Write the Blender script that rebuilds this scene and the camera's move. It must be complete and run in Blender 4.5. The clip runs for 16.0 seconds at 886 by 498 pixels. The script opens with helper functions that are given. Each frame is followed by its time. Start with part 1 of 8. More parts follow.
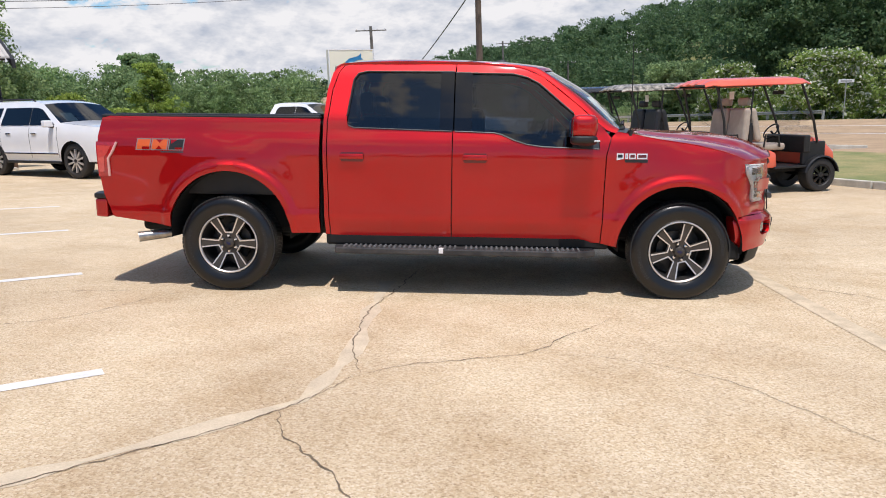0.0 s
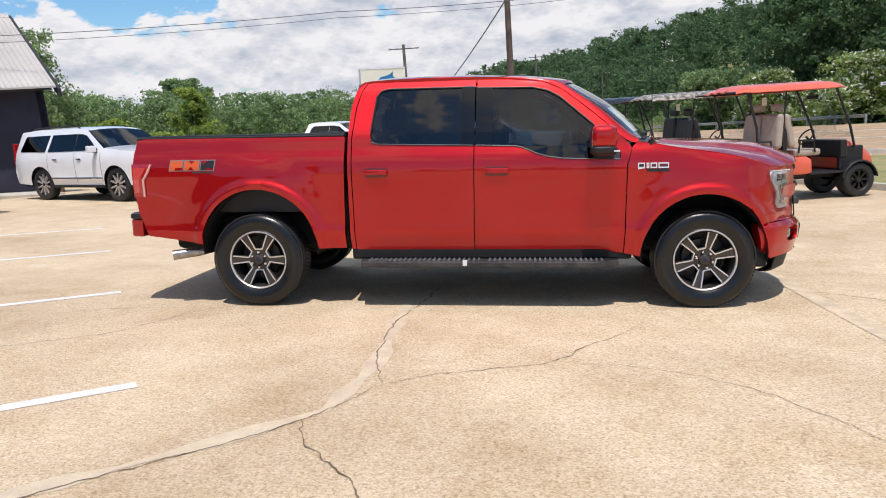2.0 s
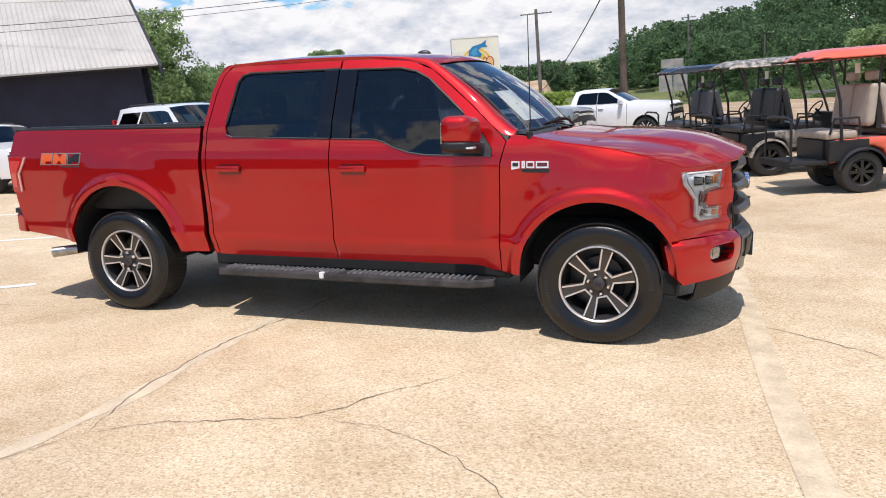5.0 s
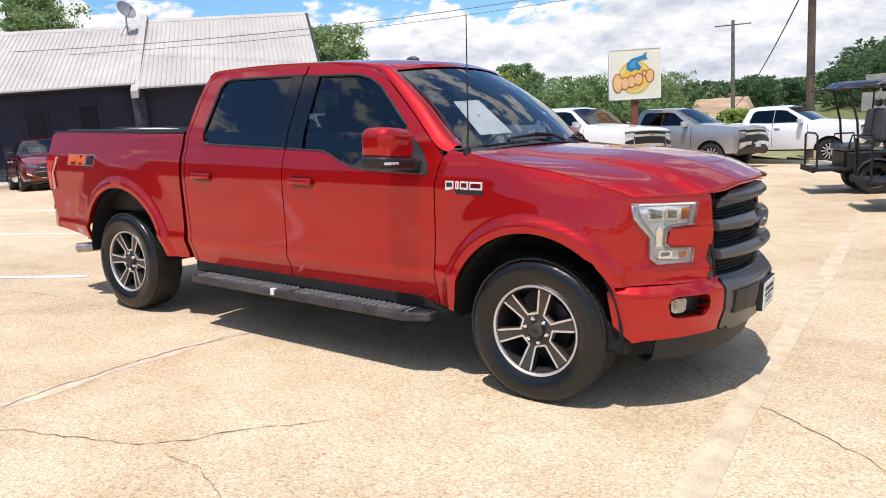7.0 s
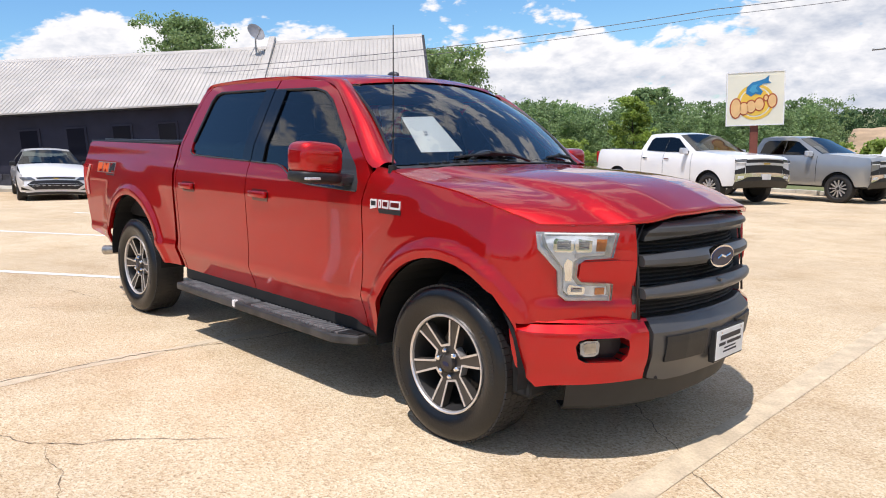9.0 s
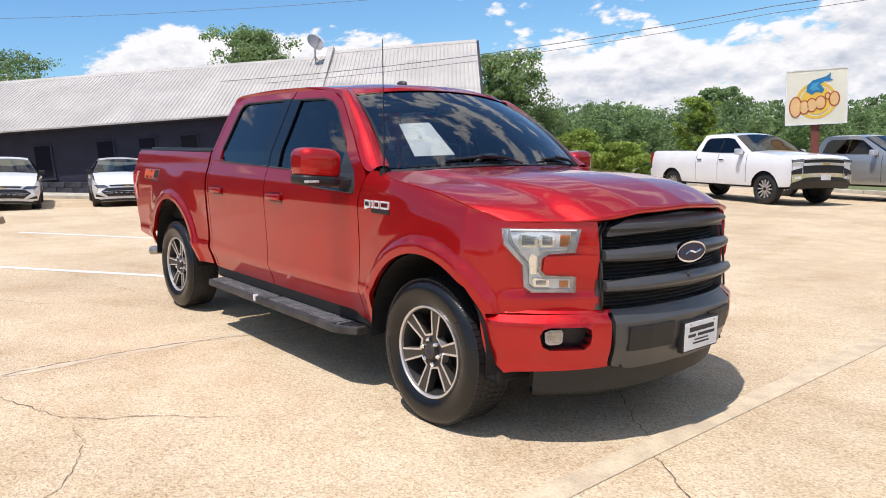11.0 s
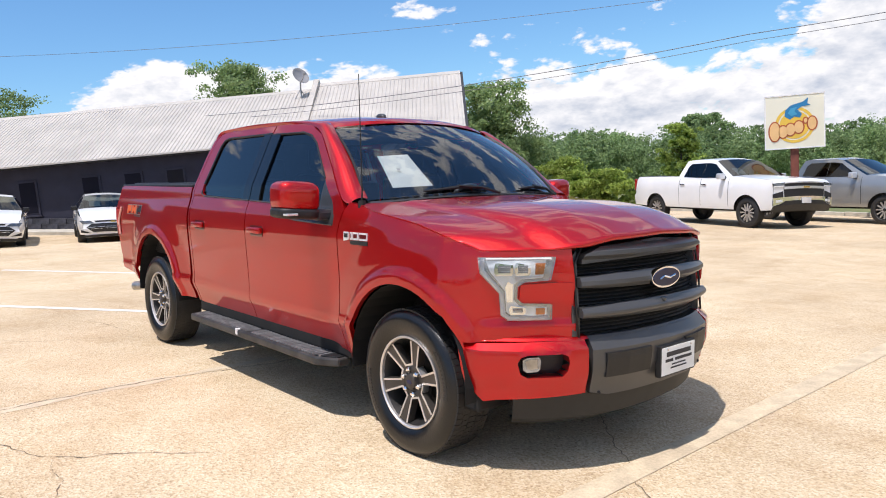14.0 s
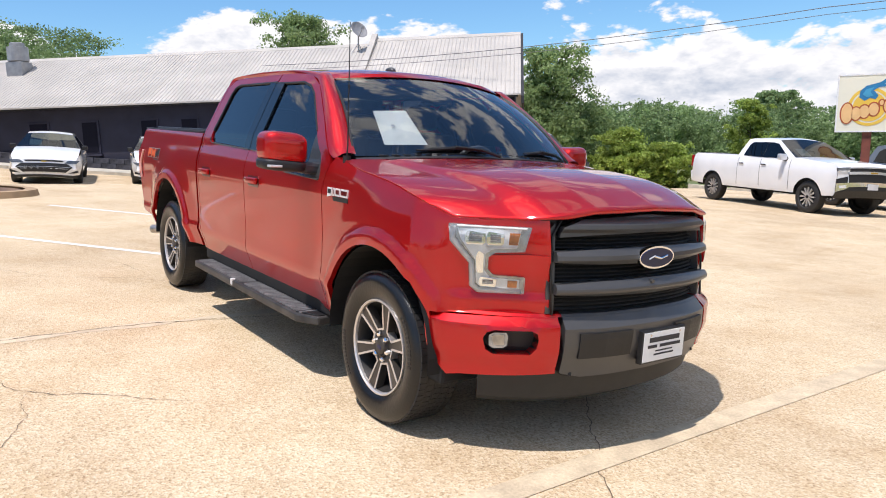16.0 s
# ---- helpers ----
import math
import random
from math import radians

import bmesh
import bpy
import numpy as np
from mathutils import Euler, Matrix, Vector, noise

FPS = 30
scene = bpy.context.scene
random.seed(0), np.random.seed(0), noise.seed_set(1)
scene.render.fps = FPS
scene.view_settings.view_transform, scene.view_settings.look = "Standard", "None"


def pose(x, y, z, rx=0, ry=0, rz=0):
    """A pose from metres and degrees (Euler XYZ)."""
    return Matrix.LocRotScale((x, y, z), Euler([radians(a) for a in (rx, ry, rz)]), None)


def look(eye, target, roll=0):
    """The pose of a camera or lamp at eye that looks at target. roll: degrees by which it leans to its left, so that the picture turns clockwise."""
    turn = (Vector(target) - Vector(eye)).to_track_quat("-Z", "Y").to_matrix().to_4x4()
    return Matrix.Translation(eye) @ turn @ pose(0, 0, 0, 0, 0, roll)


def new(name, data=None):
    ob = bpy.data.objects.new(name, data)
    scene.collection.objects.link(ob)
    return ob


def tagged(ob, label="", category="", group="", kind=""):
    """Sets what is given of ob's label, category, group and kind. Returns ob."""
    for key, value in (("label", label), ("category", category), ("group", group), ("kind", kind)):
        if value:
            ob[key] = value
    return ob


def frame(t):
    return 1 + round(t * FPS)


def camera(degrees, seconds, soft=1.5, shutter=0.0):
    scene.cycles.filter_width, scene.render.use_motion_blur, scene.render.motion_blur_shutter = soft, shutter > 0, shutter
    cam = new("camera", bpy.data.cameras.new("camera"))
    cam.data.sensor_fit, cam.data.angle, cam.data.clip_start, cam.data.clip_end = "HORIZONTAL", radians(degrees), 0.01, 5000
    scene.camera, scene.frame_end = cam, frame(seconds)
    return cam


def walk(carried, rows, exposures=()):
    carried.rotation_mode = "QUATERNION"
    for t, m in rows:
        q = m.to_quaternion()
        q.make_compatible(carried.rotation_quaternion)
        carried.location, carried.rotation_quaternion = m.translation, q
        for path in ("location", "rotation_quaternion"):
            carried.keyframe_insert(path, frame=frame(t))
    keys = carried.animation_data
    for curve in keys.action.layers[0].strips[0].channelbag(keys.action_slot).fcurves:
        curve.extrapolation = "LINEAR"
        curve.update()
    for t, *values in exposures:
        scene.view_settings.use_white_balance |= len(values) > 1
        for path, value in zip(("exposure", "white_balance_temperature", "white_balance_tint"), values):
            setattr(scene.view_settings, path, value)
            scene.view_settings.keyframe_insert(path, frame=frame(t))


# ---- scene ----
cam = camera(63.6, 16.0, soft=1.0)
# The lot slopes: its plane is the working frame, and G stands it in the level world.
UP = Vector((-0.0455, -0.0679, 0.9967))
G = UP.rotation_difference(Vector((0, 0, 1))).to_matrix().to_4x4()
PATH = [
    (0, (0.306, -6.706, 1.39), (0.182, -4.739, 1.046), 0.5),
    (0.5, (0.308, -6.76, 1.399), (0.19, -4.787, 1.095), 0.8),
    (1, (0.279, -6.836, 1.399), (0.176, -4.858, 1.124), 1.2),
    (1.5, (0.284, -6.844, 1.416), (0.094, -4.877, 1.108), 0.1),
    (2, (0.423, -6.774, 1.384), (0.194, -4.81, 1.082), -1.1),
    (2.5, (0.667, -6.574, 1.395), (0.428, -4.616, 1.068), 0.1),
    (3, (0.89, -6.286, 1.381), (0.719, -4.316, 1.082), -0.8),
    (3.2, (0.99, -6.211, 1.392), (0.796, -4.244, 1.091), -1.7),
    (5.3, (2.542, -5.28, 1.519), (1.846, -3.447, 1.128), -0.5),
    (5.5, (2.66, -5.174, 1.46), (1.919, -3.347, 1.125), 0.5),
    (6, (2.992, -4.865, 1.448), (2.064, -3.132, 1.078), 0.1),
    (6.5, (3.237, -4.542, 1.436), (2.234, -2.842, 1.111), 0.3),
    (7, (3.493, -4.285, 1.468), (2.389, -2.651, 1.132), -0.2),
    (7.5, (3.712, -4.001, 1.464), (2.477, -2.46, 1.144), 0.3),
    (7.7, (3.764, -3.905, 1.461), (2.563, -2.34, 1.134), 1.9),
    (8, (3.872, -3.73, 1.477), (2.575, -2.249, 1.127), 0.4),
    (8.5, (4.038, -3.499, 1.486), (2.56, -2.184, 1.192), 0.6),
    (9, (4.213, -3.412, 1.453), (2.822, -2.003, 1.172), 1.4),
    (9.2, (4.301, -3.397, 1.437), (2.874, -2.032, 1.122), 2.3),
    (11.3, (4.711, -3.277, 1.456), (3.18, -2.018, 1.186), 0.2),
    (11.5, (4.709, -3.273, 1.455), (3.17, -2.025, 1.185), -0.0),
    (12, (4.737, -3.274, 1.463), (3.192, -2.031, 1.202), 0.1),
    (12.5, (4.746, -3.278, 1.464), (3.209, -2.025, 1.199), -0.4),
    (13, (4.744, -3.268, 1.462), (3.225, -1.99, 1.216), -0.3),
    (13.5, (4.754, -3.251, 1.461), (3.266, -1.931, 1.255), -0.0),
    (14, (4.77, -3.266, 1.466), (3.266, -1.962, 1.275), -0.4),
    (14.5, (4.781, -3.274, 1.463), (3.265, -1.986, 1.261), 0.3),
    (15, (4.769, -3.273, 1.449), (3.258, -1.98, 1.235), 1.3),
    (15.5, (4.81, -3.114, 1.447), (3.255, -1.873, 1.246), 1.6),
    (16, (4.878, -2.842, 1.459), (3.288, -1.666, 1.162), 3.0),
]
walk(cam, [(t, G @ look(eye, target, roll)) for t, eye, target, roll in PATH], [(0.0, -0.14), (3.2, -0.15), (5.5, 0.03), (7.0, 0.09), (8.5, 0.06), (11.5, 0.02), (13.0, 0.04), (15.0, 0.10), (16.0, 0.08)])

# ---- sky and sun ----
SUN_WAY = (G.to_3x3() @ Vector((-0.04, 0.40, -1.0))).normalized()
sun_el = math.asin(-SUN_WAY.z)
sun_az = math.atan2(-SUN_WAY.x, -SUN_WAY.y)
sun_data = bpy.data.lights.new("sun", "SUN")
sun_data.energy, sun_data.angle, sun_data.color = 4.6, radians(0.53), (1.0, 0.94, 0.93)
sun = new("sun", sun_data)
sun.matrix_world = look((0, 0, 60), Vector((0, 0, 60)) + SUN_WAY)


def build_world():
    w = bpy.data.worlds.new("sky")
    scene.world = w
    w.use_nodes = True
    nt = w.node_tree
    nt.nodes.clear()
    N, L = nt.nodes.new, nt.links.new
    sky = N("ShaderNodeTexSky")
    sky.sky_type, sky.sun_disc = "NISHITA", False
    sky.sun_elevation, sky.sun_rotation = sun_el, sun_az
    sky.air_density, sky.dust_density, sky.ozone_density = 1.0, 0.6, 1.6
    co = N("ShaderNodeTexCoord")
    sep = N("ShaderNodeSeparateXYZ")
    L(co.outputs["Generated"], sep.inputs[0])

    def maths(op, a, b=None, c=None):
        n = N("ShaderNodeMath")
        n.operation = op
        for i, v in enumerate((a, b, c)):
            if v is None:
                continue
            if isinstance(v, (int, float)):
                n.inputs[i].default_value = v
            else:
                L(v, n.inputs[i])
        return n.outputs[0]

    z = sep.outputs[2]

    def field(lift):
        """Cloud density in the direction looked at, or a little above it."""
        mp = N("ShaderNodeMapping")
        mp.inputs["Scale"].default_value = (1.0, 1.0, 2.1)
        mp.inputs["Location"].default_value = (3.1, 0.4, 0.15 + lift)
        L(co.outputs["Generated"], mp.inputs[0])
        big = N("ShaderNodeTexNoise")
        big.inputs["Scale"].default_value, big.inputs["Detail"].default_value, big.inputs["Roughness"].default_value = 5.2, 10.0, 0.56
        L(mp.outputs[0], big.inputs["Vector"])
        puff = N("ShaderNodeTexVoronoi")
        puff.feature = "SMOOTH_F1"
        puff.normalize = True
        puff.inputs["Scale"].default_value, puff.inputs["Detail"].default_value, puff.inputs["Roughness"].default_value = 20.0, 3.0, 0.65
        puff.inputs["Smoothness"].default_value = 0.35
        warp = N("ShaderNodeVectorMath")
        warp.operation = "MULTIPLY_ADD"
        L(big.outputs["Color"], warp.inputs[0])
        warp.inputs[1].default_value = (0.10, 0.10, 0.10)
        L(mp.outputs[0], warp.inputs[2])
        L(warp.outputs[0], puff.inputs["Vector"])
        lump = maths("SUBTRACT", 0.25, puff.outputs["Distance"])
        return maths("ADD", big.outputs["Fac"], maths("MULTIPLY", lump, 0.40))

    here, above = field(0.0), field(0.034)
    # a thick bank over the horizon, of uneven height, and single puffs above it
    rise = N("ShaderNodeTexNoise")
    rise.inputs["Scale"].default_value, rise.inputs["Detail"].default_value = 1.7, 2.0
    L(co.outputs["Generated"], rise.inputs["Vector"])
    top = maths("ADD", maths("MULTIPLY_ADD", rise.outputs["Fac"], 0.30, 0.055), maths("MULTIPLY_ADD", sep.outputs[0], 0.06, maths("MULTIPLY", sep.outputs[1], 0.05)))
    bank = maths("MULTIPLY", maths("SUBTRACT", top, z), 2.0)
    bank = maths("MINIMUM", maths("MAXIMUM", bank, -0.04), 0.24)
    # broken cloud overhead
    over = N("ShaderNodeMapRange")
    over.interpolation_type = "SMOOTHSTEP"
    over.inputs["From Min"].default_value, over.inputs["From Max"].default_value = 0.27, 0.46
    over.inputs["To Max"].default_value = 0.115
    L(z, over.inputs[0])
    bank = maths("ADD", bank, over.outputs[0])
    d = maths("ADD", here, bank)
    ramp = N("ShaderNodeValToRGB")
    ramp.color_ramp.elements[0].position, ramp.color_ramp.elements[1].position = 0.565, 0.625
    ramp.color_ramp.interpolation = "EASE"
    L(d, ramp.inputs[0])
    # sunlit tops and grey undersides: the density compared with that a little higher up
    tilt = maths("MULTIPLY_ADD", maths("SUBTRACT", above, here), 2.6, 0.42)
    tilt = maths("ADD", tilt, maths("MULTIPLY", maths("SUBTRACT", d, 0.62), 0.9))
    shade = N("ShaderNodeValToRGB")
    shade.color_ramp.elements[0].position, shade.color_ramp.elements[1].position = 0.36, 0.86
    shade.color_ramp.elements[0].color, shade.color_ramp.elements[1].color = (1.0, 1.0, 1.0, 1), (0.54, 0.60, 0.70, 1)
    L(tilt, shade.inputs[0])
    skyb = N("ShaderNodeMix")
    skyb.data_type, skyb.blend_type = "RGBA", "MULTIPLY"
    skyb.inputs[0].default_value = 1.0
    sat = N("ShaderNodeHueSaturation")
    sat.inputs["Saturation"].default_value = 1.08
    L(sky.outputs[0], sat.inputs["Color"])
    L(sat.outputs[0], skyb.inputs[6])
    skyb.inputs[7].default_value = (SKY * 0.76, SKY * 1.02, SKY * 1.22, 1)
    cl = N("ShaderNodeMix")
    cl.data_type, cl.blend_type = "RGBA", "MULTIPLY"
    cl.inputs[0].default_value = 1.0
    L(shade.outputs[0], cl.inputs[6])
    cl.inputs[7].default_value = (CLOUD, CLOUD * 0.985, CLOUD * 1.01, 1)
    mix = N("ShaderNodeMix")
    mix.data_type = "RGBA"
    L(ramp.outputs[0], mix.inputs[0])
    L(skyb.outputs[2], mix.inputs[6])
    L(cl.outputs[2], mix.inputs[7])
    bg = N("ShaderNodeBackground")
    L(mix.outputs[2], bg.inputs[0])
    out = N("ShaderNodeOutputWorld")
    L(bg.outputs[0], out.inputs[0])


SKY, CLOUD = 0.13, 0.98
build_world()

# ---- materials ----
def mat(name, col, rough=0.5, metal=0.0, coat=0.0, var=0.0, vscale=4.0, fine=0.0, fscale=60.0, bump=0.0, bscale=80.0, spec=0.5, col2=None, piece=0.0, coat_rough=0.03, coat_ior=1.5):
    """A Principled surface with variation at two scales and a fine relief. col2: the tint that the coarse noise mixes in."""
    m = bpy.data.materials.new(name)
    m.use_nodes = True
    nt = m.node_tree
    N, L = nt.nodes.new, nt.links.new
    b = nt.nodes["Principled BSDF"]
    b.inputs["Base Color"].default_value = (*col, 1)
    b.inputs["Roughness"].default_value, b.inputs["Metallic"].default_value = rough, metal
    b.inputs["Coat Weight"].default_value, b.inputs["Coat Roughness"].default_value = coat, coat_rough
    b.inputs["Specular IOR Level"].default_value = spec
    b.inputs["Coat IOR"].default_value = coat_ior
    co = N("ShaderNodeTexCoord")
    src = None
    if var or fine or col2:
        c2 = col2 or tuple(max(0.0, c * (1 - 1.6 * var)) for c in col)
        n1 = N("ShaderNodeTexNoise")
        n1.inputs["Scale"].default_value, n1.inputs["Detail"].default_value = vscale, 5.0
        L(co.outputs["Object"], n1.inputs["Vector"])
        r = N("ShaderNodeValToRGB")
        r.color_ramp.elements[0].position, r.color_ramp.elements[1].position = 0.35, 0.68
        r.color_ramp.elements[0].color, r.color_ramp.elements[1].color = (*c2, 1), (*col, 1)
        L(n1.outputs["Fac"], r.inputs[0])
        src = r.outputs[0]
        if fine:
            n2 = N("ShaderNodeTexNoise")
            n2.inputs["Scale"].default_value, n2.inputs["Detail"].default_value = fscale, 3.0
            L(co.outputs["Object"], n2.inputs["Vector"])
            mx = N("ShaderNodeMix")
            mx.data_type, mx.blend_type = "RGBA", "OVERLAY"
            mx.inputs[0].default_value = fine
            L(src, mx.inputs[6])
            L(n2.outputs["Color"], mx.inputs[7])
            hs = N("ShaderNodeHueSaturation")
            hs.inputs["Saturation"].default_value = 0.0
            L(n2.outputs["Color"], hs.inputs["Color"])
            L(hs.outputs[0], mx.inputs[7])
            src = mx.outputs[2]
    if piece:
        oi = N("ShaderNodeObjectInfo")
        gi = N("ShaderNodeNewGeometry")
        ad = N("ShaderNodeMath")
        ad.operation = "ADD"
        L(oi.outputs["Random"], ad.inputs[0])
        L(gi.outputs["Random Per Island"], ad.inputs[1])
        mr = N("ShaderNodeMapRange")
        mr.inputs["From Max"].default_value = 2.0
        mr.inputs["To Min"].default_value, mr.inputs["To Max"].default_value = 1 - piece, 1 + piece
        L(ad.outputs[0], mr.inputs[0])
        hs = N("ShaderNodeHueSaturation")
        L(mr.outputs[0], hs.inputs["Value"])
        if src is None:
            hs.inputs["Color"].default_value = (*col, 1)
        else:
            L(src, hs.inputs["Color"])
        src = hs.outputs[0]
    if src is not None:
        L(src, b.inputs["Base Color"])
    if bump:
        n3 = N("ShaderNodeTexNoise")
        n3.inputs["Scale"].default_value, n3.inputs["Detail"].default_value = bscale, 4.0
        L(co.outputs["Object"], n3.inputs["Vector"])
        bp = N("ShaderNodeBump")
        bp.inputs["Strength"].default_value, bp.inputs["Distance"].default_value = bump, 0.01
        L(n3.outputs["Fac"], bp.inputs["Height"])
        L(bp.outputs[0], b.inputs["Normal"])
    return m


def glass_mat(name, tint, gloss=1.0, ior=1.5):
    """Thin tinted pane: it lets tinted light through and mirrors by Fresnel."""
    m = bpy.data.materials.new(name)
    m.use_nodes = True
    nt = m.node_tree
    nt.nodes.clear()
    N, L = nt.nodes.new, nt.links.new
    tr = N("ShaderNodeBsdfTransparent")
    tr.inputs[0].default_value = (*tint, 1)
    gl = N("ShaderNodeBsdfGlossy")
    gl.inputs["Roughness"].default_value = 0.01
    gl.inputs["Color"].default_value = (gloss, gloss, gloss, 1)
    fr = N("ShaderNodeFresnel")
    fr.inputs[0].default_value = ior
    mx = N("ShaderNodeMixShader")
    L(fr.outputs[0], mx.inputs[0])
    L(tr.outputs[0], mx.inputs[1])
    L(gl.outputs[0], mx.inputs[2])
    out = N("ShaderNodeOutputMaterial")
    L(mx.outputs[0], out.inputs[0])
    return m


def leaf_mat(name, c1, c2, c3, bloom=None):
    """Leaves: a mix of three greens by leaf, a little light coming through."""
    m = bpy.data.materials.new(name)
    m.use_nodes = True
    nt = m.node_tree
    N, L = nt.nodes.new, nt.links.new
    b = nt.nodes["Principled BSDF"]
    gi = N("ShaderNodeNewGeometry")
    r = N("ShaderNodeValToRGB")
    r.color_ramp.elements[0].color, r.color_ramp.elements[1].color = (*c1, 1), (*c3, 1)
    e = r.color_ramp.elements.new(0.5)
    e.color = (*c2, 1)
    if bloom:
        for at, c in ((0.80, c3), (0.83, bloom)):
            e = r.color_ramp.elements.new(at)
            e.color = (*c, 1)
        r.color_ramp.elements[-1].color = (*bloom, 1)
    L(gi.outputs["Random Per Island"], r.inputs[0])
    co = N("ShaderNodeTexCoord")
    n1 = N("ShaderNodeTexNoise")
    n1.inputs["Scale"].default_value = 0.35
    L(co.outputs["Object"], n1.inputs["Vector"])
    hs = N("ShaderNodeHueSaturation")
    mr = N("ShaderNodeMapRange")
    mr.inputs["From Min"].default_value, mr.inputs["From Max"].default_value = 0.3, 0.7
    mr.inputs["To Min"].default_value, mr.inputs["To Max"].default_value = 0.7, 1.35
    L(n1.outputs["Fac"], mr.inputs[0])
    L(mr.outputs[0], hs.inputs["Value"])
    L(r.outputs[0], hs.inputs["Color"])
    L(hs.outputs[0], b.inputs["Base Color"])
    b.inputs["Roughness"].default_value = 0.55
    b.inputs["Specular IOR Level"].default_value = 0.25
    tl = N("ShaderNodeBsdfTranslucent")
    L(hs.outputs[0], tl.inputs[0])
    mx = N("ShaderNodeMixShader")
    mx.inputs[0].default_value = 0.5
    out = nt.nodes["Material Output"]
    L(b.outputs[0], mx.inputs[1])
    L(tl.outputs[0], mx.inputs[2])
    L(mx.outputs[0], out.inputs[0])
    return m


def concrete_mat(name):
    """Washed exposed-aggregate concrete: tan matrix, mixed pebbles, stains and worn patches."""
    m = bpy.data.materials.new(name)
    m.use_nodes = True
    nt = m.node_tree
    N, L = nt.nodes.new, nt.links.new
    b = nt.nodes["Principled BSDF"]
    co = N("ShaderNodeTexCoord")

    def noise_node(scale, detail, rough=0.55):
        n = N("ShaderNodeTexNoise")
        n.inputs["Scale"].default_value, n.inputs["Detail"].default_value, n.inputs["Roughness"].default_value = scale, detail, rough
        L(co.outputs["Object"], n.inputs["Vector"])
        return n

    def ramp(src, stops):
        r = N("ShaderNodeValToRGB")
        while len(r.color_ramp.elements) < len(stops):
            r.color_ramp.elements.new(0.5)
        for e, (p, c) in zip(r.color_ramp.elements, stops):
            e.position, e.color = p, (*c, 1)
        L(src, r.inputs[0])
        return r.outputs[0]

    def mix(fac, a, b2, mode="MIX"):
        x = N("ShaderNodeMix")
        x.data_type, x.blend_type = "RGBA", mode
        if isinstance(fac, float):
            x.inputs[0].default_value = fac
        else:
            L(fac, x.inputs[0])
        L(a, x.inputs[6])
        L(b2, x.inputs[7])
        return x.outputs[2]

    vo = N("ShaderNodeTexVoronoi")
    vo.inputs["Scale"].default_value = 95.0
    L(co.outputs["Object"], vo.inputs["Vector"])
    sepc = N("ShaderNodeSeparateColor")
    L(vo.outputs["Color"], sepc.inputs[0])
    peb = ramp(sepc.outputs[0], [(0.0, (0.38, 0.27, 0.16)), (0.20, (0.56, 0.43, 0.275)), (0.6, (0.67, 0.54, 0.37)), (1.0, (0.80, 0.70, 0.54))])
    base = ramp(noise_node(2.6, 6.0, 0.6).outputs["Fac"], [(0.30, (0.55, 0.43, 0.28)), (0.52, (0.61, 0.49, 0.335)), (0.72, (0.67, 0.56, 0.405))])
    col = mix(0.62, base, peb)
    st = ramp(noise_node(0.35, 5.0, 0.6).outputs["Fac"], [(0.36, (0.78, 0.75, 0.71)), (0.56, (0.965, 0.96, 0.94))])
    col = mix(1.0, col, st, "MULTIPLY")
    br = ramp(noise_node(1.3, 8.0, 0.65).outputs["Fac"], [(0.36, (0.94, 0.90, 0.85)), (0.50, (1.0, 0.99, 0.98)), (0.66, (1.04, 1.04, 1.04))])
    col = mix(1.0, col, br, "MULTIPLY")
    sp = ramp(noise_node(70.0, 4.0, 0.7).outputs["Fac"], [(0.36, (0.36, 0.26, 0.17)), (0.44, (1.0, 1.0, 1.0)), (0.60, (1.0, 1.0, 1.0)), (0.68, (1.22, 1.2, 1.16))])
    col = mix(0.6, col, sp, "MULTIPLY")
    bl = ramp(noise_node(11.0, 9.0, 0.72).outputs["Fac"], [(0.34, (0.80, 0.73, 0.63)), (0.50, (1.0, 1.0, 1.0)), (0.66, (1.10, 1.08, 1.05))])
    col = mix(0.22, col, bl, "MULTIPLY")
    L(col, b.inputs["Base Color"])
    b.inputs["Roughness"].default_value = 0.85
    b.inputs["Specular IOR Level"].default_value = 0.3
    bp = N("ShaderNodeBump")
    bp.inputs["Strength"].default_value, bp.inputs["Distance"].default_value = 0.8, 0.004
    L(vo.outputs["Distance"], bp.inputs["Height"])
    L(bp.outputs[0], b.inputs["Normal"])
    return m


M_CONC = concrete_mat("aggregate_concrete")
M_PATCH = mat("smooth_patch", (0.60, 0.485, 0.34), 0.85, var=0.12, vscale=6, fine=0.4, fscale=90, bump=0.3, bscale=200)
M_CRACK = mat("crack_dark", (0.21, 0.155, 0.10), 0.95, var=0.3, vscale=20)
M_LINE = mat("road_paint_white", (0.74, 0.72, 0.68), 0.7, var=0.12, vscale=9, fine=0.35, fscale=70, bump=0.2)
M_LINE_OLD = mat("road_paint_faded", (0.60, 0.48, 0.325), 0.8, var=0.16, vscale=7, fine=0.5, fscale=60, bump=0.2)
M_KERB = mat("kerb_concrete", (0.56, 0.52, 0.44), 0.85, var=0.2, vscale=3, fine=0.4, bump=0.3)
M_FIELD = mat("rough_field", (0.085, 0.12, 0.035), 0.9, var=0.3, vscale=0.25, fine=0.6, fscale=3, col2=(0.15, 0.15, 0.05), bump=0.5, bscale=8)
M_GRASS = mat("grass_ground", (0.15, 0.17, 0.055), 0.9, var=0.3, vscale=1.3, fine=0.7, fscale=18, col2=(0.28, 0.235, 0.10), bump=0.5, bscale=30)
M_ROAD = mat("road_concrete", (0.42, 0.30, 0.19), 0.9, var=0.15, vscale=1.2, fine=0.4, fscale=30, spec=0.15)
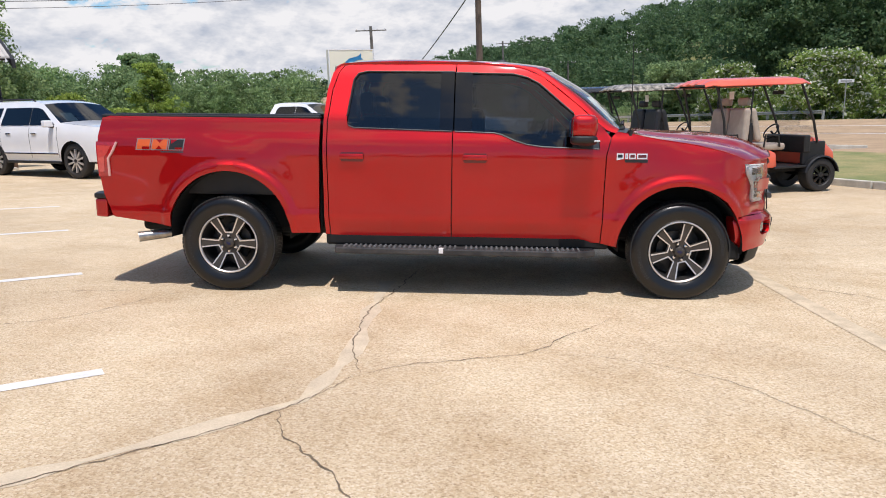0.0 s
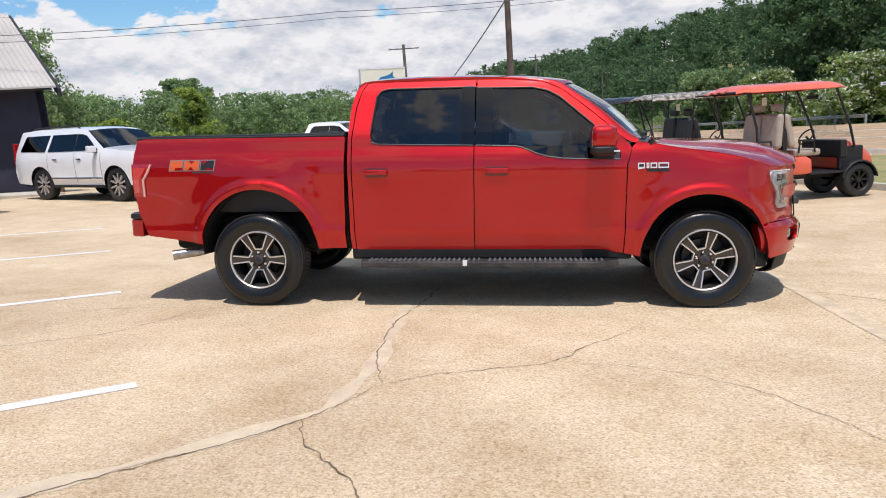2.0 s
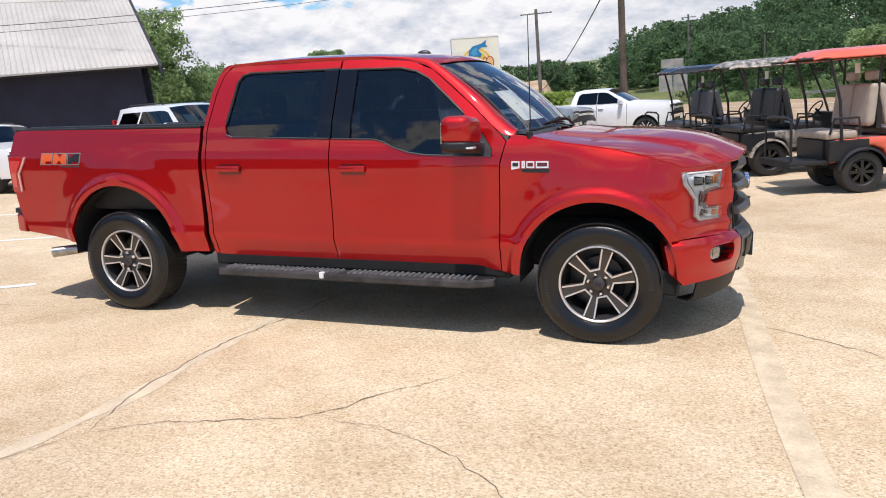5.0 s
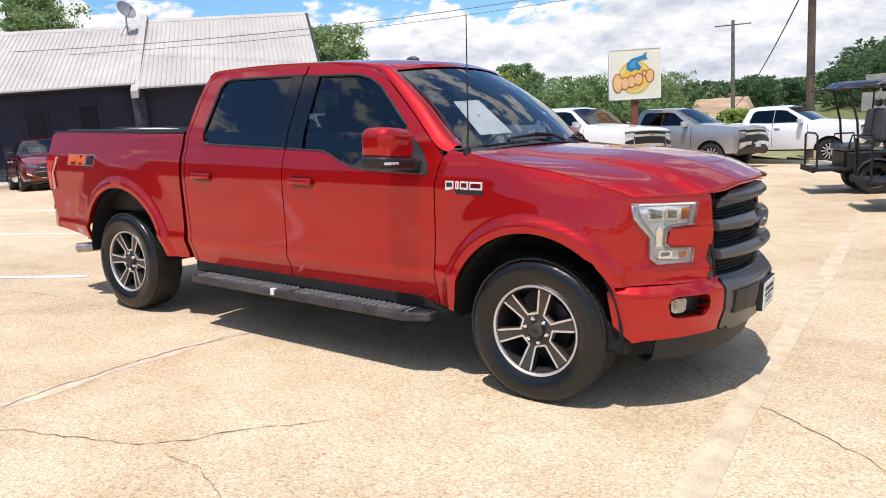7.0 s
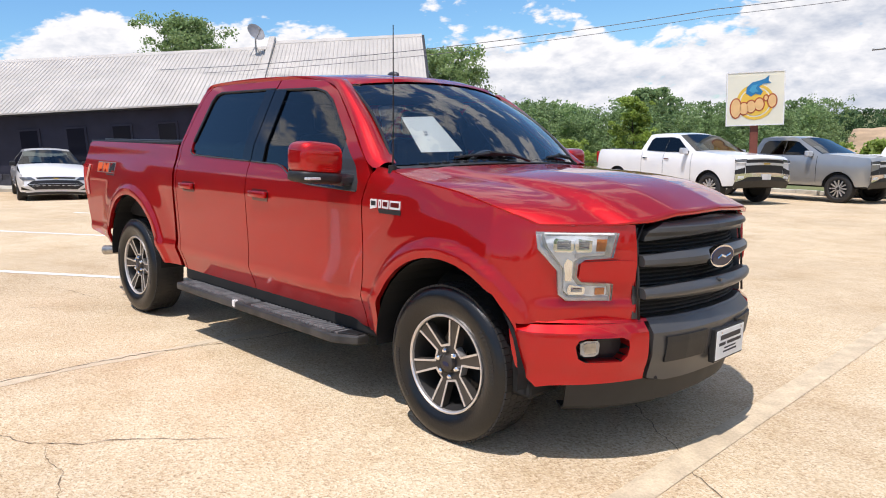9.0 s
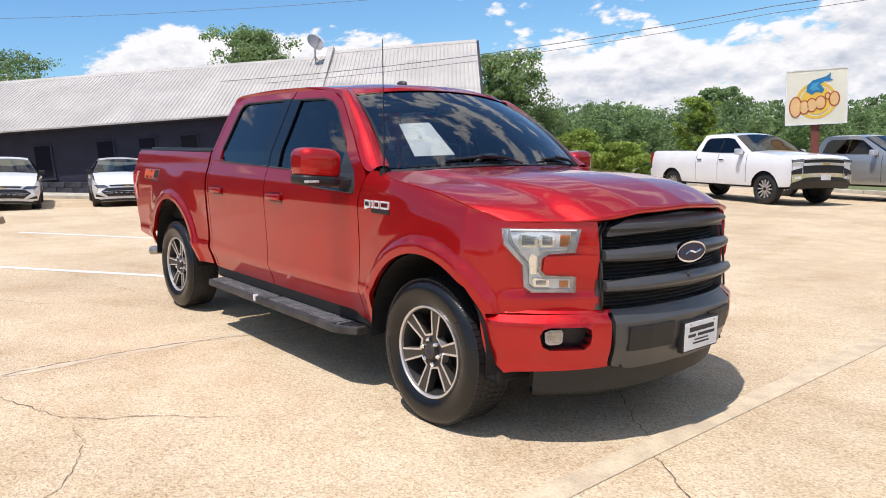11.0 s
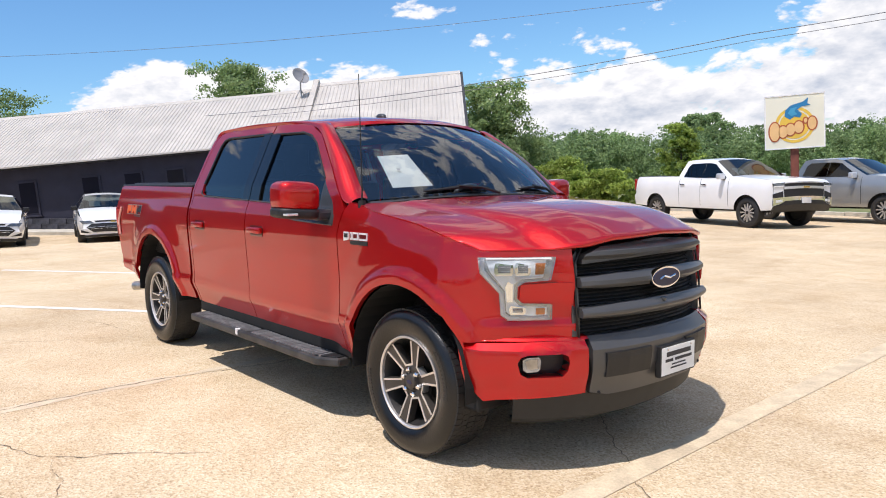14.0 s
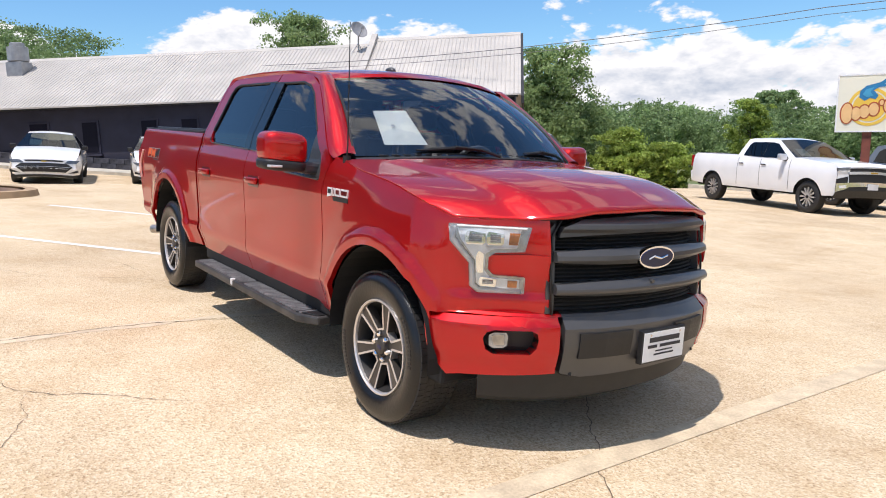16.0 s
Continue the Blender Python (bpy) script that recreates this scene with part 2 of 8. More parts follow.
M_DIRT = mat("tan_dirt", (0.47, 0.33, 0.20), 0.95, var=0.25, vscale=0.2, fine=0.4, fscale=3)
M_RED = mat("red_metallic_paint", (0.49, 0.008, 0.009), 0.44, metal=0.78, coat=1.0, var=0.04, vscale=1.5, coat_rough=0.035, coat_ior=1.5, spec=0.1)
M_GREY_TRIM = mat("charcoal_trim", (0.055, 0.058, 0.063), 0.42, metal=0.3, var=0.12, vscale=9, bump=0.05, bscale=400)
M_GREY_BAR = mat("magnetic_grey_paint", (0.075, 0.074, 0.074), 0.42, metal=0.35, coat=0.4, coat_rough=0.3, var=0.08, vscale=7)
M_BLACK = mat("black_plastic", (0.012, 0.012, 0.013), 0.5, var=0.2, vscale=10, bump=0.15, bscale=300)
M_GLOSSBLACK = mat("gloss_black", (0.005, 0.005, 0.006), 0.06)
M_DARK = mat("underbody_black", (0.007, 0.007, 0.007), 0.85, var=0.3, vscale=6)
M_TYRE = mat("tyre_rubber", (0.013, 0.013, 0.014), 0.62, var=0.25, vscale=12, bump=0.25, bscale=120, col2=(0.022, 0.020, 0.018))
M_TYRE_WET = mat("dressed_sidewall", (0.006, 0.006, 0.0065), 0.28, var=0.2, vscale=10, bump=0.15, bscale=90)
M_ALU = mat("machined_alloy", (0.74, 0.70, 0.67), 0.36, metal=0.75, var=0.06, vscale=14, bump=0.05, bscale=500)
M_RIMGREY = mat("painted_rim_pocket", (0.065, 0.056, 0.048), 0.42, metal=0.35, var=0.12, vscale=14)
M_CHROME = mat("chrome", (0.82, 0.82, 0.83), 0.07, metal=1.0)
M_BADGEBRIGHT = mat("bright_badge", (0.80, 0.80, 0.80), 0.4, metal=0.35)
M_STEEL = mat("exhaust_steel", (0.52, 0.49, 0.45), 0.3, metal=0.9, var=0.25, vscale=20)
M_TINT = glass_mat("tinted_glass", (0.07, 0.08, 0.09), 1.0, 1.65)
M_TINT_FRONT = glass_mat("light_tinted_glass", (0.17, 0.20, 0.23), 1.0, 1.6)
M_WIND = glass_mat("windscreen_glass", (0.76, 0.85, 0.88), 1.0, 2.0)
M_LENS = glass_mat("clear_lens", (0.97, 0.98, 0.98), 1.0, 1.45)
M_REFLECT = mat("lamp_reflector", (0.84, 0.87, 0.90), 0.3, metal=0.5, var=0.1, vscale=30)
M_LAMPDARK = mat("lamp_inner_grey", (0.46, 0.47, 0.48), 0.25, metal=0.6, var=0.2, vscale=40)
M_LAMPWHITE = mat("lamp_housing", (0.84, 0.83, 0.82), 0.35, metal=0.0, var=0.1, vscale=25)
M_LAMPBOWL = mat("lamp_bowl_silver", (0.86, 0.89, 0.92), 0.4, metal=0.35, var=0.08, vscale=25)
M_AMBER = mat("amber_reflector", (0.62, 0.20, 0.04), 0.3, coat=0.5, var=0.2, vscale=60)
M_REDLENS = mat("red_lens", (0.42, 0.012, 0.014), 0.12, coat=1.0, var=0.15, vscale=40)
M_WHITEP = mat("white_paint", (0.80, 0.80, 0.80), 0.3, coat=0.9, var=0.03, vscale=2)
M_SILVERP = mat("grey_metallic_paint", (0.38, 0.39, 0.39), 0.32, metal=0.6, coat=0.9, var=0.05, vscale=2)
M_REDCAR = mat("dark_red_paint", (0.24, 0.012, 0.012), 0.3, metal=0.4, coat=1.0, var=0.05, vscale=2)
M_PAPER = mat("paper", (0.82, 0.83, 0.82), 0.7, var=0.04, vscale=20)
M_INK = mat("print_dark", (0.03, 0.03, 0.035), 0.6)
M_SEAT = mat("dark_leather", (0.022, 0.021, 0.021), 0.55, var=0.2, vscale=8, bump=0.2)
M_DASH = mat("dashboard_plastic", (0.07, 0.07, 0.072), 0.6, var=0.15, vscale=8)
M_ORANGEB = mat("badge_orange", (0.62, 0.10, 0.02), 0.4)
M_BLUE = mat("emblem_blue", (0.005, 0.010, 0.055), 0.3, var=0.1, vscale=30)

# ---- tools for building ----
def part(name, bm, material, parent, label="", smooth=False, angle=0.6):
    """Link a bmesh as one mesh object under a thing or a part."""
    me = bpy.data.meshes.new(name)
    if smooth:
        for e in bm.edges:
            if len(e.link_faces) == 2 and e.calc_face_angle(0) > angle:
                e.smooth = False
        for f in bm.faces:
            f.smooth = True
    bm.to_mesh(me)
    bm.free()
    me.materials.append(material)
    ob = new(name, me)
    ob.parent = parent
    if label:
        tagged(ob, label)
    return ob


def sheet(name, verts, faces, material, parent=None, label="", smooth=False):
    me = bpy.data.meshes.new(name)
    me.from_pydata([tuple(v) for v in verts], [], faces)
    me.materials.append(material)
    if smooth:
        me.polygons.foreach_set("use_smooth", [True] * len(me.polygons))
    me.update()
    ob = new(name, me)
    ob.parent = parent
    if label:
        tagged(ob, label)
    return ob


def thing(name, m, label, category, group="", kind=""):
    ob = new(name)
    ob.empty_display_size = 0.2
    ob.matrix_basis = m
    return tagged(ob, label, category, group, kind)


def lot_z(x, y):
    """Height of the lot's surface over its working plane."""
    v = (x - 2) + 0.25 * (y - 4)
    return 0.045 * (math.log1p(math.exp(min(v, 30))) if v > -30 else 0.0) + 0.16 * smooth01(6, 15, y) * smooth01(-14, -7, x) - 0.32 * smooth01(-13, -19, x)


def on_lot(x, y, yaw, dz=0.0):
    """Pose of a thing that stands on the lot and follows its slope."""
    e = 0.6
    n = Vector((lot_z(x - e, y) - lot_z(x + e, y), lot_z(x, y - e) - lot_z(x, y + e), 2 * e)).normalized()
    q = Vector((0, 0, 1)).rotation_difference(n).to_matrix().to_4x4()
    return G @ Matrix.Translation((x, y, lot_z(x, y) + dz)) @ q @ pose(0, 0, 0, 0, 0, yaw)


def level(x, y, z, yaw=0.0):
    """Pose of an upright thing at a place given in the lot's frame."""
    p = G @ Vector((x, y, z))
    return pose(p.x, p.y, p.z, 0, 0, yaw)


def add_box(bm, x0, x1, y0, y1, z0, z1, bev=0.0, seg=2, m=None):
    r = bmesh.ops.create_cube(bm, size=1)
    vs = r["verts"]
    for v in vs:
        v.co = Vector(((x0 + x1) / 2 + v.co.x * (x1 - x0), (y0 + y1) / 2 + v.co.y * (y1 - y0), (z0 + z1) / 2 + v.co.z * (z1 - z0)))
    if bev:
        es = list({e for v in vs for e in v.link_edges})
        g = bmesh.ops.bevel(bm, geom=es, offset=bev, segments=seg, affect="EDGES", profile=0.5)
        vs = list({v for f in g["faces"] for v in f.verts} | {v for v in vs if v.is_valid})
    if m is not None:
        bmesh.ops.transform(bm, matrix=m, verts=[v for v in vs if v.is_valid])
    return vs


def box_bm(*a, **k):
    bm = bmesh.new()
    add_box(bm, *a, **k)
    return bm


def add_tube(bm, pts, r, seg=8, caps=True, closed=False):
    """A round bar along a line of points; r a radius or one a point."""
    pts = [Vector(p) for p in pts]
    n = len(pts)
    rs = [r] * n if isinstance(r, (int, float)) else list(r)
    rings = []
    side = None
    for i, p in enumerate(pts):
        a = pts[i - 1] if i or closed else pts[i]
        b = pts[(i + 1) % n] if i < n - 1 or closed else pts[i]
        d = (b - a).normalized()
        if side is None:
            side = d.cross(Vector((0, 0, 1)) if abs(d.z) < 0.9 else Vector((1, 0, 0))).normalized()
        side = (side - d * side.dot(d)).normalized()
        o = d.cross(side)
        rings.append([bm.verts.new(p + (side * math.cos(k * 2 * math.pi / seg) + o * math.sin(k * 2 * math.pi / seg)) * rs[i]) for k in range(seg)])
    for i in range(n if closed else n - 1):
        A, B = rings[i], rings[(i + 1) % n]
        for k in range(seg):
            bm.faces.new((A[k], A[(k + 1) % seg], B[(k + 1) % seg], B[k]))
    if caps and not closed:
        bm.faces.new(rings[0][::-1])
        bm.faces.new(rings[-1])
    return rings


def tube_bm(pts, r, seg=8, **k):
    bm = bmesh.new()
    add_tube(bm, pts, r, seg, **k)
    return bm


def lathe_bm(prof, seg=48, closed=False):
    """Turn a profile of (radius, y) round the y axis."""
    bm = bmesh.new()
    rings = [[bm.verts.new((r * math.cos(a), y, r * math.sin(a))) for a in (2 * math.pi * k / seg for k in range(seg))] for r, y in prof]
    n = len(rings)
    for i in range(n if closed else n - 1):
        A, B = rings[i], rings[(i + 1) % n]
        for k in range(seg):
            bm.faces.new((A[k], A[(k + 1) % seg], B[(k + 1) % seg], B[k]))
    bmesh.ops.recalc_face_normals(bm, faces=bm.faces)
    return bm


def prism_bm(poly, y0, y1, bev=0.0):
    """A plate: a polygon in x, z drawn out from y0 to y1."""
    bm = bmesh.new()
    a = [bm.verts.new((x, y0, z)) for x, z in poly]
    b = [bm.verts.new((x, y1, z)) for x, z in poly]
    bm.faces.new(a)
    bm.faces.new(b[::-1])
    n = len(poly)
    for i in range(n):
        bm.faces.new((a[i], b[i], b[(i + 1) % n], a[(i + 1) % n]))
    bmesh.ops.recalc_face_normals(bm, faces=bm.faces)
    if bev:
        bmesh.ops.bevel(bm, geom=list(bm.edges), offset=bev, segments=2, affect="EDGES", profile=0.5)
    return bm


def panel_bm(poly, fn, step=0.05, lip=0.02, flip=False):
    """A skin: a polygon in (s, z), cut into a fine net and laid on the surface fn(s, z, depth), with its rim turned in."""
    bm = bmesh.new()
    vs = [bm.verts.new((a, 0, b)) for a, b in poly]
    bm.faces.new(vs)
    for ax in (0, 2):
        lo = min(v.co[ax] for v in bm.verts)
        hi = max(v.co[ax] for v in bm.verts)
        no = (1, 0, 0) if ax == 0 else (0, 0, 1)
        k = math.floor(lo / step) + 1
        while k * step < hi:
            c = [0, 0, 0]
            c[ax] = k * step
            bmesh.ops.bisect_plane(bm, geom=list(bm.verts) + list(bm.edges) + list(bm.faces), dist=1e-5, plane_co=c, plane_no=no)
            k += 1
    outer = list(bm.faces)
    rim = [e for e in bm.edges if e.is_boundary]
    if lip:
        g = bmesh.ops.extrude_edge_only(bm, edges=rim)
        for v in g["geom"]:
            if isinstance(v, bmesh.types.BMVert):
                v.co.y = lip
    dots = 0.0
    was = {v: v.co.copy() for v in bm.verts}
    for v, c in was.items():
        v.co = fn(c.x, c.z, c.y)
    bm.normal_update()
    for f in outer:
        c = was[f.verts[0]]
        dots += f.normal.dot(fn(c.x, c.z, 0.0) - fn(c.x, c.z, 0.05)) * f.calc_area()
    bmesh.ops.recalc_face_normals(bm, faces=bm.faces)
    bm.normal_update()
    dots = sum(f.normal.dot(fn(was[f.verts[0]].x, was[f.verts[0]].z, 0.0) - fn(was[f.verts[0]].x, was[f.verts[0]].z, 0.05)) * f.calc_area() for f in outer)
    if dots < 0:
        bmesh.ops.reverse_faces(bm, faces=bm.faces)
    for e in rim:
        e.smooth = False
    return bm


def grid_bm(rows):
    """A skin through rows of points."""
    bm = bmesh.new()
    vs = [[bm.verts.new(p) for p in r] for r in rows]
    for a, b in zip(vs, vs[1:]):
        for i in range(len(a) - 1):
            bm.faces.new((a[i], a[i + 1], b[i + 1], b[i]))
    bmesh.ops.recalc_face_normals(bm, faces=bm.faces)
    if sum(f.normal.z for f in bm.faces) < 0:
        bmesh.ops.reverse_faces(bm, faces=bm.faces)
    return bm


def thicken(bm, d):
    bmesh.ops.solidify(bm, geom=list(bm.faces), thickness=d)
    return bm


def curve_points(pts, n):
    """Points along a smooth line through pts, evenly spaced."""
    P = [Vector(p) for p in pts]
    P = [P[0] * 2 - P[1]] + P + [P[-1] * 2 - P[-2]]
    out = []
    for i in range(1, len(P) - 2):
        for k in range(24):
            t = k / 24
            a, b, c, d = P[i - 1], P[i], P[i + 1], P[i + 2]
            out.append(0.5 * ((2 * b) + (c - a) * t + (2 * a - 5 * b + 4 * c - d) * t * t + (3 * b - a - 3 * c + d) * t ** 3))
    out.append(P[-2])
    L = [0.0]
    for a, b in zip(out, out[1:]):
        L.append(L[-1] + (b - a).length)
    res, j = [], 0
    for k in range(n):
        s = L[-1] * k / (n - 1)
        while j < len(L) - 2 and L[j + 1] < s:
            j += 1
        f = (s - L[j]) / max(1e-9, L[j + 1] - L[j])
        res.append(out[j].lerp(out[j + 1], min(1, f)))
    return res


def smooth01(a, b, x):
    t = min(1.0, max(0.0, (x - a) / (b - a)))
    return t * t * (3 - 2 * t)


def proud(fn, h):
    return lambda s, z, d: fn(s, z, d - h)


# ---- the lot, road, grass and far ground ----
KN, KC = Vector((0.896, 0.443)), 9.7        # kerb line towards the road
BN, BC = Vector((0.33, 0.944)), 20.2        # back edge of the lot


def lot_sheet(name, x0, x1, y0, y1, step, lift, material, cuts=(), label="", kind="structure", category=""):
    """A sheet that follows the lot, cut back to the sides of the given lines (normal, offset, keep below)."""
    bm = bmesh.new()
    nx, ny = round((x1 - x0) / step), round((y1 - y0) / step)
    g = [[bm.verts.new((x0 + (x1 - x0) * i / nx, y0 + (y1 - y0) * j / ny, 0)) for i in range(nx + 1)] for j in range(ny + 1)]
    for j in range(ny):
        for i in range(nx):
            bm.faces.new((g[j][i], g[j][i + 1], g[j + 1][i + 1], g[j + 1][i]))
    for nrm, c, below in cuts:
        bmesh.ops.bisect_plane(bm, geom=list(bm.verts) + list(bm.edges) + list(bm.faces), plane_co=(nrm.x * c, nrm.y * c, 0), plane_no=(nrm.x, nrm.y, 0), clear_outer=below, clear_inner=not below)
    for v in bm.verts:
        v.co.z = lot_z(v.co.x, v.co.y) + (road_lift(v.co.x, v.co.y) if lift is None else lift)
    me = bpy.data.meshes.new(name)
    for f in bm.faces:
        f.smooth = True
    bm.to_mesh(me)
    bm.free()
    me.materials.append(material)
    ob = new(name, me)
    ob.matrix_basis = G
    return tagged(ob, label, category, "", kind)


def road_lift(x, y):
    """How far the road and its far verge rise over the lot's slope."""
    a = KN.x * x + KN.y * y - 16.2
    return -0.03 + 0.0024 * min(max(a, 0), 15.8) ** 2 - 0.035 * max(0, a - 16.5)


def far_ground():
    """Ground out to the horizon: it follows the lot's slope for a stretch, then levels off, with a wooded rise to one side."""
    rs = [0.0, 6, 14, 24, 36, 50, 65, 82, 100, 125, 155, 190, 230, 290, 380, 520, 800, 1500, 3000]
    n = 72
    verts, faces = [(0, 0, -0.35)], []
    for r in rs[1:]:
        for k in range(n):
            a = 2 * math.pi * k / n
            verts.append((r * math.sin(a), r * math.cos(a), far_z(r * math.sin(a), r * math.cos(a))))
    for k in range(n):
        faces.append((0, 1 + (k + 1) % n, 1 + k))
    for i in range(len(rs) - 2):
        for k in range(n):
            a, b = 1 + i * n + k, 1 + i * n + (k + 1) % n
            faces.append((a, b, b + n, a + n))
    ob = sheet("ground", verts, faces, M_FIELD, smooth=True)
    tagged(ob, "open grassy ground with tan dry patches round the lot", "ground", "", "structure")


def far_z(x, y):
    """Height of the far ground in the level world."""
    r = math.hypot(x, y)
    f = min(1.0, 75 / max(r, 1))
    z = (-0.0457 * x - 0.0681 * y) * f - 0.35
    az = math.degrees(math.atan2(x, y))
    hill = 14.5 * math.exp(-((az - 20) / 18) ** 2) * smooth01(70, 180, r)
    near = min(1.4, lot_z(x, y)) * smooth01(70, 50, r)
    return z + hill + near


far_ground()
lot_sheet("parking_lot", -46, 14, -40, 36, 1.0, 0.0, M_CONC, [(KN, KC, True), (BN, BC, True)], "tan exposed-aggregate concrete parking lot with cracks and worn stains", category="parking lot")
lot_sheet("road", -10, 60, -40, 70, 2.0, None, M_ROAD, [(KN, KC + 6.4, False), (KN, KC + 22.3, True)], "pale tan concrete road beyond the grass strip", category="road")
lot_sheet("grass_strip", -30, 40, -40, 44, 1.0, 0.05, M_GRASS, [(KN, KC + 0.15, False), (KN, KC + 6.4, True)], "mown green grass strip between kerb and road", category="grass")
lot_sheet("grass_verge", -10, 60, -40, 74, 2.0, None, M_GRASS, [(KN, KC + 22.3, False), (KN, KC + 32.0, True)], "rough green grass verge past the road", category="grass")


def kerb(name, nrm, c, a0, a1, label):
    """A concrete kerb along a line, built of cast lengths."""
    t = Vector((-nrm.y, nrm.x))
    root = thing(name, G.copy(), label, "kerb", kind="structure")
    k = a0
    while k < a1:
        p = nrm * (c + 0.07) + t * (k + 1.49)
        bm = box_bm(-1.485, 1.485, -0.07, 0.07, -0.12, 0.13, bev=0.02)
        ob = part("kerb_length", bm, M_KERB, root)
        ob.matrix_basis = Matrix.Translation((p.x, p.y, lot_z(p.x, p.y))) @ pose(0, 0, 0, 0, 0, math.degrees(math.atan2(t.y, t.x)))
        k += 3.0


kerb("kerb_road", KN, KC, -24, 21, "pale cast concrete kerb along the lot")
kerb("kerb_back", BN, BC, -6, 24, "pale cast concrete kerb at the back of the lot")


def ribbon(name, pts, w, dz, material, label, category, jag=0.0, seed=1, taper=False, n=None):
    """A thin strip on the lot along a line; jag makes it wander and vary in width like a crack."""
    rng = random.Random(seed)
    length = sum((Vector(b) - Vector(a)).length for a, b in zip(pts, pts[1:]))
    n = n or max(2, int(length / (0.035 if jag else 0.4)))
    P = curve_points([(x, y, 0) for x, y in pts], n) if len(pts) > 2 else [Vector((*pts[0], 0)).lerp(Vector((*pts[1], 0)), i / (n - 1)) for i in range(n)]
    verts, faces = [], []
    wander = 0.0
    for i, p in enumerate(P):
        d = (P[min(i + 1, n - 1)] - P[max(i - 1, 0)]).normalized()
        s = Vector((-d.y, d.x, 0))
        wander = wander * 0.72 + rng.uniform(-1, 1) * jag
        ww = w / 2 * (rng.uniform(0.35, 1.5) if jag else 1)
        if taper:
            ww *= min(1, 4 * i / n + 0.25, 4 * (n - 1 - i) / n + 0.25)
        for q in (p + s * (wander + ww), p + s * (wander - ww)):
            verts.append((q.x, q.y, lot_z(q.x, q.y) + dz))
        if i:
            faces.append((2 * i - 2, 2 * i - 1, 2 * i + 1, 2 * i))
    ob = sheet(name, verts, faces, material)
    ob.matrix_basis = G
    return tagged(ob, label, category, "", "structure")


CRACKS = [
    ([(-2.9, -5.3), (-1.66, -4.36), (-1.16, -3.92), (-0.7, -3.46), (-0.4, -2.92)], 0.012),
    ([(-0.4, -2.92), (-0.50, -2.5), (-0.55, -2.1), (-0.58, -1.6), (-0.5, -1.0), (-0.3, 0.2)], 0.014),
    ([(-0.7, -3.46), (-0.63, -3.68), (-0.47, -3.87), (-0.2, -4.22), (0.1, -4.9)], 0.013),
    ([(-0.4, -2.92), (-0.19, -2.75), (0.21, -2.60), (0.58, -2.43), (0.9, -2.0), (1.21, -1.63)], 0.009),
    ([(0.58, -2.43), (1.0, -2.48), (1.4, -2.66), (1.83, -3.1), (2.2, -3.9)], 0.006),
    ([(-4.2, -2.7), (-3.15, -2.2), (-2.6, -1.8), (-2.35, -1.25), (-2.03, -0.96)], 0.009),
    ([(-3.4, -1.2), (-2.95, -1.1), (-2.5, -1.05)], 0.008),
    ([(1.6, 0.9), (2.16, 0.26), (2.67, -0.2), (3.08, -0.58), (3.5, -0.95), (4.3, -1.7)], 0.009),
    ([(3.0, 1.2), (4.2, 1.5), (5.6, 1.3), (7.0, 2.0)], 0.007),
    ([(-6.5, 0.6), (-5.2, 1.2), (-4.0, 1.1)], 0.008),
]
for i, (pts, w) in enumerate(CRACKS):
    ribbon("crack", pts, w * 0.6, 0.004, M_CRACK, "dark jagged crack in the concrete slab", "crack", jag=0.013, seed=i + 3, taper=True)
ribbon("slab_seam", [(-0.62, -3.3), (-0.52, -2.5), (-0.56, -1.7), (-0.58, -0.5)], 0.11, 0.002, M_PATCH, "pale smooth mortar seam in the concrete", "slab seam", jag=0.006, seed=31, n=12)
ribbon("slab_seam", [(-2.4, -4.75), (-1.66, -4.3), (-1.16, -3.86), (-0.6, -3.3)], 0.11, 0.002, M_PATCH, "pale smooth mortar seam in the concrete", "slab seam", jag=0.006, seed=32, n=12)
T37 = Vector((0.80, 0.60))
for k, (x, y) in enumerate(((-1.84, -2.99), (-3.43, -0.46), (-5.1, 2.10), (-6.75, 4.6))):
    ribbon("bay_line", [(x - T37.x * 5.2, y - T37.y * 5.2), (x, y)], 0.11, 0.003, M_LINE, "worn white painted parking bay line", "parking line")
ribbon("lot_line", [(3.0, -4.2), (2.83, -1.4), (2.78, 2.6), (2.72, 8.8)], 0.15, 0.0045, M_LINE_OLD, "wide faded cream painted line on the lot", "parking line")
for off in (15.2, 18.9):
    verts = []
    for k in np.arange(-6, 48, 1.0):
        for w in (-0.08, 0.08):
            q = KN * (KC + off + w) + Vector((-KN.y, KN.x)) * k
            verts.append((q.x, q.y, lot_z(q.x, q.y) + road_lift(q.x, q.y) + 0.012))
    line = sheet("road_line", verts, [(2 * k, 2 * k + 1, 2 * k + 3, 2 * k + 2) for k in range(53)], M_LINE)
    line.matrix_basis = G
    tagged(line, "white painted line on the road", "road line", "", "structure")



def far_patch(name, az0, az1, r0, r1, dz, material, label, category):
    """Bare ground laid over the far ground between two bearings."""
    verts, faces, n, m = [], [], 16, 14
    for j in range(m + 1):
        for i in range(n + 1):
            wob = 1 + 0.04 * math.sin(i * 1.7 + j) + 0.03 * math.sin(i * 0.6)
            r, a = (r0 + (r1 - r0) * j / m) * wob, radians(az0 + (az1 - az0) * i / n)
            x, y = r * math.sin(a), r * math.cos(a)
            verts.append((x, y, far_z(x, y) + dz))
    for j in range(m):
        for i in range(n):
            k = j * (n + 1) + i
            faces.append((k, k + 1, k + n + 2, k + n + 1))
    tagged(sheet(name, verts, faces, material, smooth=True), label, category, "", "structure")


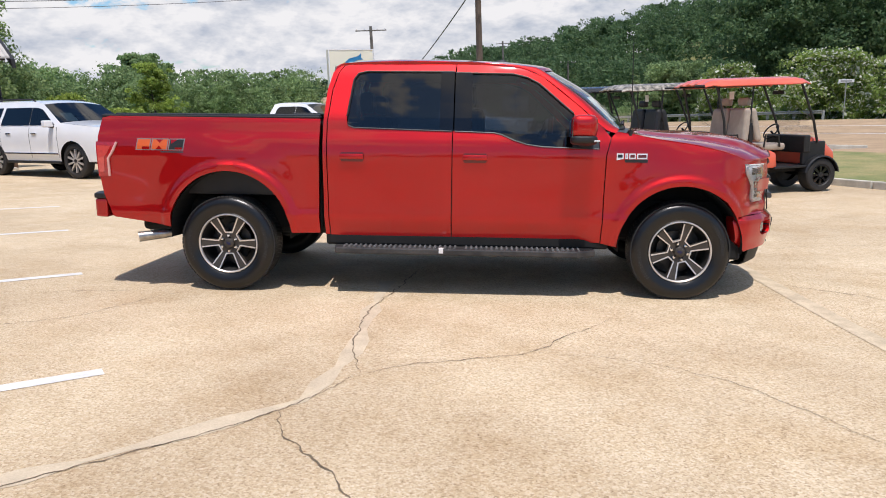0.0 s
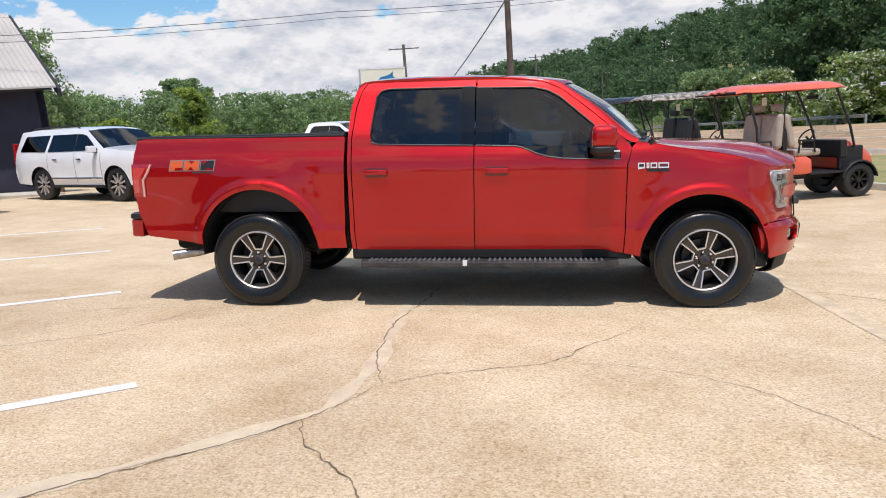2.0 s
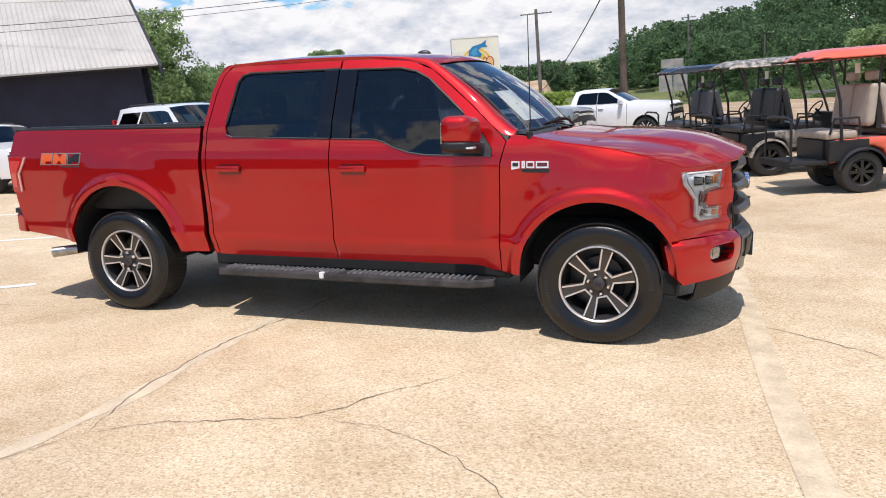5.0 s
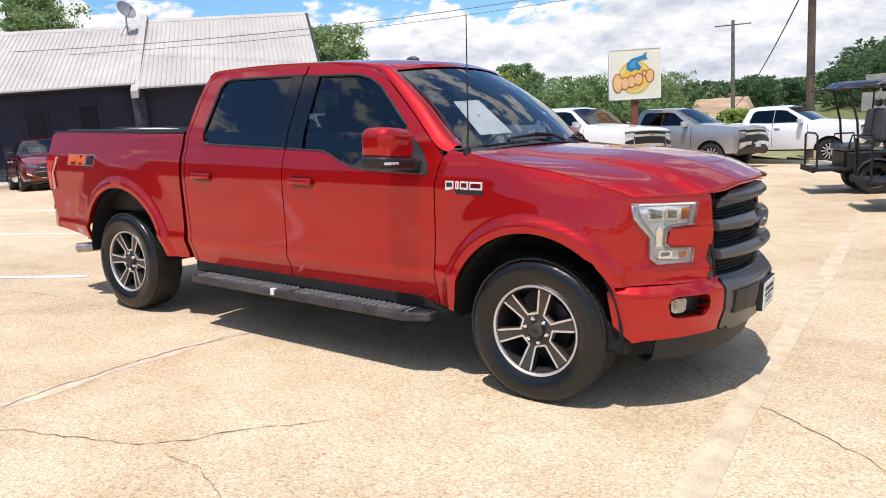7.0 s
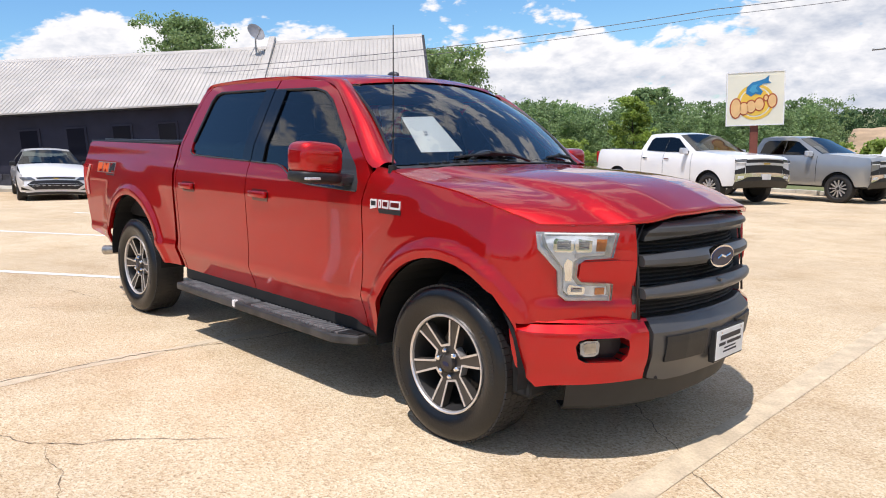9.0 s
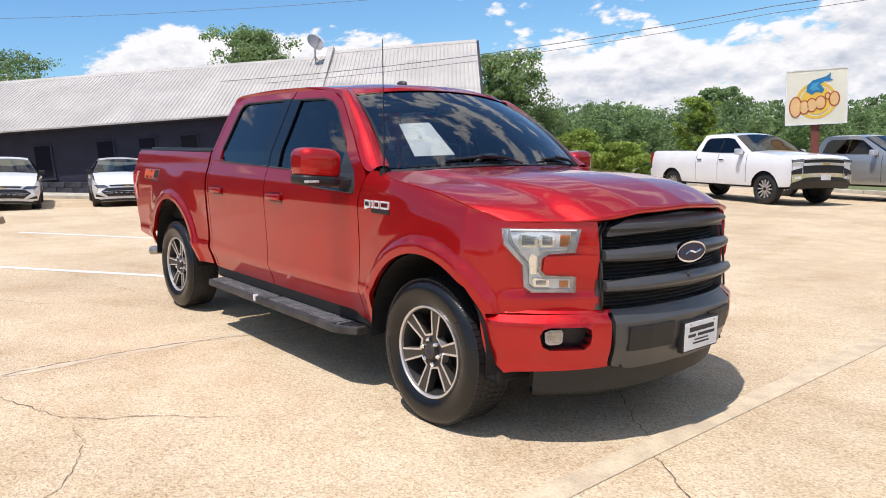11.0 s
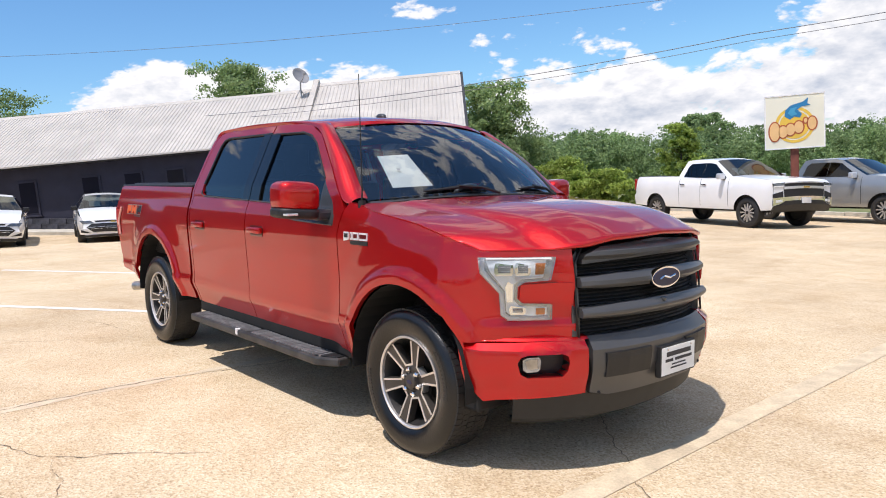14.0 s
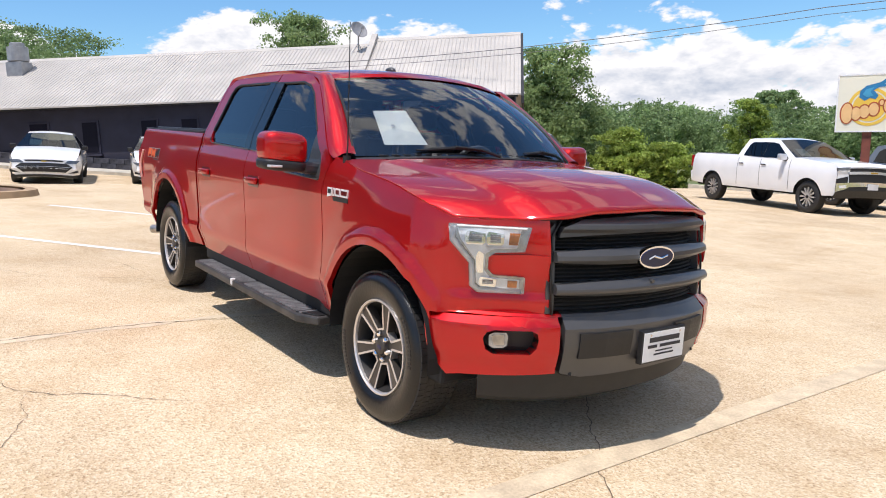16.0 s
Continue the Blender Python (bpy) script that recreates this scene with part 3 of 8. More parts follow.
far_patch("dirt_road", -13.5, -8.5, 44, 112, 0.35, M_DIRT, "tan dirt road running away between the woods", "dirt road")
far_patch("gravel_yard", -3.0, 24.0, 31, 64, 0.30, M_DIRT, "tan gravel yard across the road", "gravel yard")


# ---- trees ----
M_LEAF_A = leaf_mat("leaves_mid", (0.17, 0.25, 0.105), (0.23, 0.32, 0.135), (0.31, 0.41, 0.18))
M_LEAF_B = leaf_mat("leaves_dark", (0.07, 0.13, 0.06), (0.105, 0.175, 0.075), (0.155, 0.23, 0.10))
M_LEAF_C = leaf_mat("leaves_yellow", (0.22, 0.30, 0.06), (0.31, 0.40, 0.085), (0.41, 0.50, 0.13))
M_LEAF_D = leaf_mat("leaves_light", (0.17, 0.25, 0.10), (0.24, 0.33, 0.13), (0.33, 0.42, 0.18))
M_BLOSSOM = leaf_mat("leaves_with_blossom", (0.15, 0.23, 0.06), (0.26, 0.35, 0.09), (0.36, 0.44, 0.14), (0.85, 0.84, 0.74))
M_BARK = mat("bark", (0.11, 0.085, 0.065), 0.9, var=0.3, vscale=3, bump=0.6, bscale=12)


def leaf_cloud(rng, blobs, per, size):
    """Leaves as small rhombs scattered through many clumps. blobs: (centre, radius)."""
    C = np.array([b[0] for b in blobs], float)
    Rb = np.array([b[1] for b in blobs], float)
    idx = np.repeat(np.arange(len(blobs)), per)
    m = len(idx)
    d = rng.normal(size=(m, 3))
    d /= np.linalg.norm(d, axis=1)[:, None]
    d[:, 2] = np.where(d[:, 2] < -0.5, -d[:, 2], d[:, 2])
    p = C[idx] + d * (Rb[idx] * rng.uniform(0.25, 1.3, m))[:, None] * np.array([1, 1, 0.7])
    u = rng.normal(size=(m, 3))
    u -= d * (u * d).sum(1)[:, None] * rng.uniform(0.0, 0.8, m)[:, None]
    u /= np.linalg.norm(u, axis=1)[:, None]
    w = np.cross(d + rng.normal(size=(m, 3)) * 1.1, u)
    w /= np.linalg.norm(w, axis=1)[:, None]
    s = size * rng.uniform(0.55, 1.4, m)[:, None]
    q = np.stack([p - u * s, p + w * s * 0.6, p + u * s, p - w * s * 0.6], 1).reshape(-1, 3)
    return q, np.arange(m * 4).reshape(-1, 4)


def crown_blobs(rng, h0, h1, r, n, rb, shape=1.0):
    """Clumps gathered on a handful of boughs, so that the outline is uneven and has gaps."""
    boughs = []
    for k in range(13):
        t = (k + rng.uniform(0.1, 0.9)) / 13
        rr = r * max(0.1, 1 - 0.75 * abs(t - 0.30) ** 1.4 * shape * 1.6) * rng.uniform(0.25, 0.85)
        a = 2.4 * k + rng.uniform(-0.5, 0.5)
        boughs.append((rr * math.cos(a), rr * math.sin(a), h0 + (h1 - h0) * t, rng.uniform(0.16, 0.30)))
    out = []
    for _ in range(n):
        x, y, z, w = boughs[int(rng.integers(len(boughs)))]
        g = rng.normal(size=3) * r * w
        out.append(((x + g[0], y + g[1], max(h0 * 0.6, min(h1, z + g[2] * 0.8))), rb * rng.uniform(0.5, 1.3)))
    return out


def trunk_bm(rng, h, r, limbs, spread):
    bm = bmesh.new()
    add_tube(bm, [(0, 0, -0.4), (0.02, 0, 0.3), (rng.uniform(-0.1, 0.1), rng.uniform(-0.1, 0.1), h * 0.5), (rng.uniform(-0.2, 0.2), rng.uniform(-0.2, 0.2), h * 0.8)], [r * 1.25, r, r * 0.6, r * 0.1], 8)
    for _ in range(limbs):
        a, z = rng.uniform(0, 6.283), h * rng.uniform(0.25, 0.62)
        e = spread * rng.uniform(0.35, 0.62)
        add_tube(bm, [(0, 0, z), (e * 0.45 * math.cos(a), e * 0.45 * math.sin(a), z + e * 0.28), (e * math.cos(a), e * math.sin(a), z + e * 0.75)], [r * 0.42, r * 0.28, r * 0.07], 6)
    return bm


def tree(x, y, h, r, seed, leaves, size, per=130, n=46, low=0.28, label="", category="tree", name="tree", group=""):
    """A broadleaf tree: tapered trunk, limbs and a crown of many leaves. x, y in the lot's frame."""
    rng = np.random.default_rng(seed)
    p = G @ Vector((x, y, 0))
    root = thing(name, pose(p.x, p.y, far_z(p.x, p.y) + 0.2), label, category, group)
    part("trunk", trunk_bm(rng, h, 0.013 * h, 9, r), M_BARK, root, "rough grey-brown bark")
    q, f = leaf_cloud(rng, crown_blobs(rng, h * low, h * 0.97, r, n * 6, r * 0.16, 1.15), int(per * 0.55), size * 0.60)
    sheet("crown", q.tolist(), f.tolist(), leaves, root)
    return root


def woods(name, spots, seed, leaves, label, size=0.36, per=44):
    """Many far trees in one mesh. spots: level-world x, y, height, crown radius."""
    rng = np.random.default_rng(seed)
    Q, F, k = [], [], 0
    for x, y, h, r in spots:
        z = far_z(x, y)
        q, f = leaf_cloud(rng, crown_blobs(rng, h * 0.08, h * 0.96, r, 88, r * 0.20), int(per * 0.42) + 2, size * 0.55 * (h / 11) ** 0.5)
        q += np.array([x, y, z])
        Q.append(q)
        F.append(f + k)
        k += len(q)
    ob = sheet(name, np.concatenate(Q).tolist(), np.concatenate(F).tolist(), leaves)
    return tagged(ob, label, "woods", "", "stuff")


def belt(seed, az0, az1, r0, r1, h0, h1, n, rad=0.34):
    rng = random.Random(seed)
    out = []
    for _ in range(n):
        a, r = radians(rng.uniform(az0, az1)), math.sqrt(rng.uniform(r0 * r0, r1 * r1))
        h = rng.uniform(h0, h1)
        out.append((r * math.sin(a), r * math.cos(a), h, h * rad * rng.uniform(0.85, 1.2)))
    return out


woods("woods", belt(5, -50, -15, 76, 108, 5.2, 7.9, 150, 0.44), 11, M_LEAF_A, "dense mid-green broadleaf woods beyond the lot")
woods("woods", belt(6, -19, 6, 120, 165, 4.5, 6.5, 90, 0.5), 12, M_LEAF_B, "distant dark green woods down the road", size=0.5)
woods("woods", belt(7, -4, 50, 110, 235, 7, 10.0, 265, 0.48), 13, M_LEAF_B, "dark pine-green wooded hill across the road", size=0.5)
woods("woods", belt(40, 2, 21, 84, 110, 6, 8.5, 46, 0.45), 40, M_LEAF_B, "dark green trees at the foot of the hill", size=0.4)
woods("woods", belt(8, 20.5, 62, 66, 85, 16, 20, 42, 0.30), 14, M_LEAF_B, "tall dark trees standing close across the road", size=0.26, per=150)
woods("woods", belt(9, -118, -79, 70, 95, 7.5, 9.4, 50, 0.42), 15, M_LEAF_A, "green woods behind the low building", size=0.27, per=85)
woods("woods", belt(29, -97, -81.5, 76, 92, 10.5, 12.6, 20, 0.42), 29, M_LEAF_A, "taller green woods rising past the building", size=0.25, per=110)
woods("woods", belt(19, -79, -50, 80, 100, 3.5, 4.8, 36, 0.5), 19, M_LEAF_A, "low green woods far behind the building", size=0.4)
woods("woods", belt(10, 62, 235, 85, 130, 5, 8, 90), 16, M_LEAF_A, "green trees round the far side of the lot", size=0.9, per=10)
woods("hedge", [(q.x, q.y, 2.6 + 0.5 * math.sin(2.1 * q.x), 1.5) for q in (G @ Vector((33.2 - 0.443 * k + 0.4 * math.sin(k * 3), 16.4 + 0.896 * k, 0)) for k in np.arange(25, 66, 1.3))], 17, M_LEAF_A, "long green hedge past the road", size=0.2, per=60)
for x, y, h, r, sd, lb in ((20.9, 38.9, 4.5, 3.3, 61, "broad crepe myrtle full of white blossom"), (24.0, 35.3, 3.9, 2.4, 62, "low white-flowering crepe myrtle across the road"), (17.3, 45.3, 4.3, 2.7, 63, "green crepe myrtle with sparse white blossom")):
    tree(x, y, h, r, sd, M_BLOSSOM, 0.17, 150, 56, 0.12, lb, "shrub", "flowering_shrub", "flowering shrubs across the road")
tree(14.9, 51.0, 5.0, 3.0, 64, M_LEAF_A, 0.2, 120, 44, 0.1, "broad mid-green shrub across the road", "shrub", "shrub")
tree(-23.2, 25.0, 7.0, 3.3, 21, M_LEAF_D, 0.14, 200, 60, 0.03, "leafy mid-green tree beside the end of the building")
tree(-43.5, 84.3, 9.0, 4.0, 42, M_LEAF_A, 0.3, 170, 50, 0.1, "tall full green tree that stands over the woods")
tree(-19.2, 26.2, 3.0, 1.7, 23, M_LEAF_C, 0.13, 160, 40, 0.1, "round yellow-green shrub near the building", "shrub", "shrub")
tree(-17.6, 27.4, 2.3, 1.5, 24, M_LEAF_C, 0.13, 140, 34, 0.1, "low yellow-green shrub near the building", "shrub", "shrub")
tree(-40.2, 18.7, 9.5, 3.6, 25, M_LEAF_A, 0.16, 190, 60, 0.2, "green tree rising behind the building's roof")
tree(-25.4, 48.1, 6.2, 1.9, 26, M_LEAF_C, 0.15, 130, 40, 0.1, "light green tree at the front of the woods")
tree(-5.2, 36.4, 2.1, 1.7, 27, M_LEAF_C, 0.17, 110, 34, 0.1, "low yellow-green bush down the road", "shrub", "shrub")


# ---- the low building ----
M_WALL = mat("charcoal_painted_wall", (0.029, 0.029, 0.052), 0.75, var=0.2, vscale=1.5, bump=0.3, bscale=40)
M_ROOF = mat("galvanised_roof", (0.50, 0.465, 0.42), 0.5, metal=0.05, var=0.12, vscale=0.7, fine=0.15, fscale=8)
M_STONE = mat("brown_stone", (0.20, 0.12, 0.075), 0.9, var=0.35, vscale=5, bump=0.7, bscale=14, piece=0.3)
M_FRAME = mat("dark_window_frame", (0.02, 0.02, 0.022), 0.5)
M_PANE = mat("dark_window_pane", (0.016, 0.016, 0.024), 0.12, spec=0.15)
M_DISH = mat("dish_grey", (0.30, 0.30, 0.31), 0.5, metal=0.2, var=0.1)


def building():
    """Long low building: x runs along the ridge (0 at its right end), y back from the front, z down from the ridge is negative."""
    R = G @ Vector((-17.11, 16.68, 5.88))
    dw = G.to_3x3() @ Vector((0.673, 0.735, 0.081))
    yaw = math.degrees(math.atan2(dw.y, dw.x))
    root = thing("building", pose(R.x, R.y, R.z, 0, 0, yaw), "long low charcoal building with a pale ribbed metal roof", "building")
    L, S = 46.0, 5.86
    wy, zb = 3.95, -8.2
    # walls
    for nm, b in (("front_wall", (-L, -S, -wy, -wy + 0.2, zb, -2.26)), ("front_wall", (-S, -0.25, -wy, -wy + 0.2, zb, -2.31)), ("back_wall", (-L, -0.25, wy - 0.2, wy, zb, -2.32))):
        part(nm, box_bm(*b), M_WALL, root)
    for x in (-0.45, -L):
        part("end_wall", prism_zy([(-wy, zb), (wy, zb), (wy, -2.3), (0, -0.25), (-wy, -2.3)], x, x + 0.2), M_WALL, root)
    # ribbed roof panels, right section a little higher
    for x0, x1, top, drop, out in ((-S, 0.0, 0.0, 2.62, 4.6), (-L - 0.3, -S - 0.02, -0.185, 2.28, 4.42)):
        for sgn in (-1, 1):
            roof = part("roof_slope", slope_bm(x0, x1, top, drop, out, sgn), M_ROOF, root, "pale weathered ribbed metal roof")
            k = x0 + 0.15
            ribs = bmesh.new()
            while k < x1:
                add_slope_rib(ribs, k, top, drop, out, sgn)
                k += 0.152
            part("roof_rib", ribs, M_ROOF, roof)
        part("ridge_cap", prism_zy([(-0.22, top - 0.10), (0, top + 0.035), (0.22, top - 0.10), (0.22, top - 0.13), (0, top + 0.0), (-0.22, top - 0.13)], x0, x1), M_ROOF, root)
        part("fascia", box_bm(x0 + 0.3, x1 - 0.1, -out + 0.12, -out + 0.2, top - drop - 0.10, top - drop - 0.03), M_FRAME, root)
    # raised verge between the two sections
    part("verge", prism_zy([(-4.75, -2.72), (0.0, 0.22), (4.75, -2.72), (4.75, -2.95), (0.0, -0.04), (-4.75, -2.95)], -S - 0.12, -S + 0.10), M_ROOF, root, "raised pale metal verge")
    part("pilaster", box_bm(-S - 0.2, -S + 0.2, -wy - 0.35, -wy, zb, -2.7, bev=0.02), M_GREYWALL, root, "grey stone-faced pilaster")
    part("gable_board", prism_zy([(-4.7, -2.70), (0.0, -0.02), (4.7, -2.70), (4.7, -2.95), (0.0, -0.27), (-4.7, -2.95)], 0.002, 0.10), M_FRAME, root, "black gable board")
    # windows
    for i, (s, w) in enumerate(WINS):
        win = part("window_frame", box_bm(s - w / 2 - 0.08, s + w / 2 + 0.08, -wy - 0.05, -wy + 0.01, -4.25, -3.0, bev=0.01), M_WALL, root)
        part("pane", box_bm(s - w / 2, s + w / 2, -wy - 0.062, -wy - 0.05, -4.18, -3.07), M_PANE, win)
        part("sill", box_bm(s - w / 2 - 0.14, s + w / 2 + 0.14, -wy - 0.12, -wy, -4.32, -4.255, bev=0.01), M_WALL, win)
    door = part("door", box_bm(-22.9, -21.9, -wy - 0.04, -wy + 0.01, -5.3, -3.25, bev=0.01), M_FRAME, root, "dark glazed entrance door")
    part("pane", box_bm(-22.75, -22.05, -wy - 0.05, -wy - 0.04, -5.1, -3.4), M_PANE, door)
    # horizontal boards on the gable end
    for k in range(14):
        part("board", box_bm(-0.25, -0.22, -wy, wy, -2.6 - 0.19 * k - 0.175, -2.6 - 0.19 * k), M_WALL, root)
    for k in range(22):
        part("stone", box_bm(-0.3, -0.12, -wy + 0.36 * k, -wy + 0.36 * k + 0.33, -7.6, -5.35 + 0.12 * ((k * 7) % 3), bev=0.03), M_STONE, root)
    # kitchen vent on the roof
    v = part("roof_vent", box_bm(-20.95, -20.25, -1.6, -0.9, -1.7, -0.42, bev=0.02), M_GALV, root, "galvanised roof vent with a cowl")
    part("cowl", tube_bm([(-20.6, -1.25, -0.42), (-20.6, -1.25, -0.38), (-20.6, -1.25, 0.18), (-20.6, -1.25, 0.2), (-20.6, -1.25, 0.34), (-20.6, -1.25, 0.36)], [0.30, 0.40, 0.40, 0.28, 0.28, 0.24], 20), M_GALV, v)
    return root


def prism_zy(poly, x0, x1):
    bm = bmesh.new()
    a = [bm.verts.new((x0, y, z)) for y, z in poly]
    b = [bm.verts.new((x1, y, z)) for y, z in poly]
    bm.faces.new(a)
    bm.faces.new(b)
    n = len(poly)
    for i in range(n):
        bm.faces.new((a[i], b[i], b[(i + 1) % n], a[(i + 1) % n]))
    bmesh.ops.recalc_face_normals(bm, faces=bm.faces)
    return bm


def slope_bm(x0, x1, top, drop, out, sgn):
    bm = bmesh.new()
    c = [(x0, 0, top), (x1, 0, top), (x1, sgn * out, top - drop), (x0, sgn * out, top - drop)]
    a = [bm.verts.new(p) for p in c]
    b = [bm.verts.new((x, y, z - 0.05)) for x, y, z in c]
    bm.faces.new(a)
    bm.faces.new(b)
    for i in range(4):
        bm.faces.new((a[i], b[i], b[(i + 1) % 4], a[(i + 1) % 4]))
    bmesh.ops.recalc_face_normals(bm, faces=bm.faces)
    return bm


def add_slope_rib(bm, x, top, drop, out, sgn):
    q = []
    for y, z in ((0, top), (sgn * out, top - drop)):
        q.append([bm.verts.new((x - 0.022, y, z + 0.001)), bm.verts.new((x - 0.01, y, z + 0.022)), bm.verts.new((x + 0.01, y, z + 0.022)), bm.verts.new((x + 0.022, y, z + 0.001))])
    for i in range(3):
        bm.faces.new((q[0][i], q[0][i + 1], q[1][i + 1], q[1][i]) if sgn < 0 else (q[1][i], q[1][i + 1], q[0][i + 1], q[0][i]))


M_GALV = mat("galvanised_steel", (0.42, 0.42, 0.42), 0.45, metal=0.5, var=0.15, vscale=4)
M_GREYWALL = mat("grey_stone_facing", (0.065, 0.065, 0.082), 0.85, var=0.4, vscale=6, bump=0.6, bscale=18)
WINS = [(-7.45, 0.58), (-9.03, 0.58), (-10.58, 0.58), (-12.13, 0.58), (-13.7, 0.58), (-16.05, 0.58), (-18.1, 0.7), (-25.3, 0.6), (-28.4, 0.6)]
building()


def dish(x, y, z):
    """Satellite dish on a bent mast with a feed arm."""
    root = thing("satellite_dish", level(x, y, z - 0.35, 95), "grey satellite dish on a short roof mast", "satellite dish")
    part("mast", tube_bm([(0, 0.0, -0.95), (0, 0.0, -0.4), (0, -0.05, -0.05)], 0.03, 8), M_GALV, root)
    for a in (-1, 1):
        part("stay", tube_bm([(0, 0, -0.45), (0.35 * a, 0.1, -0.95)], 0.015, 6), M_GALV, root)
    bm = lathe_bm([(0.001, 0.06), (0.15, 0.05), (0.28, 0.02), (0.36, -0.03), (0.365, -0.03), (0.285, 0.035), (0.15, 0.065), (0.001, 0.075)], 28)
    bmesh.ops.transform(bm, matrix=pose(0, -0.08, 0.05, -28, 0, 0), verts=bm.verts)
    part("reflector", bm, M_DISH, root, smooth=True)
    part("feed_arm", tube_bm([(0, -0.02, -0.25), (-0.1, -0.4, -0.05), (-0.12, -0.5, 0.05)], 0.018, 6), M_GALV, root)
    part("feed_horn", box_bm(-0.17, -0.07, -0.55, -0.47, 0.02, 0.12, bev=0.015), M_DISH, root)


dish(-20.95, 11.5, 5.95)


# ---- roadside sign ----
M_SIGN = mat("cream_sign_face", (0.80, 0.77, 0.62), 0.45, coat=0.3, var=0.05, vscale=1.5)
M_SIGNY = mat("sign_yellow", (0.80, 0.52, 0.07), 0.5, var=0.05)
M_SIGNR = mat("sign_red_brown", (0.42, 0.09, 0.03), 0.5, var=0.08)
M_SIGNO = mat("sign_peach", (0.80, 0.50, 0.22), 0.5, var=0.06)
M_SIGNB = mat("sign_blue", (0.02, 0.20, 0.42), 0.5, var=0.1)
M_SIGNBB = mat("sign_light_blue", (0.06, 0.34, 0.55), 0.5, var=0.1)
M_POST = mat("rust_red_post", (0.24, 0.07, 0.045), 0.7, var=0.3, vscale=3)


def disc_bm(r0, r1, y0, y1, cx=0, cz=0, sx=1.0, sz=1.0, seg=40):
    bm = bmesh.new()
    ring = lambda r, y: [bm.verts.new((cx + sx * r * math.cos(2 * math.pi * k / seg), y, cz + sz * r * math.sin(2 * math.pi * k / seg))) for k in range(seg)]
    a, b = ring(r1, y0), ring(r1, y1)
    if r0 > 0:
        c, d = ring(r0, y0), ring(r0, y1)
        for k in range(seg):
            j = (k + 1) % seg
            bm.faces.new((a[k], a[j], c[j], c[k]))
            bm.faces.new((b[k], b[j], a[j], a[k]))
            bm.faces.new((c[k], c[j], d[j], d[k]))
    else:
        bm.faces.new(a)
        for k in range(seg):
            bm.faces.new((b[k], b[(k + 1) % seg], a[(k + 1) % seg], a[k]))
    bmesh.ops.recalc_face_normals(bm, faces=bm.faces)
    return bm


def road_sign():
    """Cream box sign on a post; its emblem is a yellow ring with a blue shape and a slanting red-brown band."""
    root = thing("road_sign", level(-4.47, 18.76, 0, 26) @ pose(0, 0, 0, 0, 1.2, 0), "cream box sign with a round yellow emblem on a rust-red post", "sign")
    part("post", box_bm(-0.11, 0.11, -0.11, 0.11, -1.4, 2.35, bev=0.01), M_POST, root, "rust-red square steel post")
    c = 3.1 + 0.03
    cab = part("sign_box", box_bm(-0.80, 0.80, -0.16, 0.16, c - 0.79, c + 0.79, bev=0.02), M_SIGN, root, "cream box sign cabinet")
    part("edge_trim", frame_bm(0.80, 0.79, 0.035, -0.172, -0.158, c), M_LAMPWHITE, cab)
    y = -0.163
    part("emblem_ring", disc_bm(0.44, 0.52, y - 0.004, y, 0.0, c - 0.1), M_SIGNY, cab, "yellow ring")
    part("emblem_disc", disc_bm(0, 0.40, y - 0.004, y, 0.0, c - 0.1), M_SIGNY, cab)
    part("emblem_shape", prism_bm([(-0.26, c + 0.16), (-0.24, c + 0.34), (-0.1, c + 0.47), (0.1, c + 0.52), (0.24, c + 0.56), (0.36, c + 0.66), (0.34, c + 0.5), (0.42, c + 0.44), (0.2, c + 0.42), (0.08, c + 0.34), (0.2, c + 0.2), (0.14, c + 0.1), (0.0, c + 0.14), (-0.12, c + 0.06)], y - 0.010, y), M_SIGNB, cab, "blue emblem shape")
    part("emblem_shape", prism_bm([(-0.18, c + 0.24), (-0.1, c + 0.38), (0.08, c + 0.42), (0.0, c + 0.3), (0.08, c + 0.2), (-0.08, c + 0.16)], y - 0.014, y), M_SIGNBB, cab, "light blue emblem shape")
    # slanting row of plain rounded shapes in place of the name
    for x, dz, w, h in ((-0.53, 0.07, 0.14, 0.27), (-0.31, 0.0, 0.12, 0.17), (-0.11, 0.0, 0.12, 0.17), (0.11, 0.0, 0.12, 0.17), (0.29, 0.13, 0.045, 0.07), (0.46, 0.0, 0.11, 0.18)):
        z = c - 0.20 + 0.26 * x + dz
        part("name_shape", disc_bm(0, 1.0, y - 0.009, y, x, z, w + 0.035, h + 0.035, 20), M_SIGNR, cab)
        part("name_shape", disc_bm(0, 1.0, y - 0.013, y, x, z, w, h, 20), M_SIGNO, cab)


def frame_bm(hx, hz, w, y0, y1, cz):
    bm = bmesh.new()
    for b in ((-hx, hx, cz + hz - w, cz + hz), (-hx, hx, cz - hz, cz - hz + w), (-hx, -hx + w, cz - hz + w, cz + hz - w), (hx - w, hx, cz - hz + w, cz + hz - w)):
        add_box(bm, b[0], b[1], y0, y1, b[2], b[3])
    return bm


road_sign()


# ---- poles and wires ----
M_POLE = mat("weathered_wood_pole", (0.16, 0.115, 0.085), 0.9, var=0.35, vscale=2, bump=0.5, bscale=20)
M_WIRE = mat("weathered_cable", (0.10, 0.10, 0.11), 0.6)
M_GREYWOOD = mat("grey_wood_pole", (0.20, 0.18, 0.16), 0.9, var=0.3, vscale=2, bump=0.4, bscale=20)


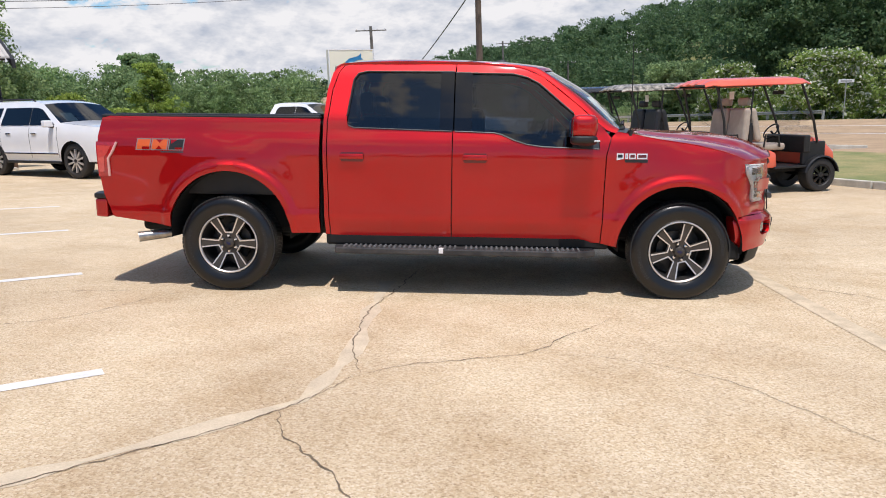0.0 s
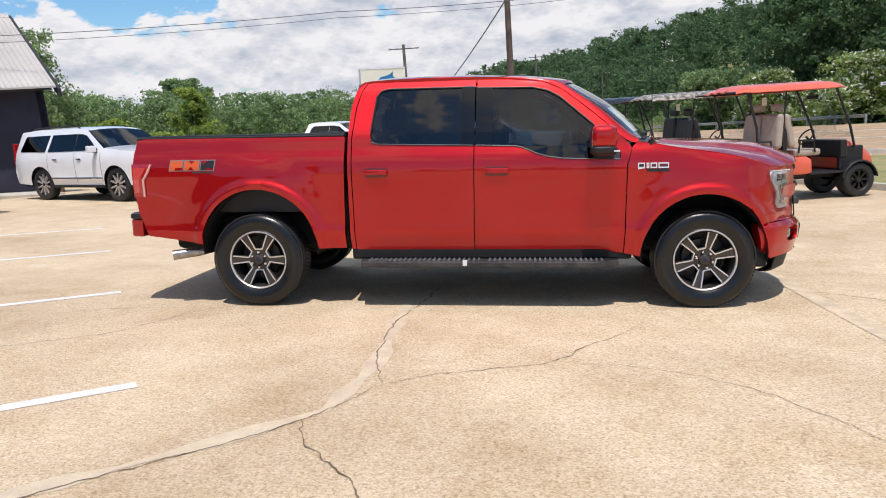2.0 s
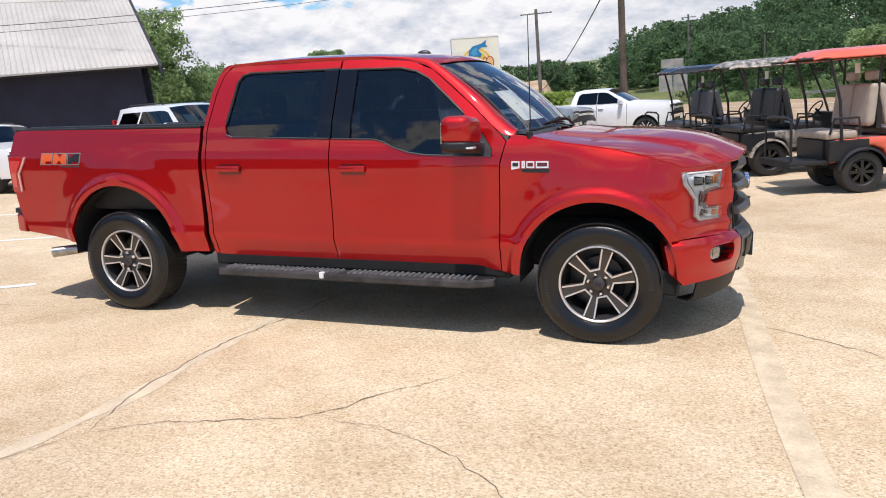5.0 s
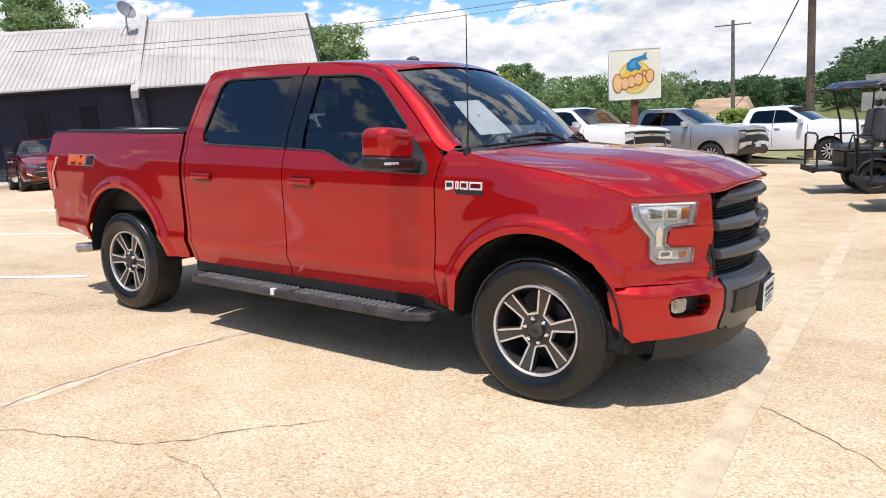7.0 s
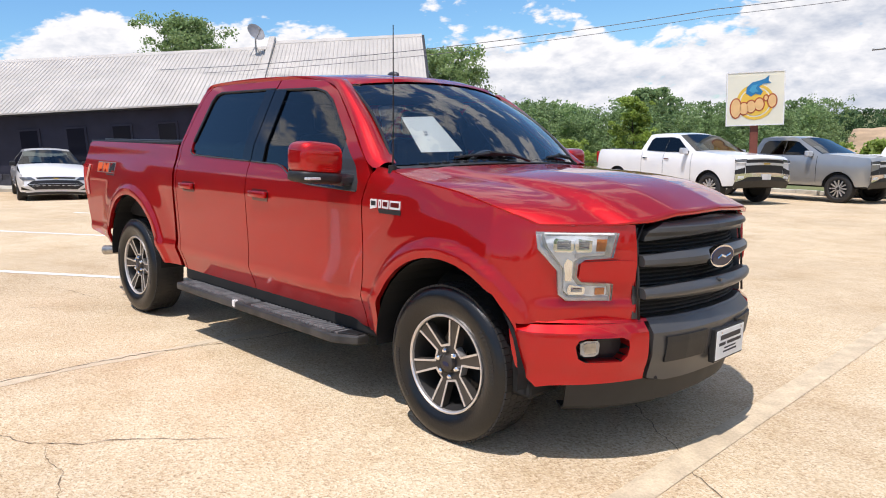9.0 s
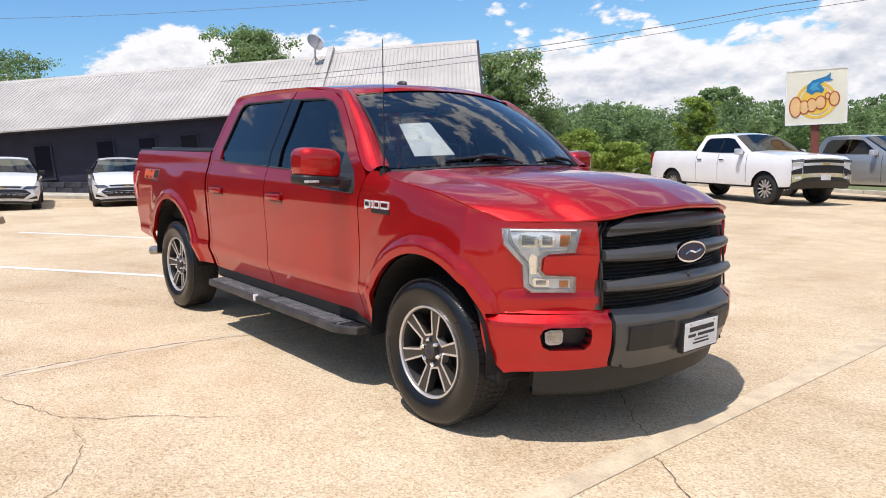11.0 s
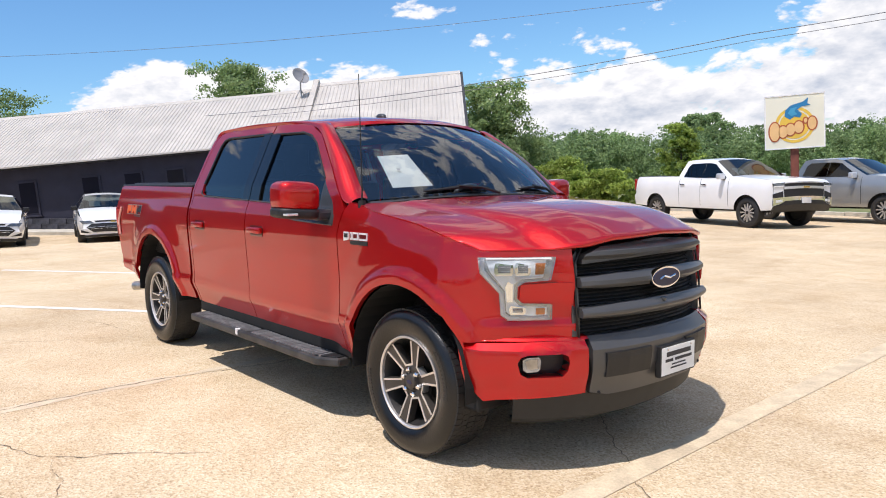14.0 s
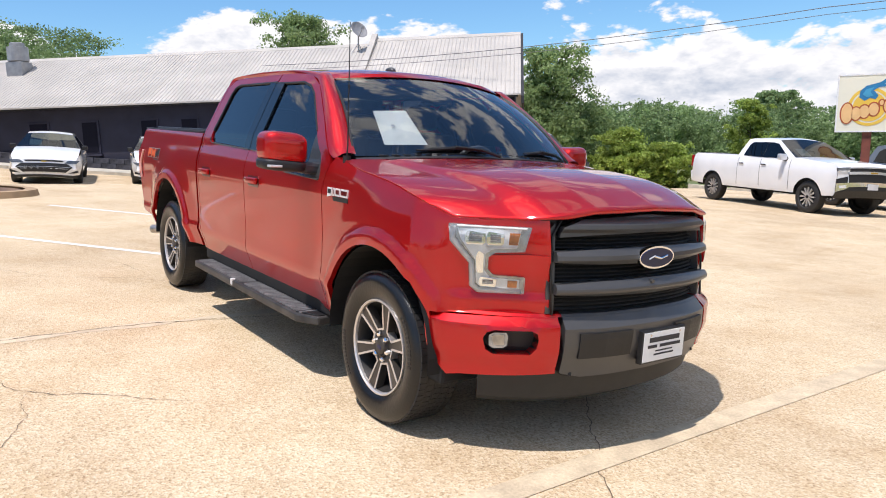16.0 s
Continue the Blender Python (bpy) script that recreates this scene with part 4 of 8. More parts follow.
def pole(x, y, h, r, material, arm, label, lamp=False, yaw=0):
    p = G @ Vector((x, y, 0))
    root = thing("utility_pole", pose(p.x, p.y, far_z(p.x, p.y), 0, 0, yaw), label, "utility pole")
    part("shaft", tube_bm([(0, 0, -0.5), (0, 0, h * 0.5), (0, 0, h)], [r, r * 0.85, r * 0.7], 12), material, root)
    if arm:
        part("crossarm", box_bm(-arm, arm, -0.07, 0.0, h - 0.40, h - 0.31, bev=0.01), material, root)
        for a in (-1, -0.45, 0.45, 1):
            part("insulator", lathe_y(0.035, 0.14, arm * a * 0.93, h - 0.31), M_LAMPWHITE, root)
    if lamp:
        part("lamp_arm", tube_bm([(0, 0, h - 1.0), (0.5, 0.05, h - 0.75), (0.9, 0.1, h - 0.75)], 0.03, 6), M_GALV, root)
        part("lamp_head", box_bm(0.75, 1.2, 0.0, 0.2, h - 0.85, h - 0.7, bev=0.04), M_GALV, root)
    return root


def lathe_y(r, h, x, z):
    return tube_bm([(x, -0.035, z), (x, -0.035, z + h * 0.6), (x, -0.035, z + h)], [r, r * 1.2, r * 0.5], 8)


def wire(a, b, sag, r, label="thin black overhead cable", name="overhead_cable"):
    """A cable between two places in the lot's frame, with sag."""
    A, B = G @ Vector(a), G @ Vector(b)
    pts = []
    for k in range(29):
        t = k / 28
        p = A.lerp(B, t)
        p.z -= sag * 4 * t * (1 - t)
        pts.append(p)
    me = part(name, tube_bm(pts, r, 5), M_WIRE, None)
    tagged(me, label, "cable", "overhead cables")


pole(0.02, 23.89, 9.6, 0.15, M_POLE, 0, "tall weathered wooden utility pole", lamp=True)
pole(-9.43, 55.8, 9.7, 0.17, M_GREYWOOD, 1.3, "grey wooden utility pole with a crossarm", yaw=12)
pole(2.4, 95.0, 11.0, 0.16, M_GREYWOOD, 0.9, "far grey utility pole with a crossarm")
pole(11.7, 99.5, 7.6, 0.16, M_GREYWOOD, 1.1, "grey utility pole among the trees")
wire((0.02, 23.89, 7.6), (-9.43, 55.8, 3.0), 0.6, 0.03, "thick black cable bundle sloping down from the pole")
for dz in (0.0, 0.16):
    wire((-43.63, -5.48, 4.72 + dz), (-6.23, 18.97, 5.74 + dz * 1.3), 1.46, 0.009 + dz * 0.02)
    wire((-6.23, 18.97, 5.74 + dz * 1.3), (12.5, 31.2, 9.4 + dz), 0.35, 0.009 + dz * 0.02)
wire((-60.0, -18.0, 9.2), (-8.0, 20.0, 7.7), 1.5, 0.008)
wire((0.02, 23.89, 9.0), (46, 34, 11), 0.8, 0.014)


def walkway():
    """Raised pale walk along the building's front, in cast slabs."""
    root = thing("walkway", G.copy(), "pale concrete walk along the front of the building", "walkway", kind="structure")
    d = Vector((-0.673, -0.735))
    for k in range(13):
        c = Vector((-14.2, 14.0)) + d * (1.5 + 3.0 * k) + Vector((0.735, -0.673)) * 0.75
        ob = part("slab", box_bm(-1.49, 1.49, -0.75, 0.75, -0.2, 0.12, bev=0.015), M_KERB, root)
        ob.matrix_basis = Matrix.Translation((c.x, c.y, lot_z(c.x, c.y))) @ pose(0, 0, 0, 0, 0, 47.5)
    base = thing("stone_base", G.copy(), "grey stone facing along the foot of the wall", "stone facing", kind="structure")
    rng = random.Random(8)
    for k in range(60):
        for j in range(2):
            c = Vector((-14.2, 14.0)) + d * (6.3 + 0.62 * k + 0.3 * j) + Vector((0.735, -0.673)) * 0.03
            ob = part("stone", box_bm(-0.3, 0.3, -0.05, 0.05 + rng.uniform(0, 0.02), -0.1, 0.1, bev=0.012), M_GREYWALL, base)
            ob.matrix_basis = Matrix.Translation((c.x, c.y, lot_z(c.x, c.y) + 0.20 + 0.205 * j)) @ pose(0, 0, 0, 0, 0, 47.5)


walkway()


def island(x, y):
    """A low kerbed bed of brown mulch."""
    root = thing("planting_island", on_lot(x, y, 87), "low brown kerbed bed at the edge of the lot", "planting bed", kind="structure")
    part("kerb_ring", lathe_island(1.30, 1.15, 0.12), M_DIRT, root)
    part("mulch", lathe_island(1.15, 0.001, 0.09), M_STONE, root)


def lathe_island(r1, r0, h):
    bm = bmesh.new()
    n = 28
    ring = lambda r, z: [bm.verts.new((1.7 * r * math.cos(2 * math.pi * k / n), r * math.sin(2 * math.pi * k / n), z)) for k in range(n)]
    a, b, c = ring(r1, -0.05), ring(r1 - 0.03, h), ring(r0, h)
    for p, q in ((a, b), (b, c)):
        for k in range(n):
            bm.faces.new((p[k], p[(k + 1) % n], q[(k + 1) % n], q[k]))
    bmesh.ops.recalc_face_normals(bm, faces=bm.faces)
    return bm


island(-11.45, -3.1)


M_BOARD = mat("weathered_board", (0.40, 0.38, 0.34), 0.7, var=0.2, vscale=3)


def roadside():
    """Guard rail, boards on posts and a street-name blade across the road."""
    t = Vector((-KN.y, KN.x))
    rail = thing("guard_rail", G.copy(), "grey galvanised guard rail along the far side of the road", "guard rail", kind="structure")
    a = KN * (KC + 23.8)
    pts = [a + t * k for k in np.arange(24.0, 46.0, 2.0)]
    for p in pts:
        ob = part("post", box_bm(-0.06, 0.06, -0.06, 0.06, -0.3, 0.58), M_GALV, rail)
        ob.matrix_basis = Matrix.Translation((p.x, p.y, lot_z(p.x, p.y) + 0.5))
    for dz in (0.42, 0.52):
        part("beam", tube_bm([(p.x - KN.x * 0.1, p.y - KN.y * 0.1, lot_z(p.x, p.y) + dz + 0.5) for p in pts], 0.05, 6), M_GALV, rail)
    sg = thing("street_sign", level(19.7, 34.6, lot_z(19.7, 34.6) + 0.5, -30), "small white street-name blade on a thin post", "street sign")
    part("post", tube_bm([(0, 0, -0.4), (0, 0, 2.1)], 0.03, 8), M_GALV, sg)
    bl = part("blade", box_bm(-0.38, 0.38, -0.01, 0.01, 2.02, 2.20, bev=0.003), M_LAMPWHITE, sg)
    part("text_bar", box_bm(-0.27, 0.27, -0.013, -0.01, 2.07, 2.15), M_GALV, bl)
    bd = thing("board_sign", level(1.7, 31.0, lot_z(1.7, 31.0) + 0.3, -8), "pair of weathered grey boards on a steel post", "sign")
    part("post", tube_bm([(0, 0, -2.5), (0, 0, 2.75)], 0.04, 8), M_GALV, bd)
    part("board", box_bm(-0.55, 0.45, -0.05, -0.02, 2.45, 2.85, bev=0.006), M_BOARD, bd)
    for a, b in ((-0.68, -0.06), (0.03, 0.62)):
        part("board", box_bm(a, b, -0.05, -0.02, 1.35, 2.12, bev=0.006), M_BOARD, bd)
        part("text_bar", box_bm(a + 0.1, b - 0.1, -0.055, -0.05, 1.6, 1.72), M_GALV, bd)


roadside()


def shop():
    """Flat-roofed shop across the road: pale wall, red fascia, glazed bays."""
    root = thing("shop_building", pose(30.1, 50.7, -1.85, 0, 0, -27.4), "low pale shop with a red fascia across the road", "building")
    part("wall", box_bm(0.0, 14.0, 0.0, 8.0, -3.0, 1.25), M_KERB, root)
    part("fascia", box_bm(-0.15, 14.15, -0.25, 8.1, 1.25, 2.13, bev=0.03), M_SIGNRED, root, "red metal fascia")
    for k in range(5):
        bay = part("window_frame", box_bm(0.6 + 2.7 * k, 2.8 + 2.7 * k, -0.05, -0.002, -0.3, 1.0, bev=0.01), M_FRAME, root)
        part("pane", box_bm(0.7 + 2.7 * k, 2.7 + 2.7 * k, -0.06, -0.05, -0.2, 0.92), M_PANE, bay)


M_SIGNRED = mat("red_fascia", (0.50, 0.05, 0.035), 0.5, var=0.1, vscale=2)
shop()


def dirt_bank():
    """A worn tan slope seen between the woods."""
    verts, faces, n, m = [], [], 14, 8
    for j in range(m + 1):
        for i in range(n + 1):
            a = radians(-14.4 + 5.2 * i / n)
            r = 84 + 30 * j / m
            edge = min(i, n - i) / n
            z = -4.6 + 3.8 * (j / m) ** 0.8 * smooth01(-0.02, 0.14, edge) + 0.06 * math.sin(1.9 * i + j)
            verts.append((r * math.sin(a), r * math.cos(a), z))
    for j in range(m):
        for i in range(n):
            k = j * (n + 1) + i
            faces.append((k, k + 1, k + n + 2, k + n + 1))
    tagged(sheet("dirt_bank", verts, faces, M_DIRT, smooth=True), "bare tan dirt slope between the woods", "dirt slope", "", "structure")


dirt_bank()


def office():
    """Dark clapboard office that closes the lot; it shows as stripes in the truck's side windows."""
    a, b = Vector((-24.0, -4.0)), Vector((-8.0, -24.0))
    d = b - a
    root = thing("office_building", on_lot(a.x, a.y, math.degrees(math.atan2(d.y, d.x))), "dark clapboard office building with a shed roof", "building")
    n = d.length
    part("wall", box_bm(0, n, -6.0, -0.03, -0.6, 4.5), M_WALL, root)
    part("roof", box_bm(-0.4, n + 0.4, -6.4, 0.5, 4.5, 4.75, bev=0.03), M_ROOF, root)
    for k in range(22):
        part("board", box_bm(0, n, -0.03, 0.02 - 0.012 * (k % 2), 0.25 + 0.19 * k, 0.43 + 0.19 * k), M_WALL if k % 2 else M_GREYWALL, root)


office()

# ---- vehicles parked round the lot ----
def wheel_parts(root, x, y, z, r, rim_r, width, face, material, spokes=6, dark=None, name="wheel"):
    """A wheel under root: tyre, rim, spokes. face: -1 shows its outside towards -y, 1 towards +y."""
    w = new(name)
    w.empty_display_size = 0.1
    w.parent = root
    w.matrix_basis = pose(x, y, z, 0, 0, 0 if face < 0 else 180)
    h = width / 2
    part("tyre", lathe_bm([(rim_r * 0.98, -h * 0.8), (rim_r + 0.02, -h), (r * 0.9, -h), (r * 0.97, -h * 0.86), (r, -h * 0.55), (r, h * 0.55), (r * 0.97, h * 0.86), (r * 0.9, h), (rim_r, h * 0.9), (rim_r * 0.98, h * 0.5)], 32), M_TYRE, w, smooth=True)
    part("rim", lathe_bm([(rim_r, -h * 0.88), (rim_r * 0.93, -h * 0.9), (rim_r * 0.90, -h * 0.6), (rim_r * 0.86, h * 0.4), (0.02, h * 0.4)], 32), dark or material, w, smooth=True)
    for k in range(spokes):
        a = 360 * k / spokes
        k1 = 6 / max(6, spokes)
        bm = prism_bm([(-0.022 * k1, 0.03), (0.022 * k1, 0.03), (0.036 * k1, rim_r * 0.93), (-0.036 * k1, rim_r * 0.93)], -h * 0.85, -h * 0.45)
        bmesh.ops.transform(bm, matrix=pose(0, 0, 0, 0, a, 0), verts=bm.verts)
        part("spoke", bm, material, w)
    part("hub_cap", lathe_bm([(0.001, -h * 0.92), (0.045, -h * 0.9), (0.06, -h * 0.5)], 16), dark or material, w)
    return w


def interp(z, pairs):
    return float(np.interp(z, [p[0] for p in pairs], [p[1] for p in pairs]))


def parked(spec, m, paint, label, category, group=""):
    """A parked vehicle from its side outline. spec: top line of (x, z, what lies behind it), side widths by height, wheels, windows and ends."""
    root = thing(spec["name"], m, label, category, group)
    W = lambda z: interp(z, spec["width"])
    nose, tail = spec["top"][0][0], spec["top"][-1][0]

    def plan(x):
        """Narrowing towards both ends."""
        e = spec.get("round", 0.5)
        k = 1.0
        for end in (nose, tail):
            t = max(0.0, 1 - abs(end - x) / e)
            k -= spec.get("tuck", 0.12) * t ** 2.2
        return k

    def side_fn(sg):
        return lambda x, z, d: Vector((x, sg * (W(z) * plan(x) - d), z))

    arch, zb, wr = spec["wheels"], spec["sill"], spec["arch"]
    low = []
    for cx in arch:                       # front wheel first: walk from the nose back along the sill
        za = spec["r"]
        a0 = math.asin(max(-1, min(1, (zb - za) / wr)))
        pts = [(cx + wr * math.cos(a), za + wr * math.sin(a)) for a in np.linspace(a0, math.pi - a0, 13)]
        low += pts
    outline = [(x, z) for x, z, _ in spec["top"]] + [(tail + 0.03, zb + 0.04)] + [(x, z) for x, z in reversed(low)] + [(nose - 0.03, zb + 0.02)]
    for sg in (-1, 1):
        part("side_panel", panel_bm(outline, side_fn(sg), 0.14, 0.0), paint, root, smooth=True, angle=0.9)
        for poly in spec["windows"]:
            fn = side_fn(sg)
            part("side_window", panel_bm(poly, lambda x, z, d, f=fn: f(x, z, d - 0.012), 0.2, 0.014), M_TINT_CAR, root)
        for hx, hz in spec["handles"]:
            part("door_handle", box_bm(hx - 0.09, hx + 0.09, sg * W(hz) - 0.01, sg * W(hz) + 0.03 * sg, hz - 0.015, hz + 0.015) if sg > 0 else box_bm(hx - 0.09, hx + 0.09, sg * W(hz) - 0.03, sg * W(hz) + 0.01, hz - 0.015, hz + 0.015), spec.get("handle", M_CHROME), root)
        for sx in spec["seams"]:
            part("door_seam", panel_bm([(sx - 0.006, zb + 0.08), (sx + 0.006, zb + 0.08), (sx + 0.006, spec["belt"]), (sx - 0.006, spec["belt"])], lambda x, z, d, f=side_fn(sg): f(x, z, d - 0.003), 0.1, 0.0), M_DARK, root)
        mx, mz = spec["mirror"]
        mw = W(mz)
        big = 0.24 if spec["r"] > 0.36 else 0.18
        mir = part("mirror", box_bm(mx - 0.07, mx + 0.07, min(sg * (mw + 0.02), sg * (mw + big)), max(sg * (mw + 0.02), sg * (mw + big)), mz - 0.02, mz + big * 0.6, bev=0.03), spec.get("mirror_mat", paint), root)
        part("mirror_arm", box_bm(mx - 0.03, mx + 0.05, min(sg * (mw - 0.03), sg * (mw + 0.08)), max(sg * (mw - 0.03), sg * (mw + 0.08)), mz - 0.03, mz + 0.02), M_BLACK, mir)
    # skins across the car, segment by segment along the top line
    runs = []
    for (x0, z0, w0), (x1, z1, _) in zip(spec["top"], spec["top"][1:]):
        if runs and runs[-1][0] == w0:
            runs[-1][1].append((x1, z1))
        else:
            runs.append([w0, [(x0, z0), (x1, z1)]])
    for what, line in runs:
        if what == "open":
            continue
        rows = []
        for i, (x, z) in enumerate(line):
            ww = W(z) * plan(x)
            crown = spec["crown"]
            rows.append([(x + (0.10 if what == "glass" and x > 0 else 0.0) * 0 + spec.get("bulge", 0.13) * (1 - (k / 5) ** 2) * (1 if x > nose - 0.5 else -1 if x < tail + 0.4 else 0), ww * k / 5, z + crown * (1 - (k / 5) ** 2)) for k in range(-5, 6)])
        bm = grid_bm(rows)
        if what == "paint":
            part("body_skin", bm, paint, root, smooth=True, angle=0.5)
        elif what == "glass":
            part("windscreen" if line[0][0] > 0 else "rear_window", bm, M_WIND_CAR, root, smooth=True)
        elif what == "trim":
            part("lower_trim", bm, M_BLACK, root, smooth=True)
        elif what == "chrome":
            part("bumper", bm, M_CHROME, root, smooth=True)
    # inside and below
    part("cabin_inside", box_bm(spec["cabin"][0], spec["cabin"][1], -W(spec["belt"]) + 0.12, W(spec["belt"]) - 0.12, zb + 0.1, spec["belt"] - 0.02), M_DARK, root)
    part("underbody", box_bm(tail + 0.25, nose - 0.25, -W(zb) + 0.12, W(zb) - 0.12, zb - 0.05, zb + 0.12), M_DARK, root)
    for sx in spec["seats"]:
        for sy in (-0.38, 0.38):
            part("seat", box_bm(sx - 0.08, sx + 0.08, sy - 0.23, sy + 0.23, spec["belt"] - 0.2, spec["belt"] + 0.28, bev=0.06), M_SEAT, root)
    for i, cx in enumerate(arch):
        for sg in (-1, 1):
            part("wheel_well", box_bm(cx - wr * 0.95, cx + wr * 0.95, min(sg * (W(zb) - 0.42), sg * (W(zb) - 0.06)), max(sg * (W(zb) - 0.42), sg * (W(zb) - 0.06)), zb + 0.05, spec["r"] + wr * 0.93), M_DARK, root)
            wheel_parts(root, cx, sg * (W(0.5) - 0.13), spec["r"], spec["r"], spec["rim"], 0.24, sg, spec["rim_mat"], spec["spokes"], spec.get("rim_dark"))
    # nose: lamps, grille, plate, laid on the front skin
    up = [p for p in spec["top"] if p[0] > nose - 0.9 and p[1] < spec["belt"] + 0.2]
    X = lambda z: float(np.interp(z, [p[1] for p in up], [p[0] for p in up]))
    bulge = spec.get("bulge", 0.13)

    def front(y, z, d):
        k = min(1.0, abs(y) / (W(z) * plan(X(z))))
        return Vector((X(z) + bulge * (1 - k * k) + spec["crown"] * 0.0 - d, y, z - 0.0 + spec["crown"] * (1 - k * k)))
    mats = {"headlight": M_HEAD, "lamp_bar": M_LAMPWHITE, "grille": M_GRILLE, "grille_bar": M_BAR, "chrome_bumper": M_CHROME, "air_intake": M_BLACK, "fog_lamp": M_REFLECT, "plate": M_PLATE, "badge": M_BADGE}
    for kind, h, poly in spec["nose"]:
        one = min(p[0] for p in poly) < -0.01
        for sg in ((1,) if one else (-1, 1)):
            part(kind, panel_bm([(sg * y, z) for y, z in poly], proud(front, h), 0.12, 0.02), mats[kind], root)
    for sg in (-1, 1):
        a, b = sorted((sg * (W(1.0) * plan(tail) - 0.14), sg * (W(1.0) * plan(tail) + 0.01)))
        part("tail_lamp", box_bm(tail - 0.02, tail + 0.05, a, b, spec["tail_lamp"][0], spec["tail_lamp"][1], bev=0.02), M_REDLENS, root)
    if spec.get("rails"):
        for sg in (-1, 1):
            part("roof_rail", tube_bm([(-0.05, sg * 0.70, 1.80), (-0.18, sg * 0.70, 1.868), (-1.0, sg * 0.70, 1.88), (-1.9, sg * 0.69, 1.868), (-2.1, sg * 0.68, 1.80)], 0.018, 6), M_BLACK, root)
            a, b = sorted((sg * 0.99, sg * 1.035))
            part("side_moulding", box_bm(-1.0, 1.0, a, b, 0.56, 0.60, bev=0.006), M_CHROME, root)
            part("side_step", box_bm(-1.0, 1.0, min(sg * 0.85, sg * 0.99), max(sg * 0.85, sg * 0.99), 0.34, 0.40, bev=0.01), M_BLACK, root)
    if spec.get("card"):
        cx, cz, tilt = spec["card"]
        part("window_card", prism_tilt(cx, cz, tilt), M_PAPER, root, "white price card behind the windscreen")
    if spec.get("bed"):
        x0, x1, z0, z1 = spec["bed"]
        part("bed_floor", box_bm(x0, x1, -0.78, 0.78, z0, z0 + 0.04), M_BLACK, root)
        for sg in (-1, 1):
            a, b = sorted((sg * (W(z1) - 0.02), sg * (W(z1) - 0.14)))
            part("bed_rail", box_bm(x0, x1, a, b, z1 - 0.5, z1 + 0.012, bev=0.01), paint, root)
        part("bed_head", box_bm(x1 - 0.04, x1, -0.8, 0.8, z0, z1), paint, root)
    return root


def prism_tilt(cx, cz, tilt):
    bm = box_bm(-0.17, 0.17, -0.16, 0.16, -0.004, 0.004)
    bmesh.ops.transform(bm, matrix=pose(cx, -0.36, cz, 0, tilt, 0), verts=bm.verts)
    return bm


M_TINT_CAR = glass_mat("car_side_glass", (0.022, 0.025, 0.028))
M_WIND_CAR = glass_mat("car_windscreen", (0.16, 0.21, 0.23), 1.0, 1.5)
M_HEAD = mat("headlight_cluster", (0.20, 0.21, 0.23), 0.15, metal=0.5, coat=1.0, var=0.4, vscale=16)
M_BAR = mat("grille_bright_bar", (0.72, 0.72, 0.73), 0.35, metal=0.7)
M_GRILLE = mat("grille_black", (0.010, 0.010, 0.012), 0.5)
M_BADGE = mat("gold_badge", (0.55, 0.36, 0.06), 0.35, metal=0.5)
M_PLATE = mat("dealer_plate", (0.70, 0.70, 0.70), 0.5, var=0.1)

